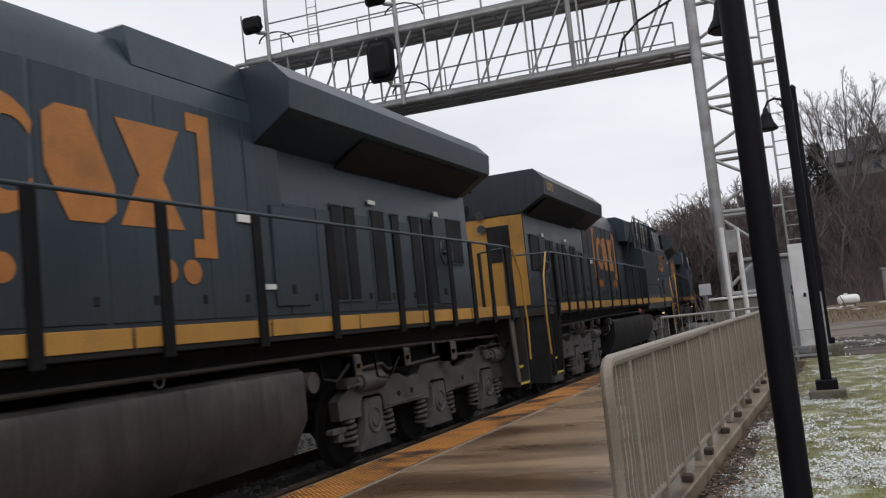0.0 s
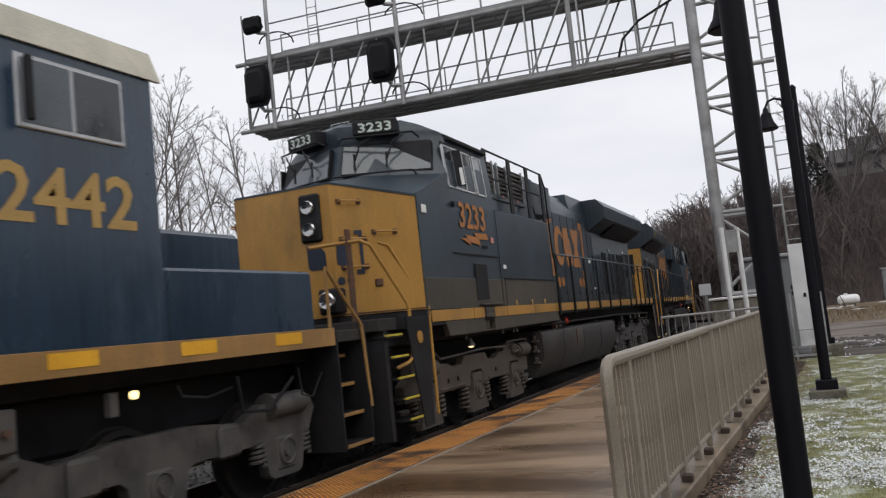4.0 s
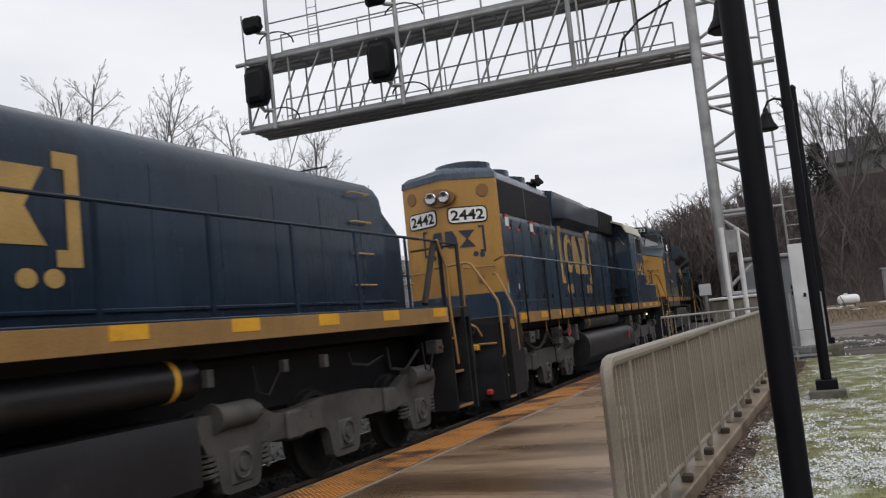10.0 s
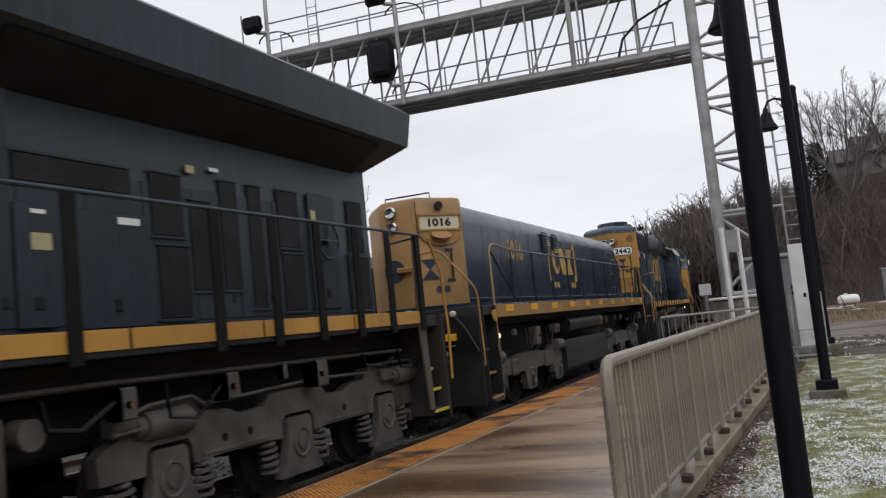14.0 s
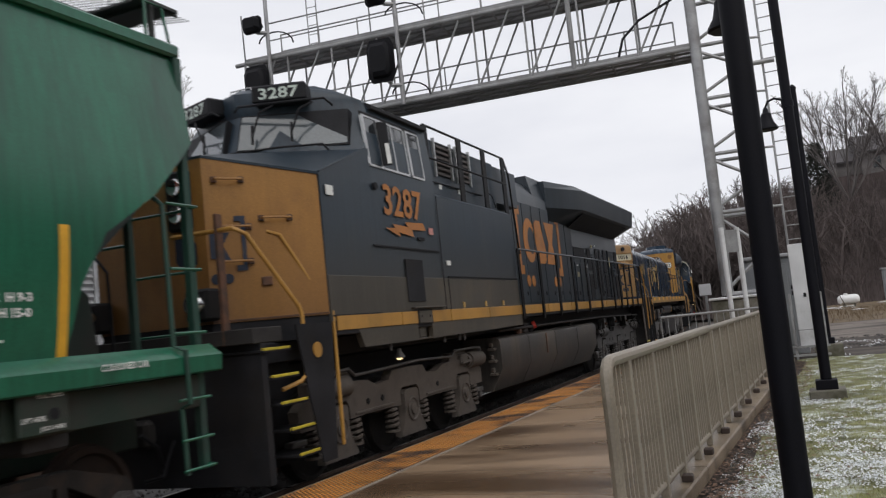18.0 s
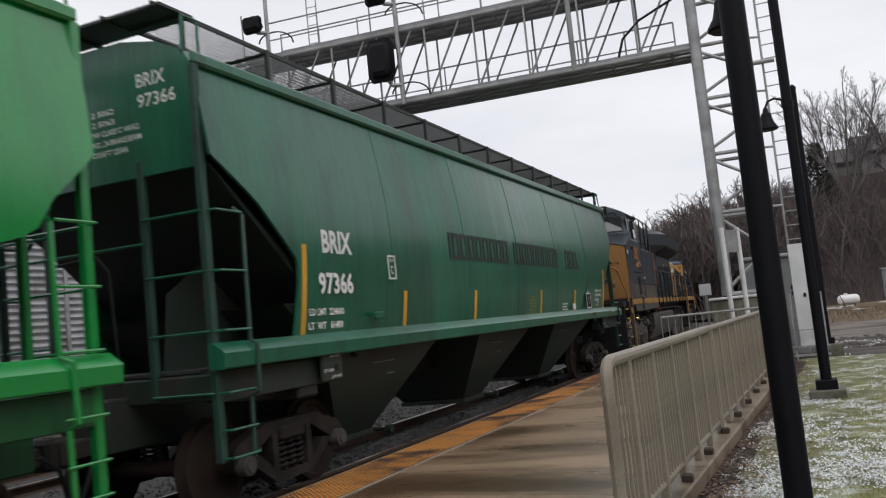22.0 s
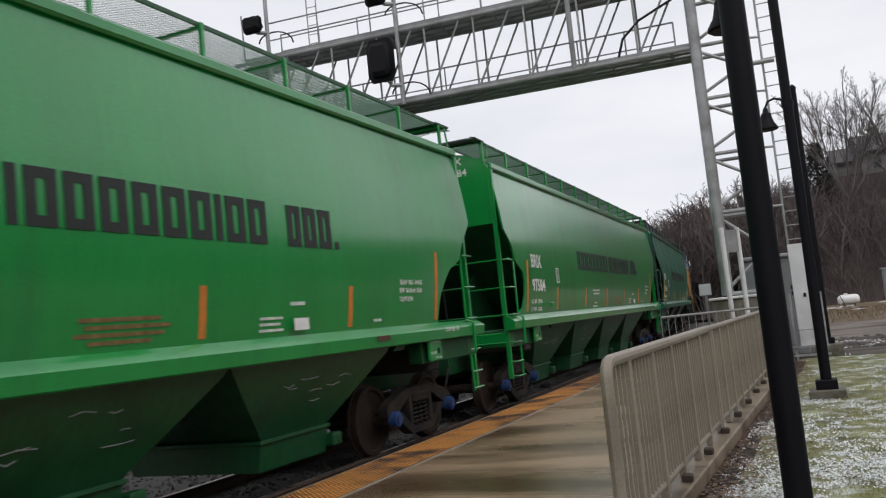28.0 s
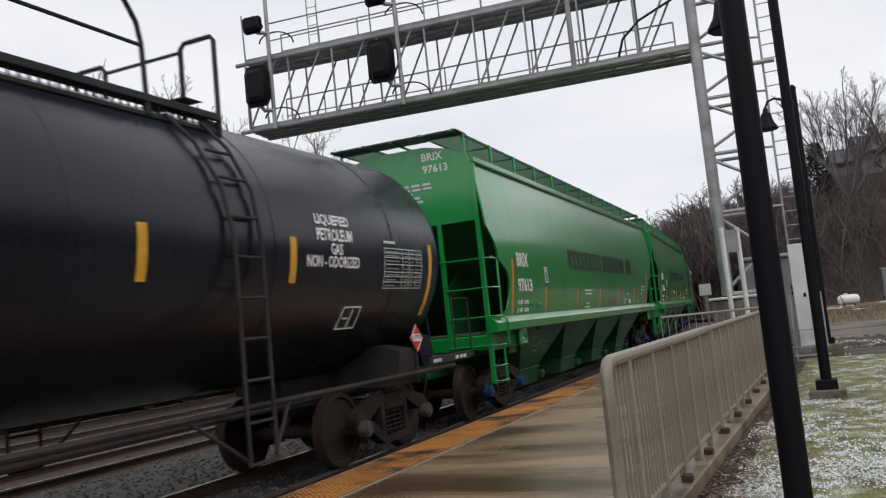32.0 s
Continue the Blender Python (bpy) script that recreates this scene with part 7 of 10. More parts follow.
        part("painted_flash", flat([[(0, 0.078), (0.29, 0.094), (0.215, 0.147), (0.70, 0.132), (0.605, 0.196), (1.216, 0.222), (1.292, 0.119), (0.82, 0.101), (0.868, 0.0), (0.389, 0.042), (0.437, -0.019)]]), emblem_paint, car, "painted lightning flash", side(1.578 * sg, -8.42 if sg > 0 else -7.13, 2.968, sg))
    return car


# ---- older six-axle locomotive running long hood trailing ----
def chain_link():
    """One oval steel link, long in y."""
    return Shape().tube([(0, 0.048 * math.cos(q * math.pi / 5), 0.027 * math.sin(q * math.pi / 5)) for q in range(11)], 0.010, 5)


def narrow_hood_loco(number, label):
    car = thing("locomotive", label, "locomotive", "locomotives of the train")
    part("underframe", Shape().cbox(-1.1, 1.1, -9.9, 9.9, 1.44, 1.64, 0.02).cbox(-0.7, 0.7, -10.1, 10.1, 0.9, 1.44, 0.05), BLACK, car)
    part("deck", Shape().cbox(-1.49, 1.49, -9.07, 9.22, 1.64, 1.77, 0.01), OLDBLUE, car)
    for k in (1, -1):
        a, b = sorted((1.49 * k, 1.505 * k))
        part("sill_stripe", Shape().cbox(a, b, -9.07, 9.22, 1.59, 1.795, 0.004), TAN, car, "tan painted side sill")
        for i in range(13):
            y = -8.75 + i * 1.42
            c, d = sorted((1.505 * k, 1.510 * k))
            part("reflector_block", Shape().box(c, d, y - 0.24, y + 0.24, 1.655, 1.775), STRIPE, car, "bright yellow reflector block")
    hp = [(-0.90, 1.77), (0.90, 1.77), (0.90, 4.62), (0.84, 4.76), (0.72, 4.84), (-0.72, 4.84), (-0.90, 4.62)]
    hood = part("hood", Shape().prism(hp, "y", -7.95, 3.15), OLDBLUE, car, "long navy hood with access doors")
    endp = [(-1.02, -7.94), (0.97, -7.94), (0.97, -8.06), (0.05, -8.668), (-0.05, -8.668), (-1.02, -8.22)]
    part("hood_end_base", Shape().prism(endp, "z", 1.77, 2.25), OLDBLUE, hood)
    he = part("hood_end", Shape().prism(endp, "z", 2.25, 4.58), GOLD, hood, "gold hood end")
    part("hood_end_cap", Shape().loft([[(x * 1.01, y * 1.002, 4.58) for x, y in endp], [(x, y, 4.70) for x, y in endp], [(x * 0.9, y + (0.1 if y < -7.96 else 0), 4.80) for x, y in endp], [(x * 0.7, y + (0.25 if y < -7.96 else 0), 4.86) for x, y in endp]]), OLDBLUE, hood)
    turn = math.atan2(0.64, 0.97)
    right = Matrix.Translation((0, -8.70, 0)) @ Matrix.Rotation(turn, 4, "Z") @ front(0, -0.006, 0)
    left = Matrix.Translation((-1.02, -8.22, 0)) @ Matrix.Rotation(-math.atan2(0.448, 0.97), 4, "Z") @ front(0, -0.006, 0)
    part("headlight_plate", flat([disc(0, 0, 0.34, 24, 0.18)], 0.12), NOSEGOLD, he, "headlight housing", front(-0.02, -8.60, 4.22))
    for x in (-0.15, 0.13):
        part("headlight", Shape().turned([(0.0, 0.125), (-0.06, 0.12), (-0.08, 0.10), (-0.04, 0.02)], "y", (x - 0.02, -8.725, 4.22), 16), LENS, he, "round headlight")
    rr = lambda x0, x1, z0, z1, r: [(x0 + r, z0), (x1 - r, z0), (x1 - r * 0.3, z0 + r * 0.3), (x1, z0 + r), (x1, z1 - r), (x1 - r * 0.3, z1 - r * 0.3), (x1 - r, z1), (x0 + r, z1), (x0 + r * 0.3, z1 - r * 0.3), (x0, z1 - r), (x0, z0 + r), (x0 + r * 0.3, z0 + r * 0.3)]
    for m, x0, x1 in ((right, 0.11, 0.94), (left, 0.15, 0.98)):
        part("number_board_rim", flat([rr(x0, x1, 3.68, 4.02, 0.09)], 0.008), BLACK, he, "black board rim", m)
        part("number_board", flat([rr(x0 + 0.025, x1 - 0.025, 3.705, 3.995, 0.075)], 0.014), WHITE, he, "white number board", m)
        words(number, x1 - x0 - 0.14, 0.21, m @ Matrix.Translation((x0 + 0.07, 3.745, 0.016)), BLACK, he, "board_number", "black board digits", 0.03)
    blocks = lambda m, pieces: [part("painted_block", flat([p]), BLUELETTER, he, "dark blue end emblem", m) for p in pieces]
    blocks(right, [[(0.02, 3.26), (0.08, 3.20), (0.26, 3.20), (0.26, 3.40), (0.18, 3.54), (0.02, 3.54)], [(0.30, 3.54), (0.47, 3.36), (0.64, 3.54)], [(0.30, 3.20), (0.64, 3.20), (0.47, 3.38)],
                   [(0.72, 3.08), (0.84, 3.08), (0.84, 3.62), (0.72, 3.62), (0.72, 3.57), (0.79, 3.57), (0.79, 3.13), (0.72, 3.13)], disc(0.62, 3.05, 0.055), disc(0.75, 3.03, 0.055)])
    blocks(left, [[(0.84, 3.20), (1.07, 3.20), (1.07, 3.54), (0.84, 3.54), (0.80, 3.46), (0.80, 3.28)], [(0.52, 3.08), (0.64, 3.08), (0.64, 3.13), (0.57, 3.13), (0.57, 3.57), (0.64, 3.57), (0.64, 3.62), (0.52, 3.62)], disc(0.66, 3.03, 0.055), disc(0.80, 3.05, 0.055)])
    for m, x in ((right, 0.88), (left, 0.28)):
        part("porthole", flat([disc(x, 4.33, 0.13, 20)], 0.018), NOSEGOLD, he, "round cover plate", m)
    for m, x0, x1 in ((right, 0.35, 0.95), (left, 0.1, 0.6)):
        part("end_grab", Shape().tube([(x0, 2.78, 0), (x0, 2.78, 0.09), (x1, 2.78, 0.09), (x1, 2.78, 0)], 0.015, 6), TAN, he, "", m)
    part("cover_box", flat([rect(0.62, 0.74, 2.50, 2.62)], 0.05), NOSEGOLD, he, "", right)
    for x in (0.75,):
        part("notice", flat([rect(x, x + 0.06, 2.3, 2.42)], 0.004), WHITE, he, "small white notice", side(0.915, -7.75, 0, 1))
    # radiator, fans and dynamic-brake flare
    for k in (1, -1):
        a, b = sorted((0.90 * k, 0.912 * k))
        part("radiator_grille", Shape().cbox(a, b, -7.8, -3.75, 3.88, 4.60, 0.006), BLACK, hood, "dark radiator grille")
        c, d = sorted((0.912 * k, 0.920 * k))
        part("grille_bar", Shape().box(c, d, -5.95, -5.87, 3.9, 4.58), ROOFBLUE, hood)
        for i in range(11):
            part("grille_slat", Shape().box(c, d, -7.76, -3.79, 3.91 + i * 0.062, 3.935 + i * 0.062), BLACK, hood)
        part("brake_flare", Shape().loft([[(x * k, y, z) for x, z in ((0.90, 3.92), (a_, 4.10), (a_ + 0.02, 4.56), (0.98, 4.78), (0.7, 4.84))] for y, a_ in ((-3.58, 0.93), (-3.12, 1.18), (-0.30, 1.18))]), ROOFBLUE, car, "flared dark blue dynamic-brake housing")
        part("filter_box", Shape().prism([(0.90 * k, 4.02), (1.06 * k, 4.18), (1.08 * k, 4.68), (0.9 * k, 4.80)], "y", -0.26, 1.40), ROOFBLUE, car, "dark blue filter housing")
        sb = part("screen_box", Shape().prism([(0.90 * k, 4.05), (1.0 * k, 4.10), (1.02 * k, 4.76), (0.88 * k, 4.84)], "y", 1.50, 4.05), BLACK, car, "black screened air intake")
        for q in range(9):
            part("screen_bar", Shape().box(min(1.0 * k, 1.03 * k), max(1.0 * k, 1.03 * k), 1.62 + q * 0.28, 1.65 + q * 0.28, 4.12, 4.74), UNDER, sb)
        part("hood_ledge", Shape().cbox(min(0.9 * k, 0.925 * k), max(0.9 * k, 0.925 * k), -7.94, 3.1, 2.035, 2.06, 0.006), OLDBLUE, hood)
        for i, y in enumerate((-7.4, -6.7, -6.0, -5.3, -4.6, -3.9, -3.2, -2.4, -1.6, -0.8, 0.0, 0.8, 1.6, 2.3)):
            part("hood_door", Shape().cbox(a, b, y - 0.32, y + 0.32, 1.95, 3.80, 0.006), OLDBLUE, hood)
            c, d = sorted((0.912 * k, 0.93 * k))
            for z in (3.62, 2.1):
                part("latch", Shape().box(c, d, y + 0.22, y + 0.27, z, z + 0.08), BLACK, hood)
        c, d, e = 0.913 * k, 0.922 * k, 0.926 * k
        for y, z in ((-7.36, 3.75), (-5.53, 3.74), (-3.36, 4.07), (0.45, 4.06)):
            w = 0.115 if y < -3.5 else 0.075
            part("notice", Shape().box(min(c, d), max(c, d), y - w, y + w, z - 0.12, z + 0.07), WHITE, hood, "white notice with a red band")
            part("notice_band", Shape().box(min(c, e), max(c, e), y - w, y + w, z + 0.07, z + 0.13), RED, hood)
            part("latch_plate", Shape().box(min(c, d), max(c, d), y + 0.13, y + 0.19, z - 0.11, z + 0.02), BLACK, hood)
        for y, z in ((-7.22, 3.60), (-6.6, 3.60), (-5.37, 3.60)):
            part("red_tag", Shape().box(min(c, d), max(c, d), y - 0.085, y + 0.085, z - 0.03, z + 0.03), RED, hood)
        for i, w in enumerate((0.085, 0.085, 0.085, 0.085, 0.05, 0.05, 0.035)):
            part("instruction_plate", Shape().box(min(c, d), max(c, d), -3.87 - w, -3.87 + w, 3.61 - i * 0.055, 3.655 - i * 0.055), PALENOTICE, hood, "yellowed instruction strip")
        part("oval_cover", Shape().turned([(0.0, 0.10), (0.02 * k, 0.10), (0.026 * k, 0.085), (0.02 * k, 0.075), (0.02 * k, 0.0)], "x", (0.905 * k, -4.80, 3.48), 16), UNDER, hood, "dark round hood cover")
        part("notice", Shape().box(min(c, d), max(c, d), -7.87, -7.69, 2.21, 2.44), PALENOTICE, hood, "yellowed notice plate")
        part("notice_band", Shape().box(min(c, e), max(c, e), -7.87, -7.69, 2.44, 2.52), RED, hood)
        c, d = sorted((0.912 * k, 0.93 * k))
        part("oval_hatch", flat([disc(0, 0, 0.07, 18, 0.20)], 0.02), GRATE, hood, "oval inspection hatch", side(0.912 * k, -4.83, 3.47, k))
    for y in (-7.2, -5.9, -4.6):
        part("fan", Shape().cyl((0, y, 4.82), (0, y, 5.06), 0.60, 24).cyl((0, y, 5.06), (0, y, 5.08), 0.52, 24), OLDBLUE, car, "raised radiator fan")
    part("horn", Shape().cyl((0.62, -3.75, 4.8), (0.62, -3.75, 5.06), 0.035, 8).cyl((0.62, -3.95, 5.06), (0.62, -3.45, 5.06), 0.045, 10, 0.10).cyl((0.46, -3.9, 5.02), (0.46, -3.5, 5.02), 0.04, 10, 0.09).cyl((0.78, -3.6, 5.03), (0.78, -3.98, 5.03), 0.04, 10, 0.08), BLACK, car, "cluster of roof horns")
    part("horn_cap", Shape().cyl((0.66, -3.6, 5.12), (0.66, -3.6, 5.24), 0.06, 12, 0.05), RUST, car, "red-brown roof fitting")
    # cab
    cr = [(-1.48, 1.77), (1.48, 1.77), (1.48, 4.12), (1.36, 4.40), (0.8, 4.62), (-0.8, 4.62), (-1.36, 4.40), (-1.48, 4.12)]
    cab = part("cab", Shape().prism(cr, "y", 4.1, 6.5), OLDBLUE, car, "navy cab")
    part("cab_corridor", Shape().prism([(-0.9, 1.77), (0.9, 1.77), (0.9, 4.5), (-0.9, 4.5)], "y", 3.15, 4.1), OLDBLUE, car)
    part("cab_roof", Shape().prism([(1.50, 4.13), (1.38, 4.43), (0.82, 4.66), (-0.82, 4.66), (-1.38, 4.43), (-1.50, 4.13), (-1.46, 4.13), (-1.34, 4.38), (-0.8, 4.6), (0.8, 4.6), (1.34, 4.38), (1.46, 4.13)], "y", 3.7, 6.62), CABROOF, cab, "cream cab roof")
    for k in (1, -1):
        for y0, y1 in ((5.08, 6.14),):
            a, b = sorted((1.47 * k, 1.50 * k))
            wf = part("window_frame", Shape().cbox(a, b, y0, y1, 3.46, 4.04, 0.01), ALU, cab, "aluminium window frame")
            c, d = sorted((1.495 * k, 1.506 * k))
            part("pane", Shape().box(c, d, y0 + 0.04, y0 + 0.50, 3.50, 4.0), GLASSPALE, wf)
            part("pane", Shape().box(c, d, y0 + 0.54, y1 - 0.04, 3.50, 4.0), GLASS, wf)
        # recessed side door behind the cab, coloured black to hold the recess's deep shade
        dr_ = part("cab_door", Shape().cbox(min(0.905 * k, 0.93 * k), max(0.905 * k, 0.93 * k), 3.22, 4.02, 2.0, 4.02, 0.01), BLACK, cab, "cab side door, black for the recess's shade")
        part("door_pane", Shape().box(min(0.93 * k, 0.936 * k), max(0.93 * k, 0.936 * k), 3.35, 3.88, 3.35, 3.9), GLASS, dr_)
        part("rear_window", Shape().box(min(1.02 * k, 1.38 * k), max(1.02 * k, 1.38 * k), 4.088, 4.096, 3.5, 3.92), GLASSPALE, cab, "small rear cab window")
        part("wiper", Shape().tube([(1.12 * k, 4.06, 4.05), (1.3 * k, 4.05, 3.75)], 0.012, 5), ALU, cab)
        part("door_grab", Shape().tube([(1.46 * k, 4.1, 2.86), (1.47 * k, 4.30, 3.0), (1.48 * k, 4.34, 3.6)], 0.018, 6), OLDBLUE, cab)
        part("mirror", Shape().cbox(min(1.55 * k, 1.60 * k), max(1.55 * k, 1.60 * k), 5.1, 5.16, 3.5, 4.0, 0.01), BLACK, cab)
        for z, y0 in ((1.8, 3.2), (2.05, 3.3), (2.3, 3.4)):
            part("cab_step", Shape().cbox(min(0.92 * k, 1.3 * k), max(0.92 * k, 1.3 * k), y0, 4.05, z, z + 0.04, 0.006), BLACK, cab)
    part("beacon_base", Shape().cyl((0.3, 5.3, 4.6), (0.3, 5.3, 4.75), 0.12, 14), WHITE, cab)
    part("beacon", Shape().turned([(0, 0.10), (0.18, 0.09), (0.24, 0.05)], "z", (0.3, 5.3, 4.75), 14), ORANGE, cab, "orange roof beacon")
    part("aerial", Shape().cbox(0.1, 0.35, 6.0, 6.25, 4.6, 4.8, 0.03), WHITE, cab)
    part("short_nose", Shape().cbox(-0.75, 0.75, 6.5, 8.6, 1.77, 2.95, 0.05), OLDBLUE, car)
    part("toolbox", Shape().cbox(0.8, 1.46, 6.55, 8.9, 1.77, 2.45, 0.03), OLDBLUE, car, "navy battery box")
    part("toolbox", Shape().cbox(-1.46, -0.8, 6.55, 8.9, 1.77, 2.45, 0.03), OLDBLUE, car, "navy battery box")
    numbers(number, 4.86, 6.22, 2.75, 3.20, 1.486, PALEGOLD, car)
    emblem(car, -3.2, 0.36, 2.02, 4.0, 0.918, PALEGOLD)
    stanchion_row(car, [-8.6, -7.03, -6.0, -5.0, -3.7, -2.47, -1.22, 0.06, 1.44, 2.75, 4.1], 1.525, 1.56, 2.86, POSTBLACK, OLDBLUE, 0.028, 0.02)
    for k in (1, -1):
        part("grab_rail", Shape().tube([(1.525 * k, -8.6, 2.86), (1.49 * k, -9.3, 2.86), (1.40 * k, -9.45, 2.85), (1.2 * k, -9.3, 2.80)], 0.022, 8), TAN, car, "tan grab rail")
        part("step_rail", Shape().tube([(0.86 * k, -8.45, 2.60), (0.94 * k, -8.55, 2.60), (1.02 * k, -8.66, 2.55), (1.44 * k, -9.28, 1.98), (1.48 * k, -9.29, 1.88), (1.49 * k, -9.27, 1.15), (1.46 * k, -9.24, 1.08)], 0.022, 8), TAN, car, "tan step handrail")
        part("corner_rail", Shape().tube([(0.3 * k, -10.05, 2.74), (0.92 * k, -10.05, 2.77), (1.02 * k, -10.07, 2.72), (1.46 * k, -10.17, 2.06), (1.49 * k, -10.17, 1.95), (1.49 * k, -10.15, 1.10), (1.42 * k, -10.12, 1.03)], 0.024, 8), TAN, car, "tan corner handrail")
        part("end_post", Shape().cbox(min(0.78 * k, 0.82 * k), max(0.78 * k, 0.82 * k), -10.09, -10.03, 1.6, 2.76, 0.006), TAN, car)
        steps(car, -10.14, -9.72, 1.5, 0.30, 1.75, 4, BLACK, TAN, k)
        part("corner_plate", Shape().cbox(min(1.47 * k, 1.49 * k), max(1.47 * k, 1.49 * k), -9.72, -8.96, 0.36, 1.72, 0.006), BLACK, car, "black corner side plate")
        steps(car, 9.25, 9.95, 1.5, 0.36, 1.75, 4, BLACK, TAN, k)
        part("far_rail", Shape().tube([(1.46 * k, 9.2, 1.8), (1.46 * k, 9.2, 2.5), (1.48 * k, 9.9, 1.8), (1.5 * k, 9.95, 0.8)], 0.022, 8), TAN, car)
        part("emblem_plate", Shape().cyl((1.48 * k, -9.56, 1.60), (1.51 * k, -9.56, 1.60), 0.095, 18), GOLD, car, "round yellow emblem plate")
        part("reservoir", Shape().cyl((1.18 * k, -3.2, 1.41), (1.18 * k, 1.25, 1.41), 0.185, 20), TANKBLACK, car, "long black air reservoir")
        part("reservoir_tag", Shape().cyl((1.18 * k, -2.68, 1.41), (1.18 * k, -2.58, 1.41), 0.188, 20), YELLOWSTRIP, car)
        part("red_handle", Shape().cbox(min(1.5 * k, 1.53 * k), max(1.5 * k, 1.53 * k), 1.75, 1.83, 0.72, 1.0, 0.01), RED, car)
        part("step_light", Shape().cyl((1.42 * k, 6.1, 1.38), (1.46 * k, 6.1, 1.38), 0.036, 10), LAMPGLOW, car, "lit step lamp")
        hooks = ((-8.83, 1.36), (-7.08, 1.36), (-6.02, 1.36), (-5.17, 1.38))
        for y, z in hooks:
            part("chain_hook", Shape().cyl((1.44 * k, y, 1.60), (1.44 * k, y, z), 0.012, 5).cyl((1.44 * k, y, z), (1.44 * k, y + 0.03, z + 0.03), 0.012, 5), TAN, car)
        for (ya, za), (yb, zb), sag in zip(hooks, hooks[1:], (0.30, 0.24, 0.10)):
            count = int((yb - ya) / 0.062)
            for q in range(count):
                f = (q + 0.5) / count
                slope = math.atan2(zb - za - sag * 4 * (1 - 2 * f), yb - ya)
                m = Matrix.Translation((1.44 * k, ya + (yb - ya) * f, za + (zb - za) * f - sag * 4 * f * (1 - f))) @ Matrix.Rotation(slope, 4, "X") @ Matrix.Rotation(math.pi / 2 * (q % 2), 4, "Y")
                part("chain_link", shared(("link",), chain_link, UNDER), UNDER, car, "sagging safety chain link", m)
        part("red_link", Shape().tube([(1.45 * k, -5.26 + p, 1.27 + q) for p, q in ((-0.09, -0.06), (-0.06, 0.03), (0.04, 0.09), (0.10, 0.06), (0.06, -0.03), (-0.04, -0.09), (-0.09, -0.06))], 0.014, 6), RED, car, "worn red chain link")
    part("cut_lever", Shape().tube([(-1.4, -10.26, 1.3), (1.4, -10.26, 1.3)], 0.02, 6), TAN, car)
    part("end_platform", Shape().cbox(-1.45, 1.45, -10.14, -9.07, 1.62, 1.76, 0.01), UNDER, car)
    part("end_platform", Shape().cbox(-1.45, 1.45, 9.22, 9.95, 1.62, 1.76, 0.01), UNDER, car)
    part("pilot", Shape().box(-1.45, 1.45, 9.95, 10.02, 0.32, 1.64), BLACK, car, "black end plate")
    part("pilot", Shape().box(-1.45, 1.45, -10.22, -10.14, 0.32, 1.64), BLACK, car, "black end plate")
    for k in (1, -1):
        part("end_step", Shape().cbox(min(0.52 * k, 1.08 * k), max(0.52 * k, 1.08 * k), -10.34, -10.22, 1.20, 1.30, 0.01), STRIPE, car, "yellow end step")
        part("cut_lever_handle", Shape().tube([(0.85 * k, -10.26, 1.62), (1.0 * k, -10.34, 1.66), (1.10 * k, -10.34, 1.60), (1.16 * k, -10.30, 1.44)], 0.020, 6), TAN, car, "bent uncoupling lever")
    part("receptacle_box", Shape().cbox(0.42, 0.72, -10.36, -10.20, 1.58, 1.86, 0.03), BLACK, car, "control cable receptacle")
    part("receptacle_lid", Shape().turned([(0.0, 0.09), (-0.03, 0.09), (-0.05, 0.06), (-0.05, 0.0)], "y", (0.57, -10.36, 1.74), 14), PALENOTICE, car)
    for x, z, mt in ((0.40, 1.45, BLACK), (0.28, 1.40, UNDER), (0.92, 1.50, BLACK)):
        part("air_hose", Shape().tube([(x, -10.2, z), (x + 0.04, -10.34, z - 0.1), (x + 0.10, -10.36, z - 0.5), (x + 0.02, -10.32, z - 0.75)], 0.028, 7), mt, car, "hanging air hose")
    for x in (0.58, 0.69, 0.80):
        part("air_hose", Shape().tube([(x, -10.22, 1.0), (x + 0.03, -10.33, 0.94), (x + 0.0, -10.36, 0.65), (x - 0.08, -10.3, 0.46)], 0.020, 6), HOSEGREY, car, "pale grey air hose")
    for x in (-0.9, 0.95):
        part("ditch_lamp", Shape().cyl((x, -10.24, 1.55), (x, -10.3, 1.55), 0.09, 14), LENS, car)
    tp = [(-1.40, 0.55), (-1.15, 0.33), (1.15, 0.33), (1.40, 0.55), (1.45, 0.80), (1.43, 0.98), (1.36, 1.10), (1.24, 1.175), (1.08, 1.20), (-1.08, 1.20), (-1.24, 1.175), (-1.36, 1.10), (-1.43, 0.98), (-1.45, 0.80)]
    part("fuel_tank", Shape().prism(tp, "y", -3.3, 3.1), TANKBLACK, car, "rounded black fuel tank")
    sill_plumbing(car, -8.8, -4.0, 1.40, 1.40, 4)
    sill_plumbing(car, 3.0, 8.6, 1.40, 1.40, 5)
    loco_truck(car, "near", (-8.55, -6.65, -4.75), TRUCK, False)
    loco_truck(car, "far", (4.75, 6.55, 8.45), TRUCK, False)
    for x, mt in ((-0.75, RED), (-0.68, STRIPE), (1.2, RED)):
        part("glad_hand", Shape().cbox(x - 0.05, x + 0.05, -10.34, -10.24, 1.50 if x < 0 else 0.42, 1.58 if x < 0 else 0.52, 0.02), mt, car, "coloured hose coupling")
    part("lever_handle", Shape().tube([(0.3, -10.24, 1.62), (0.55, -10.3, 1.62), (0.75, -10.3, 1.40)], 0.02, 6), TAN, car)
    coupler(car, -10.35, -1)
    coupler(car, 10.1, 1)
    return car


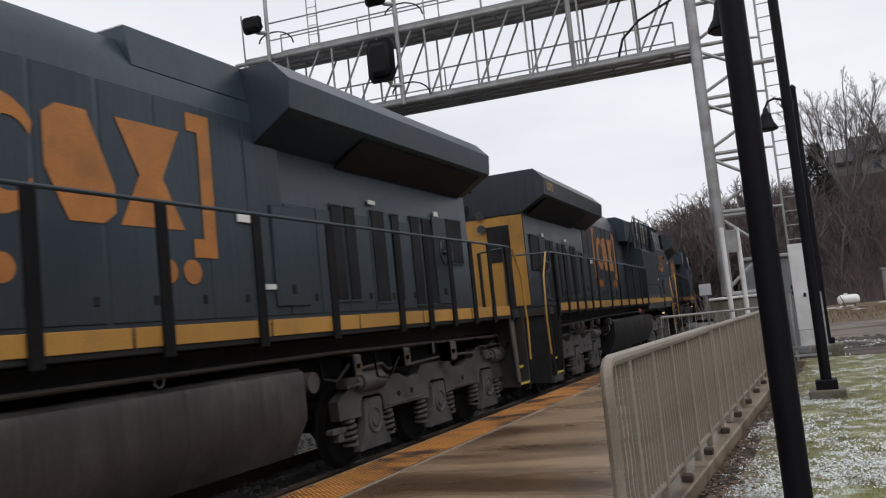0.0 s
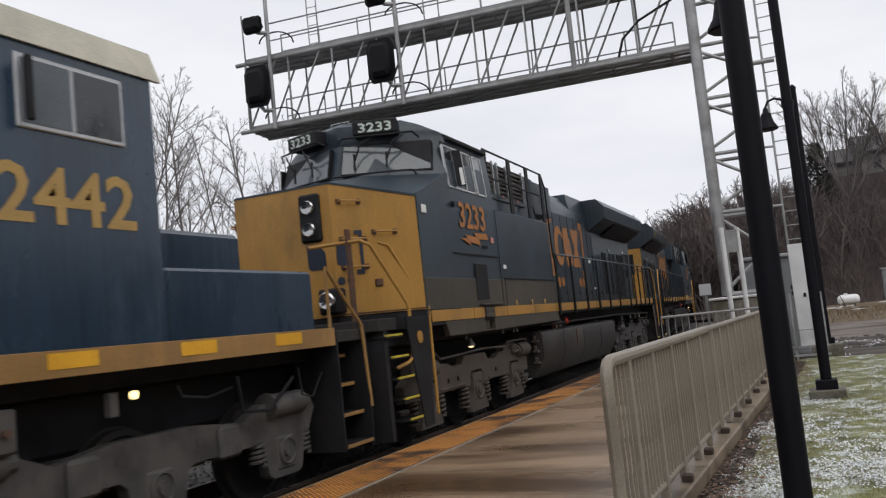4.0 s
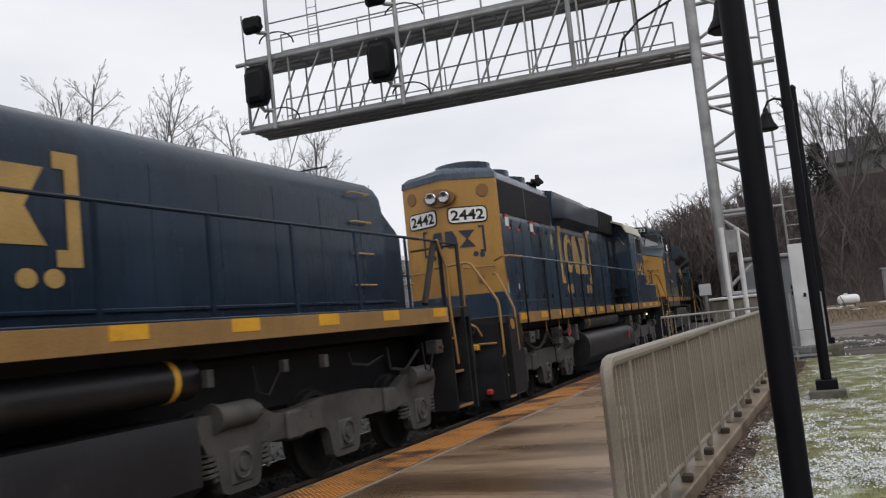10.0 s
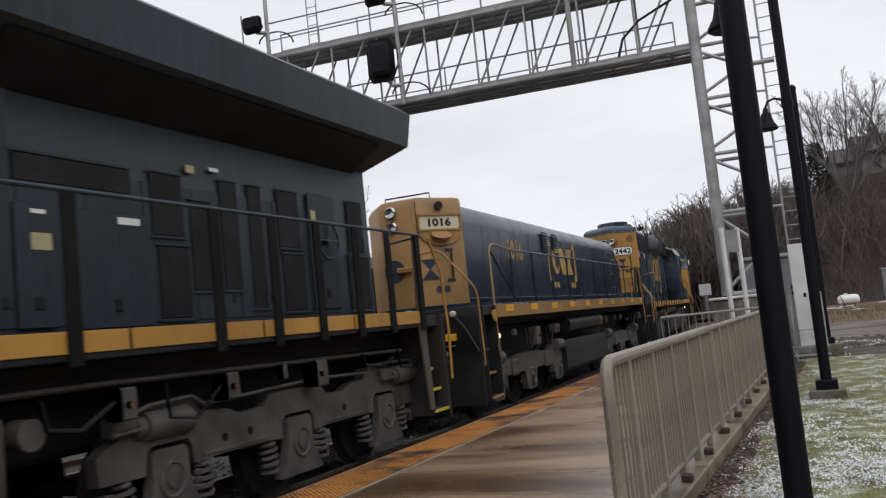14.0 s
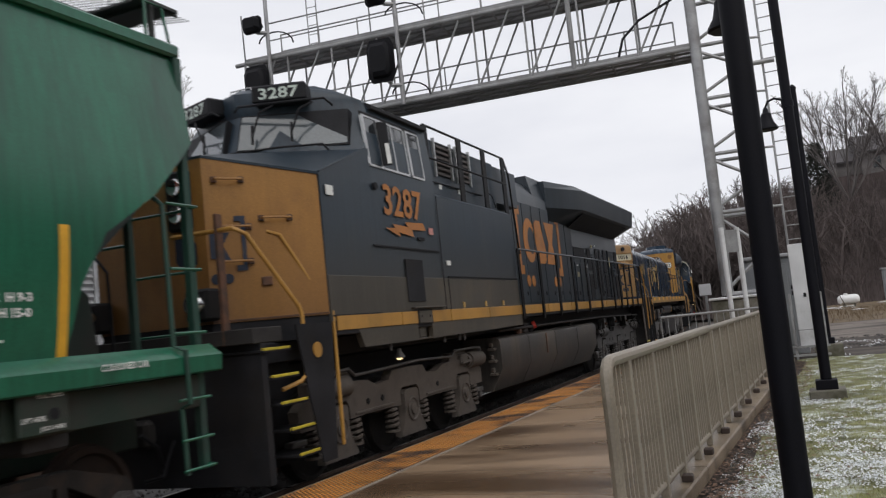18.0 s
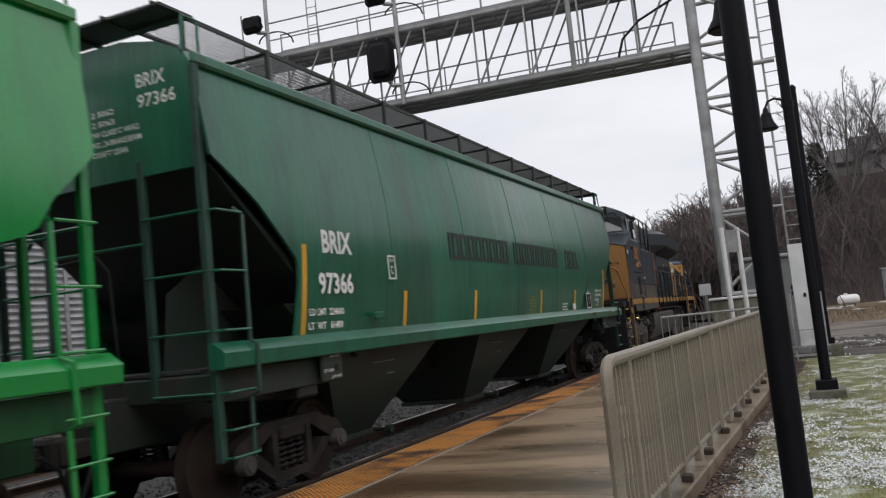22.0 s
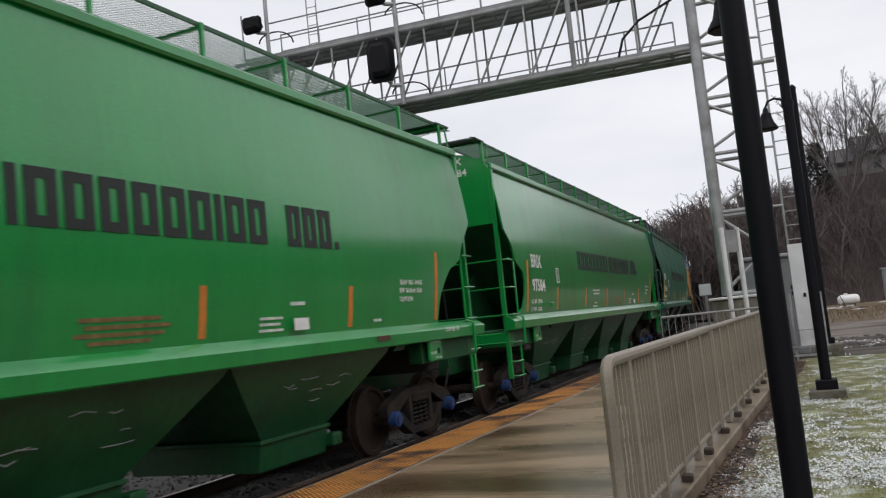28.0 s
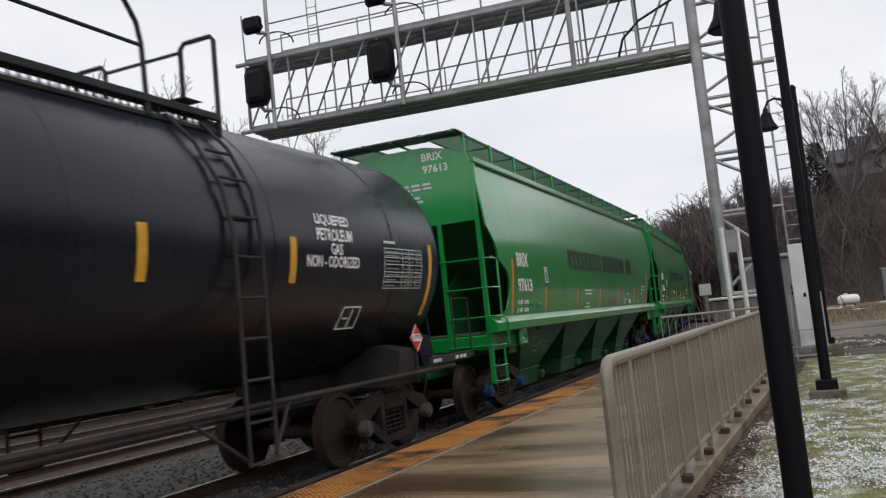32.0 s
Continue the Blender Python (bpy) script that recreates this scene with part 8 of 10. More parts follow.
# ---- low engine-less slug unit ----
def slug_unit(number, label):
    car = thing("slug_unit", label, "locomotive", "locomotives of the train")
    part("underframe", Shape().cbox(-1.15, 1.15, -8.4, 8.2, 1.60, 1.82, 0.02).cbox(-0.7, 0.7, -8.7, 8.6, 0.9, 1.60, 0.05), BLACK, car)
    part("deck", Shape().cbox(-1.49, 1.49, -7.83, 7.3, 1.82, 1.985, 0.01), EMDBLUE, car)
    for k in (1, -1):
        a, b = sorted((1.49 * k, 1.505 * k))
        part("sill_stripe", Shape().cbox(a, b, -7.83, 7.16, 1.74, 1.96, 0.004), TAN, car, "tan painted side sill")
        for i in range(10):
            y = -7.1 + i * 1.55
            c, d = sorted((1.505 * k, 1.510 * k))
            part("reflector_block", Shape().box(c, d, y - 0.22, y + 0.22, 1.83, 1.96), STRIPE, car, "bright yellow reflector block")
    hp = [(-0.90, 1.99), (0.90, 1.99), (0.90, 3.50), (0.87, 3.66), (0.79, 3.80), (0.66, 3.90), (0.45, 3.965), (0.2, 3.99), (-0.2, 3.99), (-0.45, 3.965), (-0.66, 3.90), (-0.79, 3.80), (-0.87, 3.66), (-0.90, 3.50)]
    h = Shape()
    h.loft([[(x, -7.55, z) for x, z in hp], [(x, 6.45, z) for x, z in hp]])
    hood = part("hood", h, EMDBLUE, car, "low navy hood with access doors")
    part("hood_taper", Shape().prism([(6.44, 3.46), (6.85, 3.19), (6.97, 3.09), (6.97, 1.99), (6.3, 1.99)], "x", -0.898, 0.898), EMDBLUE, hood)
    plan = [(-0.92, -7.55), (0.92, -7.55), (0.92, -7.62), (0.36, -8.30), (-0.36, -8.30), (-0.92, -7.62)]
    ns = part("nose", Shape().loft([[(x, y, 1.99) for x, y in plan], [(x, y, 3.84) for x, y in plan], [(x * 0.95, y * 0.99, 3.96) for x, y in plan], [(x * 0.8, y * 0.97, 4.01) for x, y in plan]]), TAN, car, "tan faceted nose")
    part("nose_skirt", Shape().prism([(p * 1.01, q if q > -7.6 else q - 0.01) for p, q in plan], "z", 1.70, 2.05), EMDBLUE, ns)
    for z in (3.54, 3.81):
        part("headlight", Shape().turned([(0.0, 0.11), (-0.05, 0.11), (-0.07, 0.09), (-0.03, 0.02)], "y", (-0.12, -8.30, z - 0.05), 16), LENS, ns, "round headlight")
    fm = Matrix.Translation((0.36, -8.30, 3.40)) @ Matrix.Rotation(math.atan2(0.68, 0.56), 4, "Z") @ front(0, -0.004, 0)
    part("number_board", flat([[(0.08, 0), (0.80, 0), (0.84, 0.03), (0.84, 0.21), (0.80, 0.24), (0.08, 0.24), (0.04, 0.21), (0.04, 0.03)]], 0.02), CREAM, ns, "cream number board", fm)
    words(number, 0.46, 0.15, fm @ Matrix.Translation((0.21, 0.045, 0.023)), BLACK, ns, "board_number", "black board digits", 0.04)
    part("oval_cover", flat([disc(0, 0, 0.19, 20, 0.12)], 0.03), TAN, ns, "tilted oval cover plate", fm @ Matrix.Translation((0.42, -0.12, 0.07)) @ Matrix.Rotation(-0.75, 4, "X"))
    part("classification_light", flat([disc(0.45, 0.42, 0.075, 16)], 0.05), BLACK, ns, "", fm)
    fb = fm @ Matrix.Translation((0, -1.05, 0))
    for piece in ([(0.0, 0.52), (0.18, 0.33), (0.36, 0.52)], [(0.0, 0.16), (0.36, 0.16), (0.18, 0.35)],
                  [(0.5, 0.1), (0.66, 0.1), (0.66, 0.7), (0.5, 0.7), (0.5, 0.64), (0.6, 0.64), (0.6, 0.16), (0.5, 0.16)], disc(0.32, -0.02, 0.065), disc(0.48, -0.02, 0.065)):
        part("painted_block", flat([piece]), BLUELETTER, ns, "dark blue nose emblem", fb)
    ap = [(0.44 - 0.43 * math.cos(math.pi * i / 12), -0.03 - 0.27 * math.sin(math.pi * i / 12)) for i in range(13)]
    part("board_apron", flat([ap], 0.03), TAN, ns, "curved apron under the number board", fm)
    for piece in (rect(0.0, 0.88, -0.035, 0.0), rect(0.0, 0.88, 0.24, 0.275), rect(0.0, 0.035, 0.0, 0.24), rect(0.845, 0.88, 0.0, 0.24)):
        part("board_frame", flat([piece], 0.045), TAN, ns, "", fm)
    part("nose_seam", flat([rect(-0.012, 0.0, -1.3, 0.5)], 0.01), RUSTDARK, ns, "", fm)
    part("grab_iron", Shape().tube([(0.62, -0.42, 0), (0.62, -0.42, 0.06), (0.62, -0.9, 0.06), (0.62, -0.9, 0)], 0.014, 6), TAN, ns, "", fm)
    part("painted_block", flat([disc(-0.1, 0.0, 0.2)]), BLUELETTER, ns, "dark blue nose emblem", front(-0.05, -8.305, 2.72))
    part("end_roof_rail", Shape().tube([(-0.2, 5.6, 3.97), (-0.2, 5.6, 4.10), (0.55, 5.6, 4.10), (0.55, 5.6, 3.92)], 0.015, 6), EMDBLUE, car)
    part("roof_rail", Shape().tube([(-0.5, -7.7, 3.99), (-0.5, -7.7, 4.12), (0.4, -7.7, 4.12), (0.4, -7.7, 3.99)], 0.015, 6), EMDBLUE, car)
    part("jumper_socket", Shape().cbox(-0.08, 0.20, -8.40, -8.3, 2.66, 2.77, 0.025), NOSEGOLD, ns)
    for k in (1, -1):
        a, b = sorted((0.90 * k, 0.912 * k))
        for i in range(13):
            y = -7.0 + i * 1.02
            part("panel_seam", Shape().box(min(0.9 * k, 0.904 * k), max(0.9 * k, 0.904 * k), y + 0.5, y + 0.508, 2.16, 3.55), ROOFBLUE, hood)
        for y0 in (-2.38, -1.42):
            c, d = sorted((0.912 * k, 0.925 * k))
            vt = part("louvre", Shape().cbox(c, d, y0, y0 + 0.50, 3.19, 3.67, 0.004), BLACK, hood, "louvred vent")
            for i in range(7):
                part("slat", Shape().loft([[(0.925 * k, y, 3.215 + i * 0.064), (0.955 * k, y, 3.205 + i * 0.064), (0.955 * k, y, 3.212 + i * 0.064), (0.925 * k, y, 3.250 + i * 0.064)] for y in (y0 + 0.02, y0 + 0.48)]), PALEGOLD if i < 2 and y0 > -2 else ROOFBLUE, vt)
        for z in (2.36, 2.80, 3.25, 3.66):
            part("grab_iron", Shape().tube([(0.90 * k, 5.50, z), (0.97 * k, 5.50, z), (0.97 * k, 5.96, z), (0.90 * k, 5.96, z)], 0.014, 6), PALEGOLD, hood, "pale painted grab iron")
        part("hood_ledge", Shape().cbox(min(0.9 * k, 0.93 * k), max(0.9 * k, 0.93 * k), -7.54, 6.6, 2.10, 2.14, 0.008), EMDBLUE, hood)
        part("grab_rail", Shape().tube([(1.46 * k, -6.6, 2.98), (1.46 * k, -7.45, 3.04), (1.462 * k, -7.65, 3.03), (1.465 * k, -7.78, 2.97), (1.47 * k, -7.83, 2.86), (1.5 * k, -7.9, 1.2), (1.49 * k, -7.88, 1.08), (1.45 * k, -7.8, 1.0)], 0.018, 8), TAN, car, "tan grab rail")
        part("corner_rail", Shape().tube([(0.42 * k, -8.75, 2.90), (0.78 * k, -8.75, 2.95), (0.88 * k, -8.74, 2.94), (0.97 * k, -8.72, 2.87), (1.38 * k, -8.62, 2.34), (1.43 * k, -8.6, 2.24), (1.45 * k, -8.58, 2.1), (1.46 * k, -8.55, 1.0), (1.40 * k, -8.5, 0.9)], 0.018, 8), TAN, car, "tan corner handrail")
        part("brace", Shape().cyl((1.45 * k, -6.4, 2.0), (1.45 * k, -7.7, 2.9), 0.022, 6), EMDBLUE, car)
        steps(car, -8.55, -7.88, 1.5, 0.38, 1.95, 4, BLACK, TAN, k)
        steps(car, 7.20, 7.82, 1.5, 0.40, 1.95, 3, BLACK, TAN, k)
        part("emblem_plate", Shape().cyl((1.48 * k, -7.95, 1.78), (1.51 * k, -7.95, 1.78), 0.10, 18), GOLD, car, "round yellow emblem plate")
        part("reservoir", Shape().cyl((1.10 * k, -2.05, 1.43), (1.10 * k, 1.72, 1.43), 0.20, 20), TANKBLACK, car, "long black air reservoir")
        part("reservoir_tag", Shape().cyl((1.10 * k, 1.38, 1.43), (1.10 * k, 1.46, 1.43), 0.203, 20), YELLOWSTRIP, car)
        part("step_light", Shape().cyl((1.44 * k, -7.75, 1.42), (1.48 * k, -7.75, 1.42), 0.04, 10), LAMPGLOW, car, "lit step lamp")
        for y in (7.25, 7.95):
            part("end_post", Shape().cbox(min(1.40 * k, 1.44 * k), max(1.40 * k, 1.44 * k), y - 0.04, y + 0.04, 1.9, 3.0, 0.005), UNDER, car)
        part("end_rail", Shape().tube([(1.42 * k, 7.2, 2.98), (1.42 * k, 8.0, 2.98), (0.5 * k, 8.15, 2.98)], 0.02, 6), UNDER, car)
        part("rear_grab", Shape().tube([(1.48 * k, 7.06, 3.0), (1.50 * k, 7.26, 2.6), (1.50 * k, 7.28, 1.95), (1.51 * k, 7.36, 1.09)], 0.022, 8), TAN, car, "tan rear grab rail")
        part("rail_brace", Shape().tube([(1.42 * k, 6.55, 2.03), (1.42 * k, 7.05, 2.95)], 0.05, 6), UNDER, car, "slanted rail brace")
    numbers(number, -5.0, -3.98, 2.92, 3.36, 0.906, PALEGOLD, car)
    emblem(car, -1.93, 0.78, 2.22, 3.50, 0.907, PALEGOLD)
    stanchion_row(car, [-6.6, -5.2, -3.8, -2.4, -1.0, 0.4, 1.8, 3.2, 4.6, 6.0, 7.2], 1.46, 1.75, 2.98, EMDBLUE, EMDBLUE, 0.03, 0.02)
    part("end_platform", Shape().cbox(-1.45, 1.45, -8.6, -7.83, 1.80, 1.97, 0.01), UNDER, car)
    part("end_platform", Shape().cbox(-1.45, 1.45, 7.3, 8.15, 1.80, 1.97, 0.01), UNDER, car)
    part("pilot", Shape().box(-1.45, 1.45, 8.1, 8.16, 0.34, 1.82), BLACK, car, "black end plate")
    part("pilot", Shape().box(-1.45, 1.45, -8.68, -8.6, 0.34, 1.82), BLACK, car, "black end plate")
    for k in (1, -1):
        part("end_step", Shape().cbox(min(0.50 * k, 1.05 * k), max(0.50 * k, 1.05 * k), -8.82, -8.68, 1.42, 1.54, 0.01), STRIPE, car, "yellow end step")
        part("step_lip", Shape().cbox(min(0.56 * k, 1.02 * k), max(0.56 * k, 1.02 * k), -8.80, -8.68, 1.33, 1.35, 0.004), TAN, car)
    part("cut_lever", Shape().tube([(1.06, -8.74, 1.85), (1.12, -8.76, 1.76), (1.24, -8.76, 1.62), (1.44, -8.74, 1.22)], 0.022, 6), UNDER, car, "uncoupling lever")
    part("lever_knob", Shape().turned([(-0.05, 0.02), (-0.03, 0.05), (0.03, 0.05), (0.05, 0.02)], "y", (1.05, -8.76, 1.87), 12), CREAM, car, "pale lever knob")
    loop = [(0.44 + 0.11 * math.cos(q * 0.7), -8.80 - 0.01 * q, 1.74 + 0.14 * math.sin(q * 0.7)) for q in range(14)]
    part("cable_coil", Shape().tube(loop, 0.013, 6), CREAM, car, "pale coiled cable")
    for x in (0.62, 0.74, 0.85):
        part("air_hose", Shape().tube([(x, -8.66, 1.22), (x - 0.02, -8.80, 1.16), (x - 0.12, -8.86, 0.80), (x - 0.36, -8.84, 0.50)], 0.026, 7), BLACK, car, "hanging black air hose")
        part("hose_fitting", Shape().cyl((x, -8.70, 1.24), (x - 0.01, -8.80, 1.14), 0.034, 8), HOSEGREY, car, "pale hose fitting")
    for x, mt in ((0.30, HOSEGREEN), (-0.3, RED)):
        part("hose_coupling", Shape().cbox(x - 0.05, x + 0.05, -8.92, -8.80, 1.90 if x > 0 else 0.5, 2.0 if x > 0 else 0.62, 0.02), mt, car, "coloured hose coupling")
    part("battery_box", Shape().cbox(-0.5, 0.5, 6.95, 7.6, 1.97, 2.75, 0.03), TAN, car)
    for x, mt in ((-0.62, SOFTWHITE), (-0.4, BLACK), (0.3, BLACK), (0.45, BLACK)):
        part("air_hose", Shape().tube([(x, -8.68, 1.55), (x + 0.05, -8.85, 1.35), (x + 0.1, -8.85, 0.8), (x, -8.8, 0.5)], 0.026, 6), mt, car)
    part("brake_lever", Shape().tube([(0.55, -8.7, 1.7), (0.75, -8.75, 1.35), (0.95, -8.75, 0.95)], 0.025, 6), UNDER, car)
    tp = [(-1.30, 1.08), (-1.34, 0.9), (-1.34, 0.45), (-1.2, 0.34), (1.2, 0.34), (1.34, 0.45), (1.34, 0.9), (1.30, 1.08)]
    part("ballast_tank", Shape().prism(tp, "y", -2.85, 1.6), TANKBLACK, car, "black ballast tank")
    sill_plumbing(car, -7.6, -2.9, 1.48, 1.40, 6)
    sill_plumbing(car, 1.7, 7.2, 1.48, 1.40, 7)
    loco_truck(car, "near", (-7.35, -5.3, -3.2), TRUCK, False)
    loco_truck(car, "far", (2.3, 4.35, 6.45), TRUCK, False)
    coupler(car, -8.8, -1)
    coupler(car, 8.3, 1)
    return car


# ---- covered hopper cars ----
def hopper_car(number, label, paint, strip_paint, cap, grate, half, far, pivots, plain_dark=False):
    ends = {1: far, -1: half}
    car = thing("hopper_car", label, "hopper car", "hopper cars of the train")
    # curved side sheets, cut back at the lower corners: rows of (height, half width), then the cuts of both ends
    girth = [(1.72, 1.435), (1.95, 1.475), (2.35, 1.525), (2.6, 1.545), (2.82, 1.553), (3.05, 1.551), (3.3, 1.537), (3.7, 1.492), (4.1, 1.432), (4.48, 1.365)]
    if plain_dark:
        near_cut = [(1.72, half - 1.30), (2.3, half - 1.36), (2.55, half - 1.34), (3.15, half - 0.66), (3.32, half - 0.40), (3.56, half - 0.02), (4.48, half)]
        far_cut = [(1.72, far - 1.55), (2.3, far - 1.40), (2.70, far - 1.16), (3.07, far - 0.58), (3.62, far), (4.48, far)]
    else:
        near_cut = [(1.72, half - 0.60), (1.78, half - 0.66), (1.88, half - 0.92), (2.15, half - 1.03), (2.40, half - 1.01), (2.56, half - 0.90), (2.70, half - 0.56), (2.78, half - 0.42), (3.0, half - 0.38), (3.34, half), (4.48, half)]
        far_cut = [(1.72, far - 1.40), (2.10, far - 1.36), (2.36, far - 1.18), (2.56, far - 0.96), (2.66, far - 0.62), (2.93, far - 0.44), (3.33, far), (4.48, far)]

    def level(table, z):
        for (za, va), (zb, vb) in zip(table, table[1:]):
            if z <= zb:
                return va + (vb - va) * (z - za) / (zb - za)
        return table[-1][1]

    n = 25
    shell = None
    for k in (1, -1):
        rings = []
        for z in (1.72, 1.78, 1.88, 2.0, 2.15, 2.28, 2.40, 2.48, 2.56, 2.63, 2.70, 2.78, 2.93, 3.07, 3.15, 3.25, 3.34, 3.45, 3.56, 3.63, 3.75, 3.9, 4.1, 4.3, 4.48):
            w, ya, yb = level(girth, z), -level(near_cut, z), level(far_cut, z)
            ys = [ya + (yb - ya) * i / n for i in range(n + 1)]
            rings.append([(w * k, y, z) for y in ys] + [((w - 0.035) * k, y, z) for y in reversed(ys)])
        sheet = part("side_sheet", Shape().loft(rings), paint, car, "curved steel side sheet")
        shell = shell or sheet
    roof = [(1.375, 4.48), (1.25, 4.66), (0.95, 4.80), (0.5, 4.89), (-0.5, 4.89), (-0.95, 4.80), (-1.25, 4.66), (-1.375, 4.48)]
    part("roof", Shape().prism(roof, "y", -half, far), paint, car, "rounded roof sheet")
    for k in (1, -1):
        a, b = sorted((1.365 * k, 1.43 * k))
        part("eave_rail", Shape().cbox(a, b, -half - 0.03, far + 0.03, 4.47, 4.60, 0.025), paint, car, "rolled eave rail")
        a, b = sorted((1.42 * k, 1.60 * k))
        part("side_sill", Shape().prism([(1.40 * k, 1.49), (1.565 * k, 1.49), (1.58 * k, 1.505), (1.59 * k, 1.64), (1.58 * k, 1.655), (1.47 * k, 1.73), (1.455 * k, 1.745), (1.40 * k, 1.745)], "y", -half - 0.1, far + 0.1), paint, car, "pressed side sill")
        # joint seams of the side sheets
        for i in range(1, 6) if plain_dark else ():
            y = -8.0 + i * 2.67
            pts = girth
            part("seam", Shape().loft([[((w - 0.01) * k, y - 0.02, z), ((w - 0.01) * k, y + 0.02, z), ((w + 0.006) * k, y + 0.015, z), ((w + 0.006) * k, y - 0.015, z)] for z, w in pts]), paint, shell)
    # ends: stub plates, posts, ladders
    for e in (1, -1):
        E = ends[e]
        lo, hi = lambda a, b: min(e * a, e * b), lambda a, b: max(e * a, e * b)
        # low end parts carry the recess's shade in their darker green
        dark = SHADEGREEN if plain_dark else SHADEBRIGHT
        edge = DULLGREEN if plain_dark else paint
        outline = [(min(1.40, level(girth, z)), z) for z in (3.46, 3.6, 3.8, 4.1, 4.3, 4.48)] + [(1.25, 4.64), (0.95, 4.78), (0.5, 4.87)]
        part("end_sheet", Shape().prism(outline + [(-x, z) for x, z in reversed(outline)], "y", e * (E - 0.02), e * (E + 0.02)), paint, car, "upper end sheet")
        part("end_sill", Shape().cbox(-1.42, 1.42, lo(E + 0.02, E - 0.30), hi(E + 0.02, E - 0.30), 1.20, 1.46, 0.02), dark if plain_dark else paint, car)
        part("draft_sill", Shape().cbox(-0.32, 0.32, lo(6.0, E + 0.30), hi(6.0, E + 0.30), 0.78, 1.3, 0.02), dark, car)
        py = pivots[e]
        part("bolster", Shape().cbox(-1.40, 1.40, py - 0.2, py + 0.2, 1.05, 1.44, 0.03), UNDER, car)
        part("end_platform", Shape().cbox(-1.2, 1.2, lo(E - 0.02, E - 0.75), hi(E - 0.02, E - 0.75), 1.47, 1.51, 0.005), grate, car)
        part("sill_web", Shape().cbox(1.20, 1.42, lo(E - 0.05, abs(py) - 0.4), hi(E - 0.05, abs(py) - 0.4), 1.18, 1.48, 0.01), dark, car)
        levels = (1.27, 1.77, 2.27, 2.78)
        for k in (1, -1):
            a, b = sorted((1.345 * k, 1.425 * k))
            part("corner_post", Shape().cbox(a, b, lo(E + 0.035, E - 0.05), hi(E + 0.035, E - 0.05), 0.62, 4.47, 0.008), edge, car, "long corner post")
            c, d = sorted((0.62 * k, 0.70 * k))
            part("end_post", Shape().cbox(c, d, lo(E + 0.03, E - 0.04), hi(E + 0.03, E - 0.04), 1.22, 3.62, 0.008), edge, car)
            rise = 0.24 if plain_dark else 0.0
            st2 = 1.50 * k
            ld = part("side_ladder", Shape().tube([(1.40 * k, e * (E - 0.44), 2.84 + rise), (st2, e * (E - 0.45), 2.76 + rise), (st2, e * (E - 0.43), 1.75), (1.60 * k, e * (E - 0.40), 1.70), (1.60 * k, e * (E - 0.38), 1.24), (st2, e * (E - 0.38), 1.20), (st2, e * (E - 0.36), 0.62)], 0.024, 6), edge, car, "steel side ladder")
            for i, z in enumerate(levels + (0.92, 0.66)):
                zz = z + rise * (z - 1.2) / 1.6 if z > 1.3 else z
                part("rung", Shape().tube([(1.40 * k, e * E, zz), (1.52 * k, e * (E - 0.02), zz), (1.52 * k, e * (E - 0.42), zz)], 0.014, 6), paint, ld)
                if i < 4:
                    part("end_rung", Shape().tube([(0.66 * k, e * (E + 0.04), zz), (1.39 * k, e * (E + 0.04), zz)], 0.014, 6), paint, ld)
            pad_y = py + (0.35 if e < 0 else -0.12)
            jp = part("jacking_pad", Shape().cbox(min(1.46 * k, 1.52 * k), max(1.46 * k, 1.52 * k), pad_y - 0.22, pad_y + 0.22, 1.19, 1.54, 0.02), dark if plain_dark else paint, car, "jacking pad with stencils")
            if k > 0:
                part("pad_hole", Shape().cyl((1.518, pad_y + 0.08, 1.34), (1.526, pad_y + 0.08, 1.34), 0.045, 12), BLACK, jp)
                words("PULL HERE", 0.22, 0.04, side(1.524, pad_y - 0.06, 1.46), WHITE, jp, "pad_stencil")
                words("JACK HERE", 0.22, 0.04, side(1.524, pad_y - 0.05, 1.22), WHITE, jp, "pad_stencil")
                words("LIFT HERE", 0.20, 0.035, side(1.524, pad_y - 0.20, 1.30), WHITE, jp, "pad_stencil")
        part("end_handrail", Shape().tube([(-1.36, e * (E + 0.05), 2.78), (0.66, e * (E + 0.05), 2.78)], 0.016, 6), paint, car)
        part("brake_wheel_pipe", Shape().tube([(-0.5, e * (E + 0.05), 2.70), (0.1, e * (E + 0.10), 2.72), (0.25, e * (E + 0.10), 2.55), (0.30, e * (E + 0.08), 1.4)], 0.018, 6), BLACK, car)
        # slope sheet seen behind the end posts; its near-black and dark green tones paint in the recess's shade
        part("slope_sheet", Shape().prism([(e * (E - 0.04), 3.50), (e * (E - 0.10), 3.48), (e * 6.0, 1.42), (e * 6.3, 1.42)], "x", -1.44, 1.44), INKSHADE if plain_dark else dark, car, "sloping end floor sheet")
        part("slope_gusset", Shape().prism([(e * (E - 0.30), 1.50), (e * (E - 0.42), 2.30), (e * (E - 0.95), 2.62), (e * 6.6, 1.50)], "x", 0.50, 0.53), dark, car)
        freight_truck(car, py, cap)
        coupler(car, e * (E + 0.55), e)
    # outlet bays, their green darkened in colour for the shade beneath the sill
    for n_, c in enumerate(() if plain_dark else (-5.75, -2.4, 0.95, 4.3)):
        top_, low_ = 1.665, 0.66
        sq = ((1, -1), (1, 1), (-1, 1), (-1, -1))
        bm_ = SHADEBRIGHT
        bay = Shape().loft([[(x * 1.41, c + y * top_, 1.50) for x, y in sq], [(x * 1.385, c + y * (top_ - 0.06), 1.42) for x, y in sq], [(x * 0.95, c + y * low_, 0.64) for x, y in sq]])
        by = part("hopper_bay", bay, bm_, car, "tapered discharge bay")
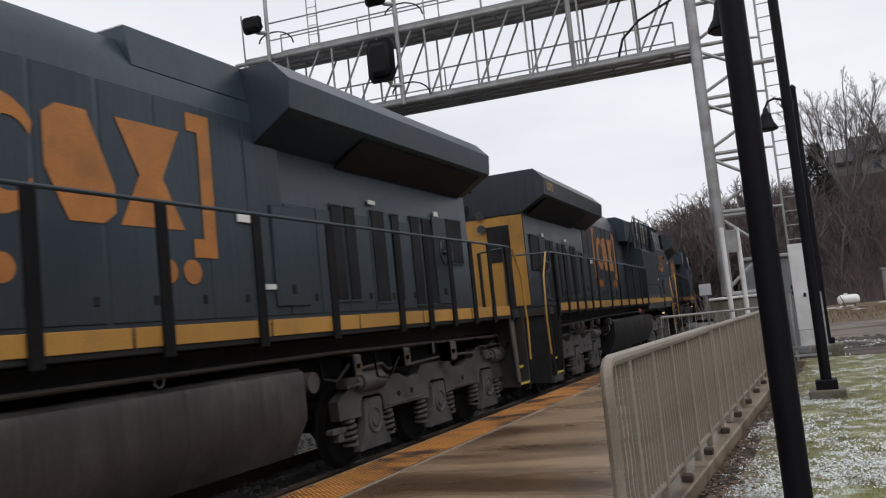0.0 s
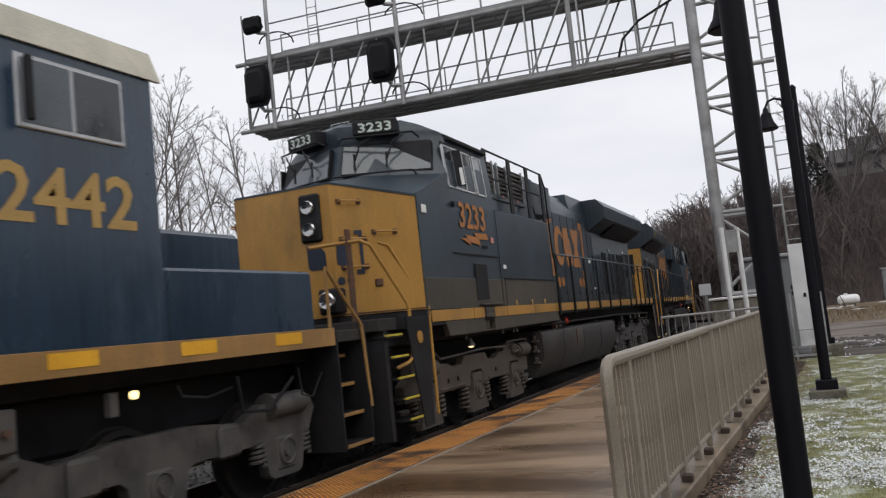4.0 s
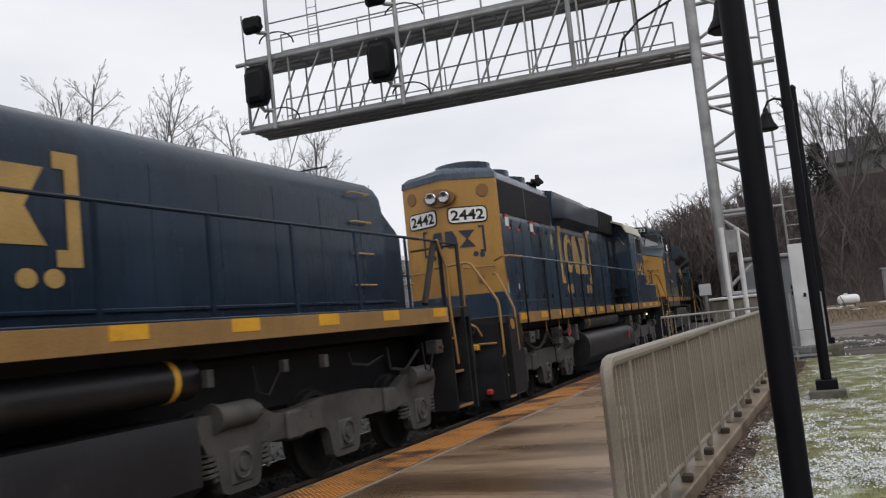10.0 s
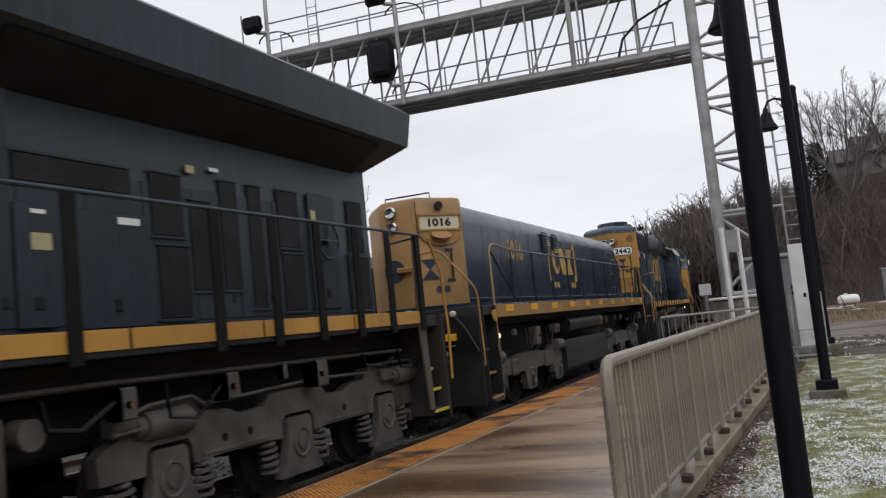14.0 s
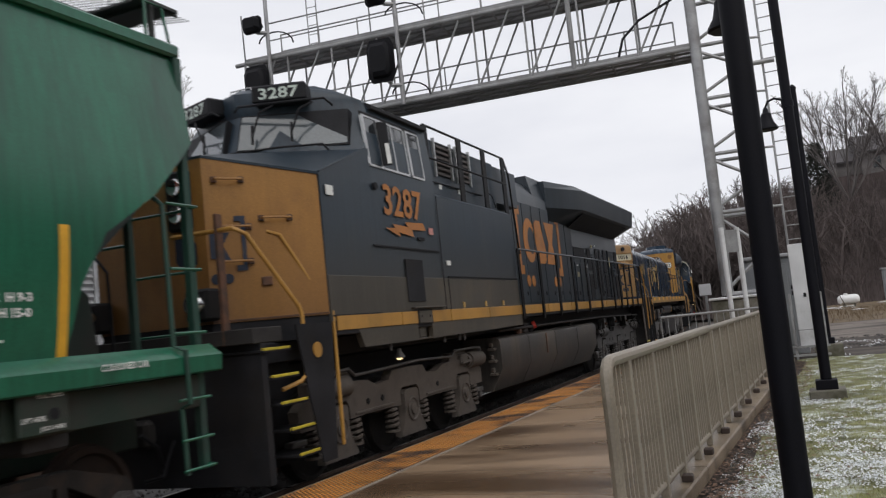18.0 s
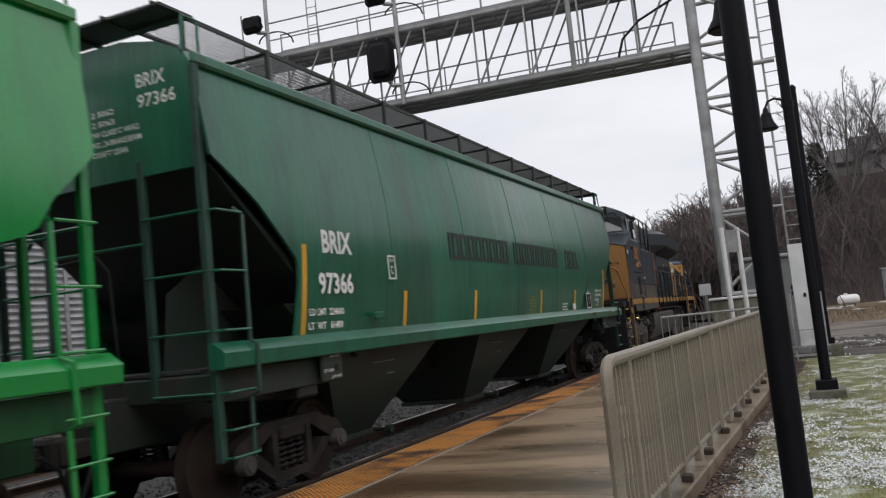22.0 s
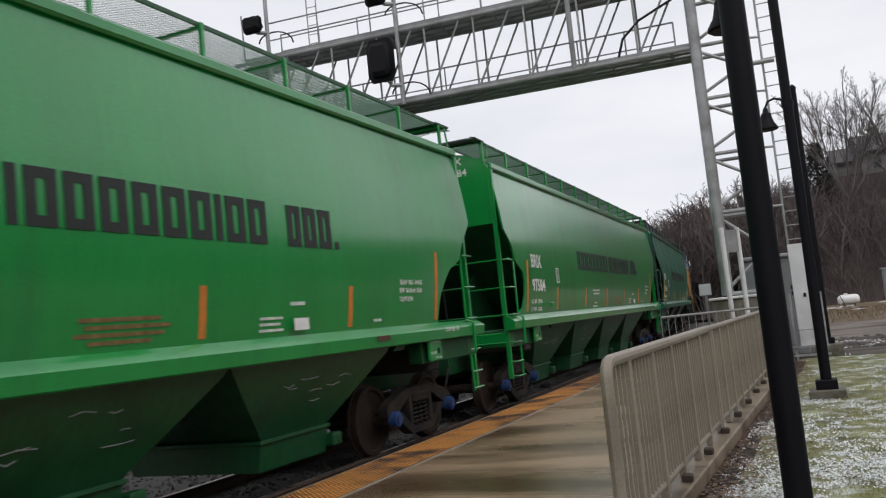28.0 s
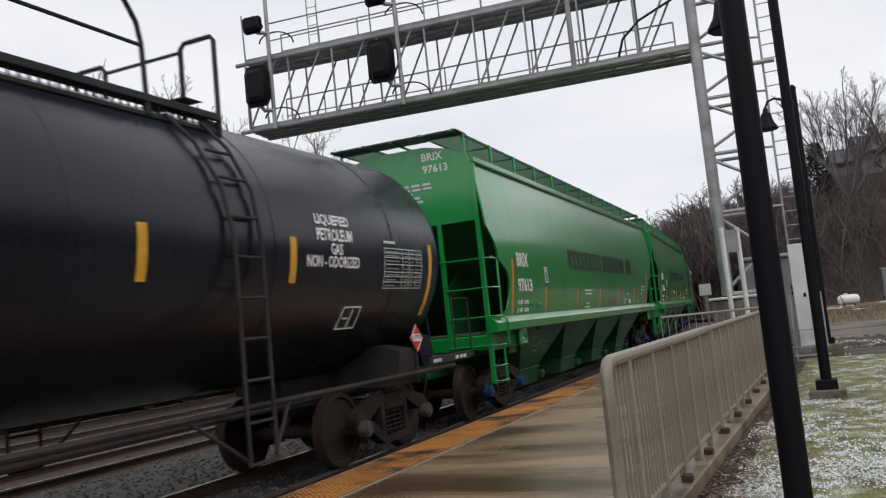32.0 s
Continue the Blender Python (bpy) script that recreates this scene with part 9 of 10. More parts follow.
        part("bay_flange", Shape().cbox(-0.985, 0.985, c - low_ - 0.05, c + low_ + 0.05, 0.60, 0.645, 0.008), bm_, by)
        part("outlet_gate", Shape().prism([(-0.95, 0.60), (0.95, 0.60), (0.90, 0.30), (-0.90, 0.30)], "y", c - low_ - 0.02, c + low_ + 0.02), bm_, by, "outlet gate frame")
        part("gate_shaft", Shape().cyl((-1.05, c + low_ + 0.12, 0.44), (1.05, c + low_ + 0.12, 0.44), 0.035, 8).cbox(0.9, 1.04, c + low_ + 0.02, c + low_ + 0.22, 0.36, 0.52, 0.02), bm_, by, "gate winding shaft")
        # chalked scrawls and faint stencils that follow the sheet's lean
        rk = random.Random(n_ + len(label))
        lean = lambda z: 0.953 + (z - 0.64) * 0.558
        for q in range(7):
            z, y = rk.uniform(0.95, 1.30), c + rk.uniform(-0.75, 0.6)
            w_, sl = rk.uniform(0.10, 0.36), rk.uniform(-0.03, 0.03)
            part("chalk_scrawl", Shape().tube([(lean(z), y, z), (lean(z + sl), y + w_ * 0.5, z + sl), (lean(z), y + w_, z)], 0.007, 4), TABLEINK, by, "faint chalk scrawl")
    # the older car has three deep pockets that run up behind the sill, in green darkened for grime and shade
    for lo_, hi_, c in ((-7.0, -3.8, -5.12), (-2.0, 0.82, -0.68), (2.6, 5.86, 3.92)) if plain_dark else ():
        rise_l, rise_r = (c - 0.44 - lo_) / 1.17, (hi_ - c - 0.44) / 1.17
        ring_ = lambda x, y_a, y_b, z: [(x, y_a, z), (x, y_b, z), (-x, y_b, z), (-x, y_a, z)]
        by = part("hopper_bay", Shape().loft([ring_(1.39, lo_ - 0.6 * rise_l, hi_ + 0.6 * rise_r, 2.10), ring_(1.39, lo_, hi_, 1.50), ring_(0.60, c - 0.44, c + 0.44, 0.33)]), SHADEGREEN, car, "deep tapered discharge pocket")
        part("outlet_gate", Shape().cbox(-0.64, 0.64, c - 0.50, c + 0.50, 0.27, 0.345, 0.01), SHADEGREEN, by, "outlet gate frame")
        part("gate_shaft", Shape().cyl((-0.85, c + 0.56, 0.31), (0.85, c + 0.56, 0.31), 0.03, 8).cyl((0.80, c + 0.56, 0.31), (0.90, c + 0.56, 0.31), 0.06, 10), SHADEGREEN, by, "gate winding shaft")
        for y, z, w_ in ((c - 0.5, 1.30, 0.62), (c + 0.1, 1.12, 0.22)):
            lean = 0.605 + (z - 0.33) * 0.675
            part("stencil_line", Shape().tube([(lean, y, z), (lean, y + w_, z)], 0.005, 4), TABLEINK, by, "faint worn stencil line")
    part("centre_sill", Shape().cbox(-0.3, 0.3, -6.4, 6.4, 0.95, 1.4, 0.02), UNDER, car)
    # running boards of open mesh on the roof
    rb = part("running_board", Shape().box(-0.02, 0.02, -half - 0.3, far + 0.3, 5.0, 5.03), grate, car, "open-mesh roof running board")
    for k in (1, -1):
        mesh = Shape()
        x0, x1 = 0.56, 1.19
        zz = 5.05
        for x in (x0, x1):
            mesh.box(x * k - 0.012, x * k + 0.012, -half - 0.3, far + 0.3, zz - 0.03, zz + 0.015)
        step = 0.062
        m_ = int((half + far + 0.6) / step)
        for i in range(m_):
            y = -half - 0.3 + i * step
            for s in (1, -1):
                p, q = (x0 * k, y if s > 0 else y + 0.26), (x1 * k, y + 0.26 if s > 0 else y)
                mesh.add([(p[0], p[1], zz - 0.02), (p[0], p[1] + 0.022, zz), (q[0], q[1] + 0.022, zz), (q[0], q[1], zz - 0.02)], [(0, 1, 2, 3)])
        part("mesh_panel", mesh, grate, rb, "expanded-metal walkway panel")
        for i in range(13):
            y = -half + 0.1 + i * (half + far - 0.2) / 12
            part("board_bracket", Shape().box(min(x0 * k, 1.12 * k), max(x0 * k, 1.20 * k), y - 0.03, y + 0.03, zz - 0.05, zz - 0.025).cbox(min(1.19 * k, 1.24 * k), max(1.19 * k, 1.24 * k), y - 0.022, y + 0.022, 4.60, zz + 0.01, 0.005), grate if plain_dark else paint, rb)
    for e in (1, -1):
        part("cross_board", Shape().box(-1.25, 1.25, min(e * (ends[e] - 0.25), e * (ends[e] + 0.25)), max(e * (ends[e] - 0.25), e * (ends[e] + 0.25)), 5.03, 5.06), GRATE, car, "dark roof end platform")
        part("roof_grab", Shape().tube([(1.28, e * (ends[e] - 0.25), 4.62), (1.28, e * (ends[e] - 0.25), 5.0), (1.28, e * (ends[e] - 0.02), 5.0), (1.3, e * (ends[e] + 0.04), 4.62)], 0.016, 6), paint, car)
    for i in range(6):
        part("hatch", Shape().cbox(-0.38, 0.38, -7.4 + i * 2.6, -5.4 + i * 2.6, 4.88, 4.96, 0.02), paint, car, "long roof hatch")
    # reflective strips
    old = plain_dark
    for y in ((-7.5, -4.95, -2.27, 1.48, 4.2, 7.17) if old else (-8.0, -5.72, -2.96, -0.38, 2.20, 4.90, 7.40)):
        tall = abs(y) > 7
        z0 = 1.73 if old else 1.79
        z1 = (2.74 if old else 2.79) if tall else 2.22 if old else 2.28
        zs = [z0 + (z1 - z0) * i / 6 for i in range(7)]
        part("reflective_strip", Shape().loft([[(level(girth, z) + o, y + d, z) for o, d in ((-0.004, -0.045), (-0.004, 0.045), (0.006, 0.045), (0.006, -0.045))] for z in zs]), strip_paint, car, "upright reflective strip")
    # markings
    y0 = -7.12 if old else -7.73

    def stencil(text, y, w, z, h, name, material=WHITE):
        return words(text, w, h, side(max(level(girth, z), level(girth, z + h)) + 0.005, y, z), material, car, name, bold=0.03)

    tagged(stencil("BRIX", y0, 0.68 if old else 0.74, 2.66, 0.27, "reporting_mark"), "white painted reporting mark")
    tagged(stencil(number, y0 - (0.1 if old else 0), 0.78 if old else 0.92, 2.18, 0.26, "car_number"), "white painted car number")
    wt = ("224600", "61400") if old else ("219300", "66700")
    stencil("LD LMT  " + wt[0], y0 - (0.28 if old else 0.02), 0.76, 1.945, 0.085, "weight_stencil")
    stencil("LT  WT   " + wt[1], y0 - (0.28 if old else 0.02), 0.76, 1.79, 0.085, "weight_stencil")
    for text, z in (("EXW 10-2  H 9-3", 2.30), ("EW  8-10 H 15-0", 2.19)):
        stencil(text, 6.2, 0.68, z - (0.14 if old else 0), 0.07, "width_stencil")
    stencil("CU FT 5461" if old else "CU FT 5791", 6.2, 0.40, 1.93 if old else 2.07, 0.07, "volume_stencil")
    py = -5.5 if old else -5.88
    for r in (rect(0, 0.22, 0, 0.022), rect(0, 0.22, 0.298, 0.32), rect(0, 0.022, 0.022, 0.298), rect(0.198, 0.22, 0.022, 0.298)):
        part("plate_outline", flat([r]), WHITE, car, "", side(1.556, py, 2.37))
    words("PLATE", 0.14, 0.045, side(1.557, py + 0.04, 2.60), WHITE, car, "plate_word")
    words("C", 0.07, 0.11, side(1.557, py + 0.075, 2.44), WHITE, car, "plate_letter")
    # the owner's name as plain hollow shapes of the letters' size
    runs = ((9, -3.35, -0.55), (10, -0.2, 2.81), (3, 3.46, 4.5)) if old else ((9, -3.7, -0.14), (10, 0.12, 3.21), (3, 3.59, 4.48))
    lh = 0.42 if old else 0.45
    thin = {(9, 0), (10, 0), (10, 7)}
    for count, ya, yb in runs:
        units = [0.32 if (count, i) in thin else 1.0 for i in range(count)]
        unit = (yb - ya) / (sum(units) + 0.22 * (count - 1))
        y = ya
        st_ = 0.085 if old else 0.105
        for i, u in enumerate(units):
            w = u * unit
            bars = [rect(0, min(w, st_), 0, lh)]
            if w >= st_ * 2.2:
                bars += [rect(w - st_, w, 0, lh), rect(st_, w - st_, lh - st_ * 0.8, lh), rect(st_, w - st_, 0, st_ * 0.8)]
            part("painted_block", flat(bars), INKSHADE, car, "black painted hollow block", side(1.5555, y, 2.71))
            y += w + 0.22 * unit
    part("painted_bar", flat([rect(0, 0.09, 0, 0.09)]), INKSHADE, car, "", side(1.5555, 4.55, 2.71))

    def lines(y, z, widths, name="stencil_line", material=SOFTWHITE, h=0.028, gap=0.062, lb="fine unreadable stencil line"):
        for i, (a, b) in enumerate(widths):
            zz = z - i * gap
            part(name, flat([rect(a, b, 0, h)], 0.003), material, car, lb, side(level(girth, zz) + 0.004, y, zz))

    if old:
        lines(3.13, 1.89, ((0, 0.42), (0, 0.36), (0.0, 0.45)))
        part("white_label", flat([rect(0, 0.25, 0, 0.13)]), WHITE, car, "white data label", side(1.512, 3.84, 1.77))
        part("warning_box", flat([rect(0, 0.42, 0, 0.38)]), WHITE, car, "black and white data panel", side(1.535, 5.11, 1.76))
        for a in (0.025, 0.22):
            part("warning_ink", flat([rect(a, a + 0.175, 0.025, 0.355)], 0.006), BLACK, car, "", side(1.535, 5.11, 1.76))
        part("stencil_line", flat([rect(0.16, 0.26, 2.15, 2.19)], 0.003), SOFTWHITE, car, "", side(1.537, 5.11, 0))
        lines(0.63, 2.06, ((0.12, 0.38), (0.05, 0.42), (0.0, 0.47), (0.05, 0.47), (0, 0.4), (0.0, 0.47)), "warning_line", OLIVE, 0.035)
        lines(6.3, 1.88, ((0.2, 0.36), (0.1, 0.3)), "scrawl", SOFTWHITE, 0.02)
    else:
        lines(-2.17, 2.19, ((0, 0.86), (0.1, 0.78)), h=0.04, gap=0.085)
        lines(-2.1, 1.87, ((0.18, 0.46), (0.0, 0.56)), h=0.04, gap=0.09)
        lines(3.08, 1.93, ((0, 0.40), (0, 0.36), (0.0, 0.42)))
        lines(3.62, 2.07, ((0, 0.28),), h=0.04)
        part("white_label", flat([rect(0, 0.28, 0, 0.13)]), WHITE, car, "white data label", side(1.522, 3.62, 1.80))
        lines(5.5, 1.83, ((0, 0.2),), h=0.035)
        lines(0.76, 1.99, ((0.0, 0.9), (0.06, 1.02), (-0.04, 0.95), (0.1, 0.8)), "spray_paint", GRAFFITI, 0.035, 0.062, "faded red sprayed scrawl")
        if number == "97584":
            part("dark_patch", flat([rect(0, 0.11, 0, 0.10)]), BLACK, car, "small dark patch", side(1.556, 4.5, 2.76))
    part("defect_card_holder", Shape().cbox(1.53, 1.58, y0 + 1.1, y0 + 1.35, 1.86, 1.95, 0.01), paint, car)
    part("sill_label", flat([rect(0, 0.34, 0, 0.06)]), RUST, car, "small label on the sill", side(1.603, 5.3, 1.58))
    words("CUSHIONED CAR", 0.5, 0.055, side(1.605, 7.4, 1.60), WHITE, car, "sill_stencil")
    # end lettering
    ye, xe = -half - 0.024, 0.70 if old else 0.46
    words("BRIX", 0.36 if old else 0.40, 0.14, front(xe, ye, 4.36 if old else 4.63), WHITE, car, "end_mark")
    words(number, 0.48, 0.14, front(xe, ye, 4.15 if old else 4.41), WHITE, car, "end_number")
    if old:
        for i, (text, w_) in enumerate((("2 5062", 0.30), ("2 5063", 0.30), ("1W CLASS C WHLS", 0.62), ("NO. 24 BRAKE BEAM", 0.64), ("DRAFT GEAR", 0.46))):
            words(text, w_, 0.06, front(0.08, ye, 4.16 - 0.105 * i), WHITE, car, "end_stencil", "small white stencil")
    else:
        for i, w_ in enumerate((0.84, 0.86, 0.46, 0.60, 0.66)):
            for q in range(4):
                part("end_stencil", flat([rect(w_ * q / 4, w_ * (q + 0.78) / 4, -0.075 * i, 0.042 - 0.075 * i)]), SOFTWHITE, car, "small white stencil bar", front(-0.21, ye, 4.20))
    return car


# ---- tank car ----
def tank_car(label):
    car = thing("tank_car", label, "tank car")
    R, ZC, L0, L1 = 1.58, 2.76, -9.9, 9.56
    prof = [(L0 - 0.62, 0.03), (L0 - 0.60, 0.45), (L0 - 0.48, 0.93), (L0 - 0.28, 1.30), (L0, 1.52), (L0 + 0.2, R), (L1 - 0.2, R), (L1, 1.52), (L1 + 0.28, 1.30), (L1 + 0.48, 0.93), (L1 + 0.60, 0.45), (L1 + 0.62, 0.03)]
    tank = part("tank", Shape().turned(prof, "y", (0, 0, ZC), 56), BLACKTANK, car, "glossy black cylindrical tank")
    for y in (-8.0, -5.3, -2.65, 0, 2.65, 5.3, 8.0):
        part("weld_seam", Shape().turned([(y - 0.012, R), (y - 0.008, R + 0.005), (y + 0.008, R + 0.005), (y + 0.012, R)], "y", (0, 0, ZC), 56), BLACKTANK, tank)
    xs_ = lambda z: math.sqrt(max(0.01, R * R - (z - ZC) ** 2)) + 0.004

    def curved(y0, y1, z0, z1, material, name, lb=""):
        n = 5
        y0, y1 = y0 - 0.06, y1 - 0.06
        sh = Shape()
        for i in range(n):
            za, zb = z0 + (z1 - z0) * i / n, z0 + (z1 - z0) * (i + 1) / n
            sh.add([(xs_(za), y0, za), (xs_(za), y1, za), (xs_(zb), y1, zb), (xs_(zb), y0, zb)], [(0, 1, 2, 3)])
        return part(name, sh, material, car, lb)

    def tank_words(text, y0, y1, z0, z1):
        ob = words(text, y1 - y0, z1 - z0, side(0, y0 - 0.06, z0), WHITE, car, "tank_lettering", "white stencilled lettering", 0.03)
        me = ob.data.copy()
        for v in me.vertices:
            v.co.z = xs_(z0 + v.co.y) + 0.003
        ob.data = me
        return ob

    tank_words("LIQUEFIED", 6.19, 6.95, 2.97, 3.12)
    tank_words("PETROLEUM", 6.18, 6.98, 2.80, 2.95)
    tank_words("GAS", 6.46, 6.73, 2.64, 2.78)
    tank_words("NON - ODORIZED", 5.95, 7.12, 2.49, 2.63)
    for y, z0, z1 in ((-7.5, 2.31, 2.81), (-4.8, 2.31, 2.81), (-2.1, 2.31, 2.81), (0.7, 2.31, 2.81), (3.45, 2.31, 2.81), (5.69, 2.31, 2.81)):
        curved(y - 0.06, y + 0.06, z0, z1, YELLOWSTRIP, "reflective_strip", "upright yellow reflective strip")
    curved(9.14, 9.25, 1.88, 2.88, YELLOWSTRIP, "reflective_strip", "upright yellow reflective strip")
    # data table and diamond outline as plain lines
    for z in (2.77, 2.71, 2.65, 2.56, 2.46, 2.40, 2.33, 2.25):
        curved(7.78, 8.92, z, z + 0.012, SOFTWHITE, "table_line")
    for y in (7.78, 8.30, 8.50, 8.72, 8.905):
        curved(y, y + 0.014, 2.25, 2.78, SOFTWHITE, "table_line")
    for z in (2.725, 2.67, 2.60, 2.50, 2.42, 2.355, 2.28):
        curved(7.83, 8.22 - 0.1 * (z < 2.4), z, z + 0.018, TABLEINK, "table_text", "small unreadable stencil line")
        for y in (8.35, 8.55, 8.77):
            curved(y, y + 0.11, z, z + 0.018, TABLEINK, "table_text")
    curved(7.78, 8.12, 2.84, 2.875, SOFTWHITE, "table_text")
    for (ya, za), (yb, zb) in (((6.92, 1.78), (6.94, 2.03)), ((6.94, 2.03), (7.35, 2.03)), ((7.35, 2.03), (7.36, 1.78)), ((7.36, 1.78), (6.92, 1.78)), ((7.16, 1.80), (7.17, 2.0)), ((6.98, 1.90), (7.1, 1.90))):
        part("outline_bar", Shape().cyl((xs_(za) + 0.002, ya - 0.06, za), (xs_(zb) + 0.002, yb - 0.06, zb), 0.010, 5), SOFTWHITE, car, "slanted white stencil outline")
    # hazard placard on its holder
    hz = part("placard_holder", Shape().cyl((1.44, 8.66, 0.95), (1.44, 8.66, 1.64), 0.018, 6), UNDER, car)
    part("placard", flat([[(0, -0.20), (0.20, 0), (0, 0.20), (-0.20, 0)]], 0.01), RED, hz, "red diamond hazard placard", side(1.46, 8.66, 1.56))
    part("placard_rim", flat([[(0, -0.185), (0.185, 0), (0.165, 0), (0, -0.165)], [(0, 0.185), (-0.185, 0), (-0.165, 0), (0, 0.165)]], 0.012), WHITE, hz, "", side(1.461, 8.66, 1.56))
    part("placard_bar", flat([rect(-0.12, 0.12, -0.045, 0.055)], 0.014), WHITE, hz, "", side(1.461, 8.66, 1.56))
    words("1075", 0.2, 0.07, side(1.4765, 8.56, 1.53), BLACK, hz, "placard_number", "black hazard number", 0.02)
    # underframe
    for e in (1, -1):
        part("stub_sill", Shape().cbox(-0.32, 0.32, min(e * 7.0, e * 11.0), max(e * 7.0, e * 11.0), 0.80, 1.22, 0.02), UNDER, car)
        part("bolster", Shape().prism([(-1.35, 0.95), (1.35, 0.95), (1.42, 1.42), (0.9, 1.52), (-0.9, 1.52), (-1.42, 1.42)], "y", e * 8.45 - 0.25, e * 8.45 + 0.25), UNDER, car)
        part("end_platform", Shape().cbox(-1.42, 1.42, min(e * 10.0, e * 10.85), max(e * 10.0, e * 10.85), 1.16, 1.22, 0.01), UNDER, car)
        part("head_shoe", Shape().cyl((-1.0, e * 9.7, 1.35), (1.1, e * 9.7, 1.35), 0.24, 14), BLACKTANK, car)
        freight_truck(car, e * 8.45, TRUCK)
        coupler(car, e * 11.15, e)
        for k in (1, -1):
            part("end_rail", Shape().tube([(1.42 * k, e * 10.1, 1.2), (1.42 * k, e * 10.1, 2.1), (1.42 * k, e * 10.75, 2.1), (1.42 * k, e * 10.75, 1.2)], 0.018, 6), UNDER, car)
    for k in (1, -1):
        part("side_rail", Shape().tube([(1.45 * k, -9.9, 1.08), (1.45 * k, 9.9, 1.08)], 0.035, 8), UNDER, car, "long side safety rail")
        ld = part("ladder", Shape().tube([(1.62 * k, 4.55, 0.55), (1.635 * k, 4.55, 2.75), (1.565 * k, 4.50, 3.25), (1.325 * k, 4.45, 3.72), (1.03 * k, 4.4, 4.05)], 0.022, 6).tube([(1.62 * k, 4.98, 0.55), (1.635 * k, 4.98, 2.75), (1.565 * k, 4.98, 3.25), (1.325 * k, 4.96, 3.72), (1.03 * k, 4.94, 4.05)], 0.022, 6), UNDER, car, "black side ladder")
        for x, z in ((1.62, 0.56), (1.623, 0.95), (1.625, 1.35), (1.628, 1.75), (1.63, 2.15), (1.634, 2.55), (1.61, 2.95), (1.52, 3.35), (1.365, 3.65)):
            part("rung", Shape().cyl((x * k, 4.55, z), (x * k, 4.98, z), 0.018, 6), UNDER, ld)
        part("ladder_brace", Shape().tube([(1.6 * k, 4.55, 0.6), (1.45 * k, 3.9, 1.08)], 0.02, 6).tube([(1.6 * k, 4.98, 0.6), (1.45 * k, 5.5, 1.08)], 0.02, 6), UNDER, ld)
    part("sill_plate", Shape().cbox(1.43, 1.47, 9.05, 10.6, 1.14, 1.26, 0.006), UNDER, car, "end sill plate")
    for y in (9.15, 9.95, 10.12, 10.26):
        part("sill_stencil", Shape().box(1.47, 1.475, y, y + (0.28 if y < 9.5 else 0.11), 1.17, 1.22), SOFTWHITE, car, "small white stencil bar")
    part("brake_pipe", Shape().tube([(0.6, -9.5, 0.95), (0.7, 0, 0.9), (0.6, 9.5, 0.95)], 0.04, 8), UNDER, car)
    # top platform with railings and valve housing
    part("valve_housing", Shape().cyl((0, 0.4, 4.2), (0, 0.4, 4.68), 0.55, 24).cyl((0, 0.4, 4.68), (0, 0.4, 4.75), 0.58, 24), BLACKTANK, car, "round valve housing")
    pfm = part("top_platform", Shape().box(-1.0, -0.84, -4.0, 5.2, 4.150, 4.156).box(0.84, 1.0, -4.0, 5.2, 4.150, 4.156).box(-0.86, 0.86, 4.9, 5.2, 4.36, 4.366), GRATE, car, "grating platform on the tank top")
    for k in (1, -1):
        part("platform_rim", Shape().cbox(min(1.0 * k, 1.05 * k), max(1.0 * k, 1.05 * k), -4.0, 5.25, 4.12, 4.20, 0.008), UNDER, pfm)
        part("lower_rim", Shape().cbox(min(0.98 * k, 1.02 * k), max(0.98 * k, 1.02 * k), -4.0, 5.25, 3.98, 4.03, 0.008), UNDER, pfm)
        bar_ = mesh_of(Shape().cyl((1.0 * k, 0, 4.02), (1.0 * k, 0, 4.13), 0.012, 4), UNDER)
        for i in range(92):
            part("platform_bar", bar_, UNDER, pfm, at=Matrix.Translation((0, -3.95 + i * 0.1, 0)))
        part("railing", Shape().tube([(1.02 * k, 4.18, 4.0), (1.02 * k, 4.15, 4.7), (1.02 * k, 4.10, 4.9), (1.02 * k, 3.95, 5.10), (1.02 * k, 3.7, 5.22), (1.02 * k, 3.2, 5.26), (1.02 * k, -4.0, 5.26), (1.02 * k, -4.0, 4.1)], 0.026, 8), UNDER, pfm, "arched black pipe railing")
        part("mid_rail", Shape().tube([(1.02 * k, -4.0, 4.68), (1.02 * k, 4.15, 4.68)], 0.02, 8), UNDER, pfm)
        for y in (-2.0, 0.4, 2.4):
            part("rail_post", Shape().cyl((1.02 * k, y, 4.1), (1.02 * k, y, 5.26), 0.022, 8), UNDER, pfm)
        part("gate_post", Shape().tube([(1.02 * k, 5.25, 3.95), (1.02 * k, 5.26, 5.04), (0.98 * k, 5.26, 5.09), (0.62 * k, 5.26, 5.09), (0.56 * k, 5.26, 5.03), (0.56 * k, 5.25, 4.15)], 0.028, 8), UNDER, pfm, "bent gate post")
        part("platform_bracket", Shape().cbox(min(0.95 * k, 1.0 * k), max(0.95 * k, 1.0 * k), 5.0, 5.25, 3.7, 4.12, 0.01), UNDER, pfm)
    part("end_rail_top", Shape().tube([(0.56, 5.26, 5.0), (-0.56, 5.26, 5.0)], 0.022, 8), UNDER, pfm)
    return car


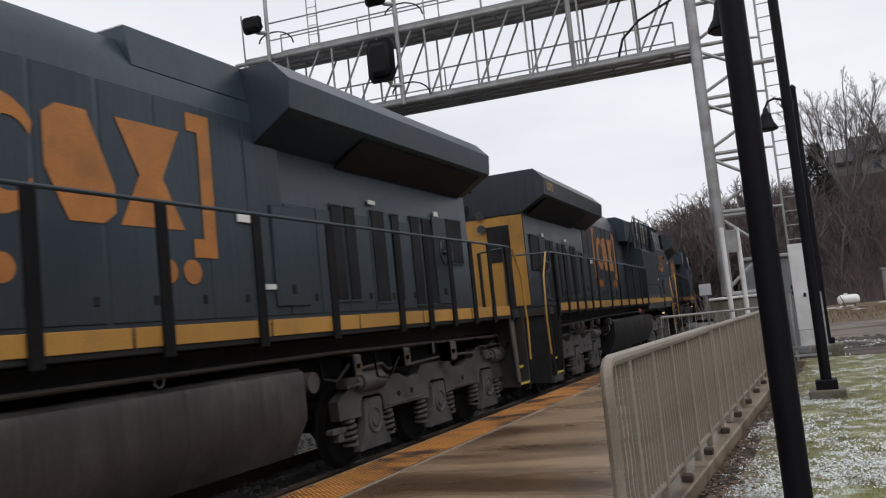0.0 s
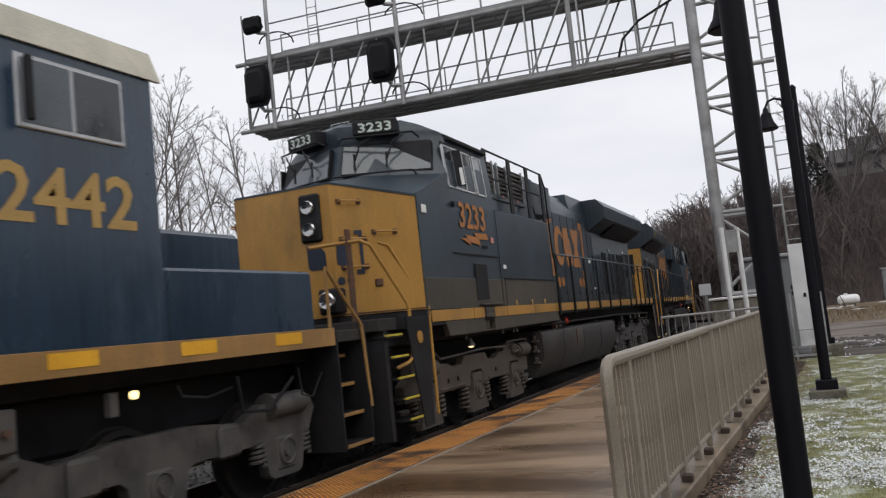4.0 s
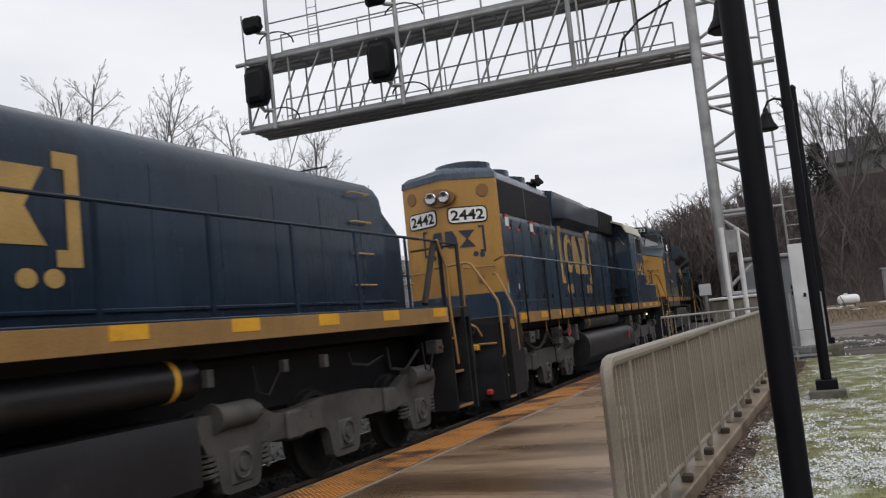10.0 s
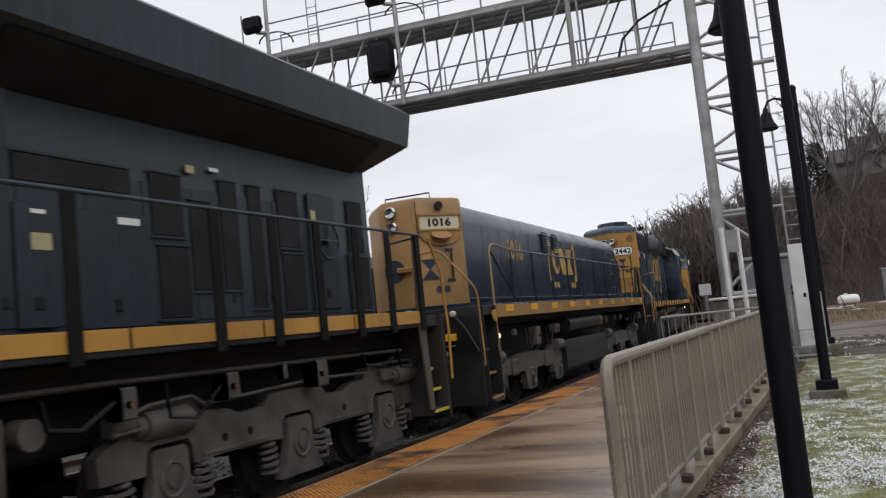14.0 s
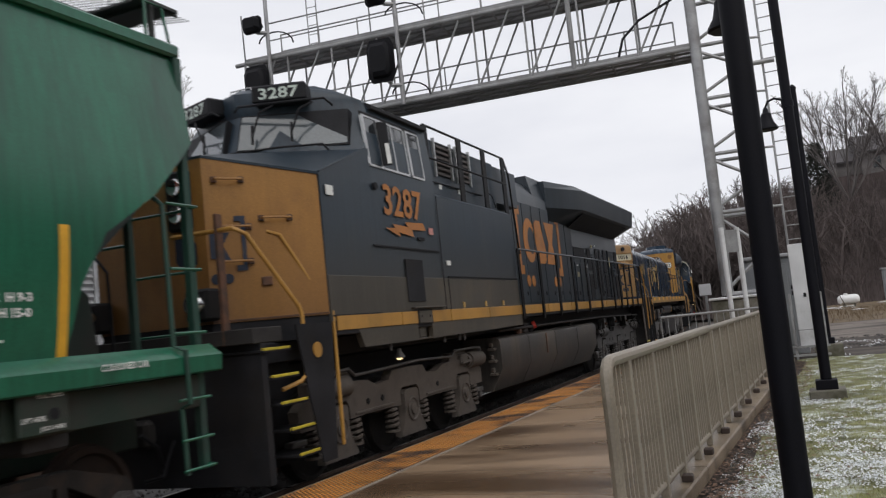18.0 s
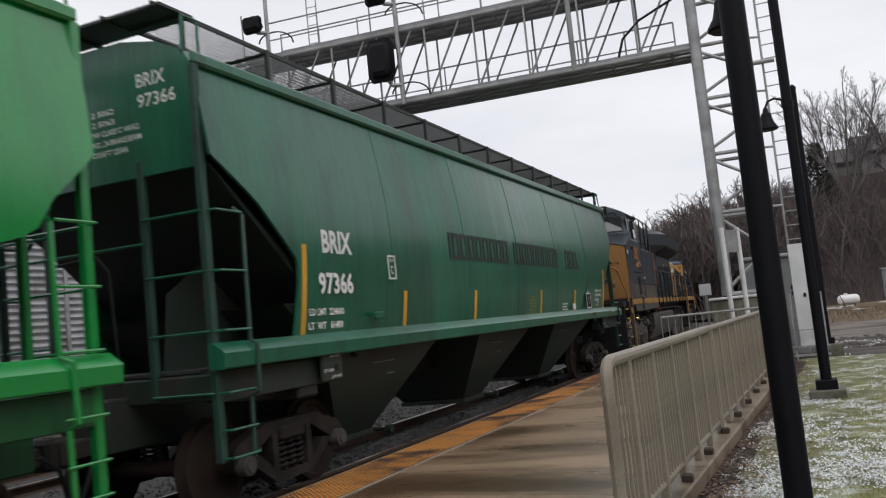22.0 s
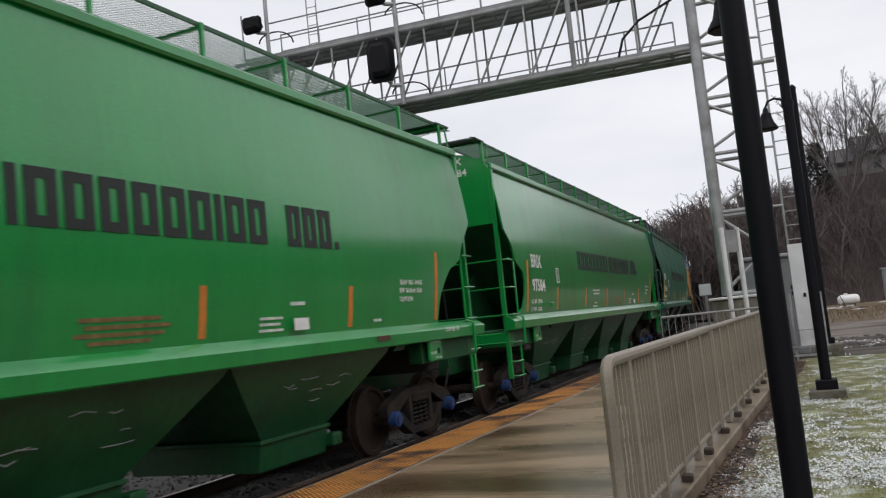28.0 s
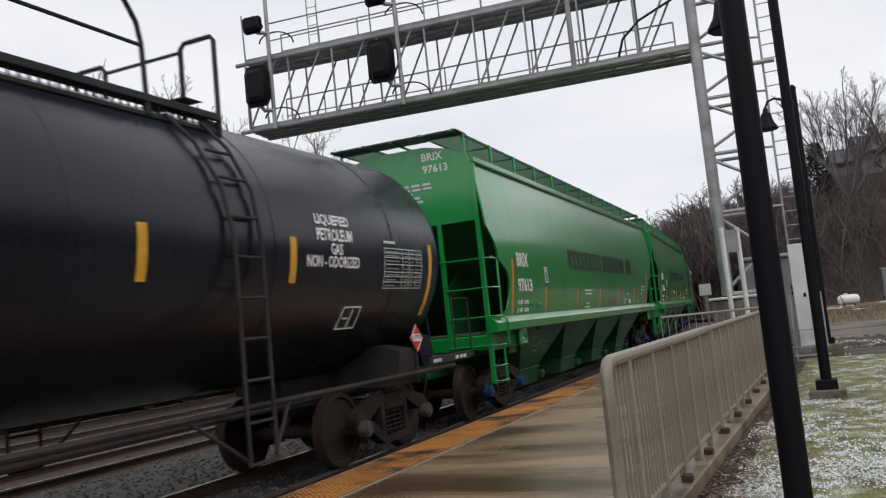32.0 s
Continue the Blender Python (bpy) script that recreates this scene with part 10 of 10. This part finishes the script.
# ---- the vehicles of the train, from the head to the tail ----
LEAD = wide_nose_loco("", "dark blue and gold wide-nose diesel locomotive at the train's head", BLUE, BLUE, GOLD, RUSTGOLD, True, False, False)
SECOND = wide_nose_loco("3275", "dark blue and gold diesel locomotive with its nose leading", BLUE, BLUE, GOLD, RUSTGOLD, True, False)
THIRD = wide_nose_loco("3233", "blue-grey and gold wide-nose diesel locomotive facing backwards", BLUE, DUSTY, GOLD, RUSTGOLD, False, False, hood_paint=BLUE)
FOURTH = narrow_hood_loco("2442", "navy and gold older diesel locomotive with a cream cab roof")
FIFTH = slug_unit("1016", "low navy and tan engine-less slug unit coupled between locomotives")
SIXTH = wide_nose_loco("3287", "dusty grey-blue and gold wide-nose diesel locomotive before the hopper cars", GREYBLUE, DUSTY, NOSEGOLD, RUSTGOLD, False, True)
HOP1 = hopper_car("97366", "weathered dark green covered hopper car", GREEN1, YELLOWSTRIP, TRUCK, GRATE, 8.96, 8.75, {-1: -7.4, 1: 7.05}, plain_dark=True)
HOP2 = hopper_car("97584", "bright green covered hopper car with orange reflective strips", GREEN2, ORANGE, BLUECAP, GRATEGREEN, 9.2, 8.98, {-1: -8.0, 1: 7.32})
HOP3 = hopper_car("97613", "bright green covered hopper car coupled before the black tank car", GREEN2, ORANGE, BLUECAP, GRATEGREEN, 9.2, 8.9, {-1: -8.0, 1: 7.3})
TANKCAR = tank_car("glossy black liquefied-gas tank car with a top platform")


def rows_for(u, d, turn=0.0):
    """The poses of a vehicle whose middle is u along the track at 16 s, on trucks d before and behind it."""
    rows = []
    for i in range(33):
        t = float(i)
        a, b = along(u - d + run(t)), along(u + d + run(t))
        rz = math.degrees(-math.atan2(b[0] - a[0], b[1] - a[1])) + turn
        rows.append((t, pose((a[0] + b[0]) / 2, (a[1] + b[1]) / 2, 0, 0, 0, rz)))
    return rows


def wheel_rows(r, place, turned):
    rows, n = [], 240
    for i in range(n + 1):
        t = 32 * i / n
        roll = -(run(t) - run(0)) / r * (-1 if turned else 1)
        rows.append((t, Matrix.Translation(place) @ Matrix.Rotation(roll, 4, "X")))
    return rows


def motions():
    walk(LEAD, rows_for(117.2, 7.2, 180))
    walk(SECOND, rows_for(93.95, 7.2, 180))
    walk(THIRD, rows_for(71.22, 7.2))
    walk(FOURTH, rows_for(49.7, 6.6))
    walk(FIFTH, rows_for(30.3, 4.8))
    walk(SIXTH, rows_for(9.5, 7.2))
    walk(HOP1, rows_for(-11.25, 6.45))
    walk(HOP2, rows_for(-30.6, 6.45))
    walk(HOP3, rows_for(-50.25, 6.45))
    walk(TANKCAR, rows_for(-71.0, 8.45))
    for carrier, u in CARRIERS:
        rows = []
        for i in range(17):
            t = 2.0 * i
            a, b = along(u + 1.62 * (t - 8), -14.0), along(u + 27.4 + 1.62 * (t - 8), -14.0)
            rows.append((t, pose(a[0], a[1], 0, 0, 0, math.degrees(-math.atan2(b[0] - a[0], b[1] - a[1])))))
        walk(carrier, rows)
    for ws, r, place, turned in WHEELS:
        walk(ws, wheel_rows(r, place, turned))


motions()
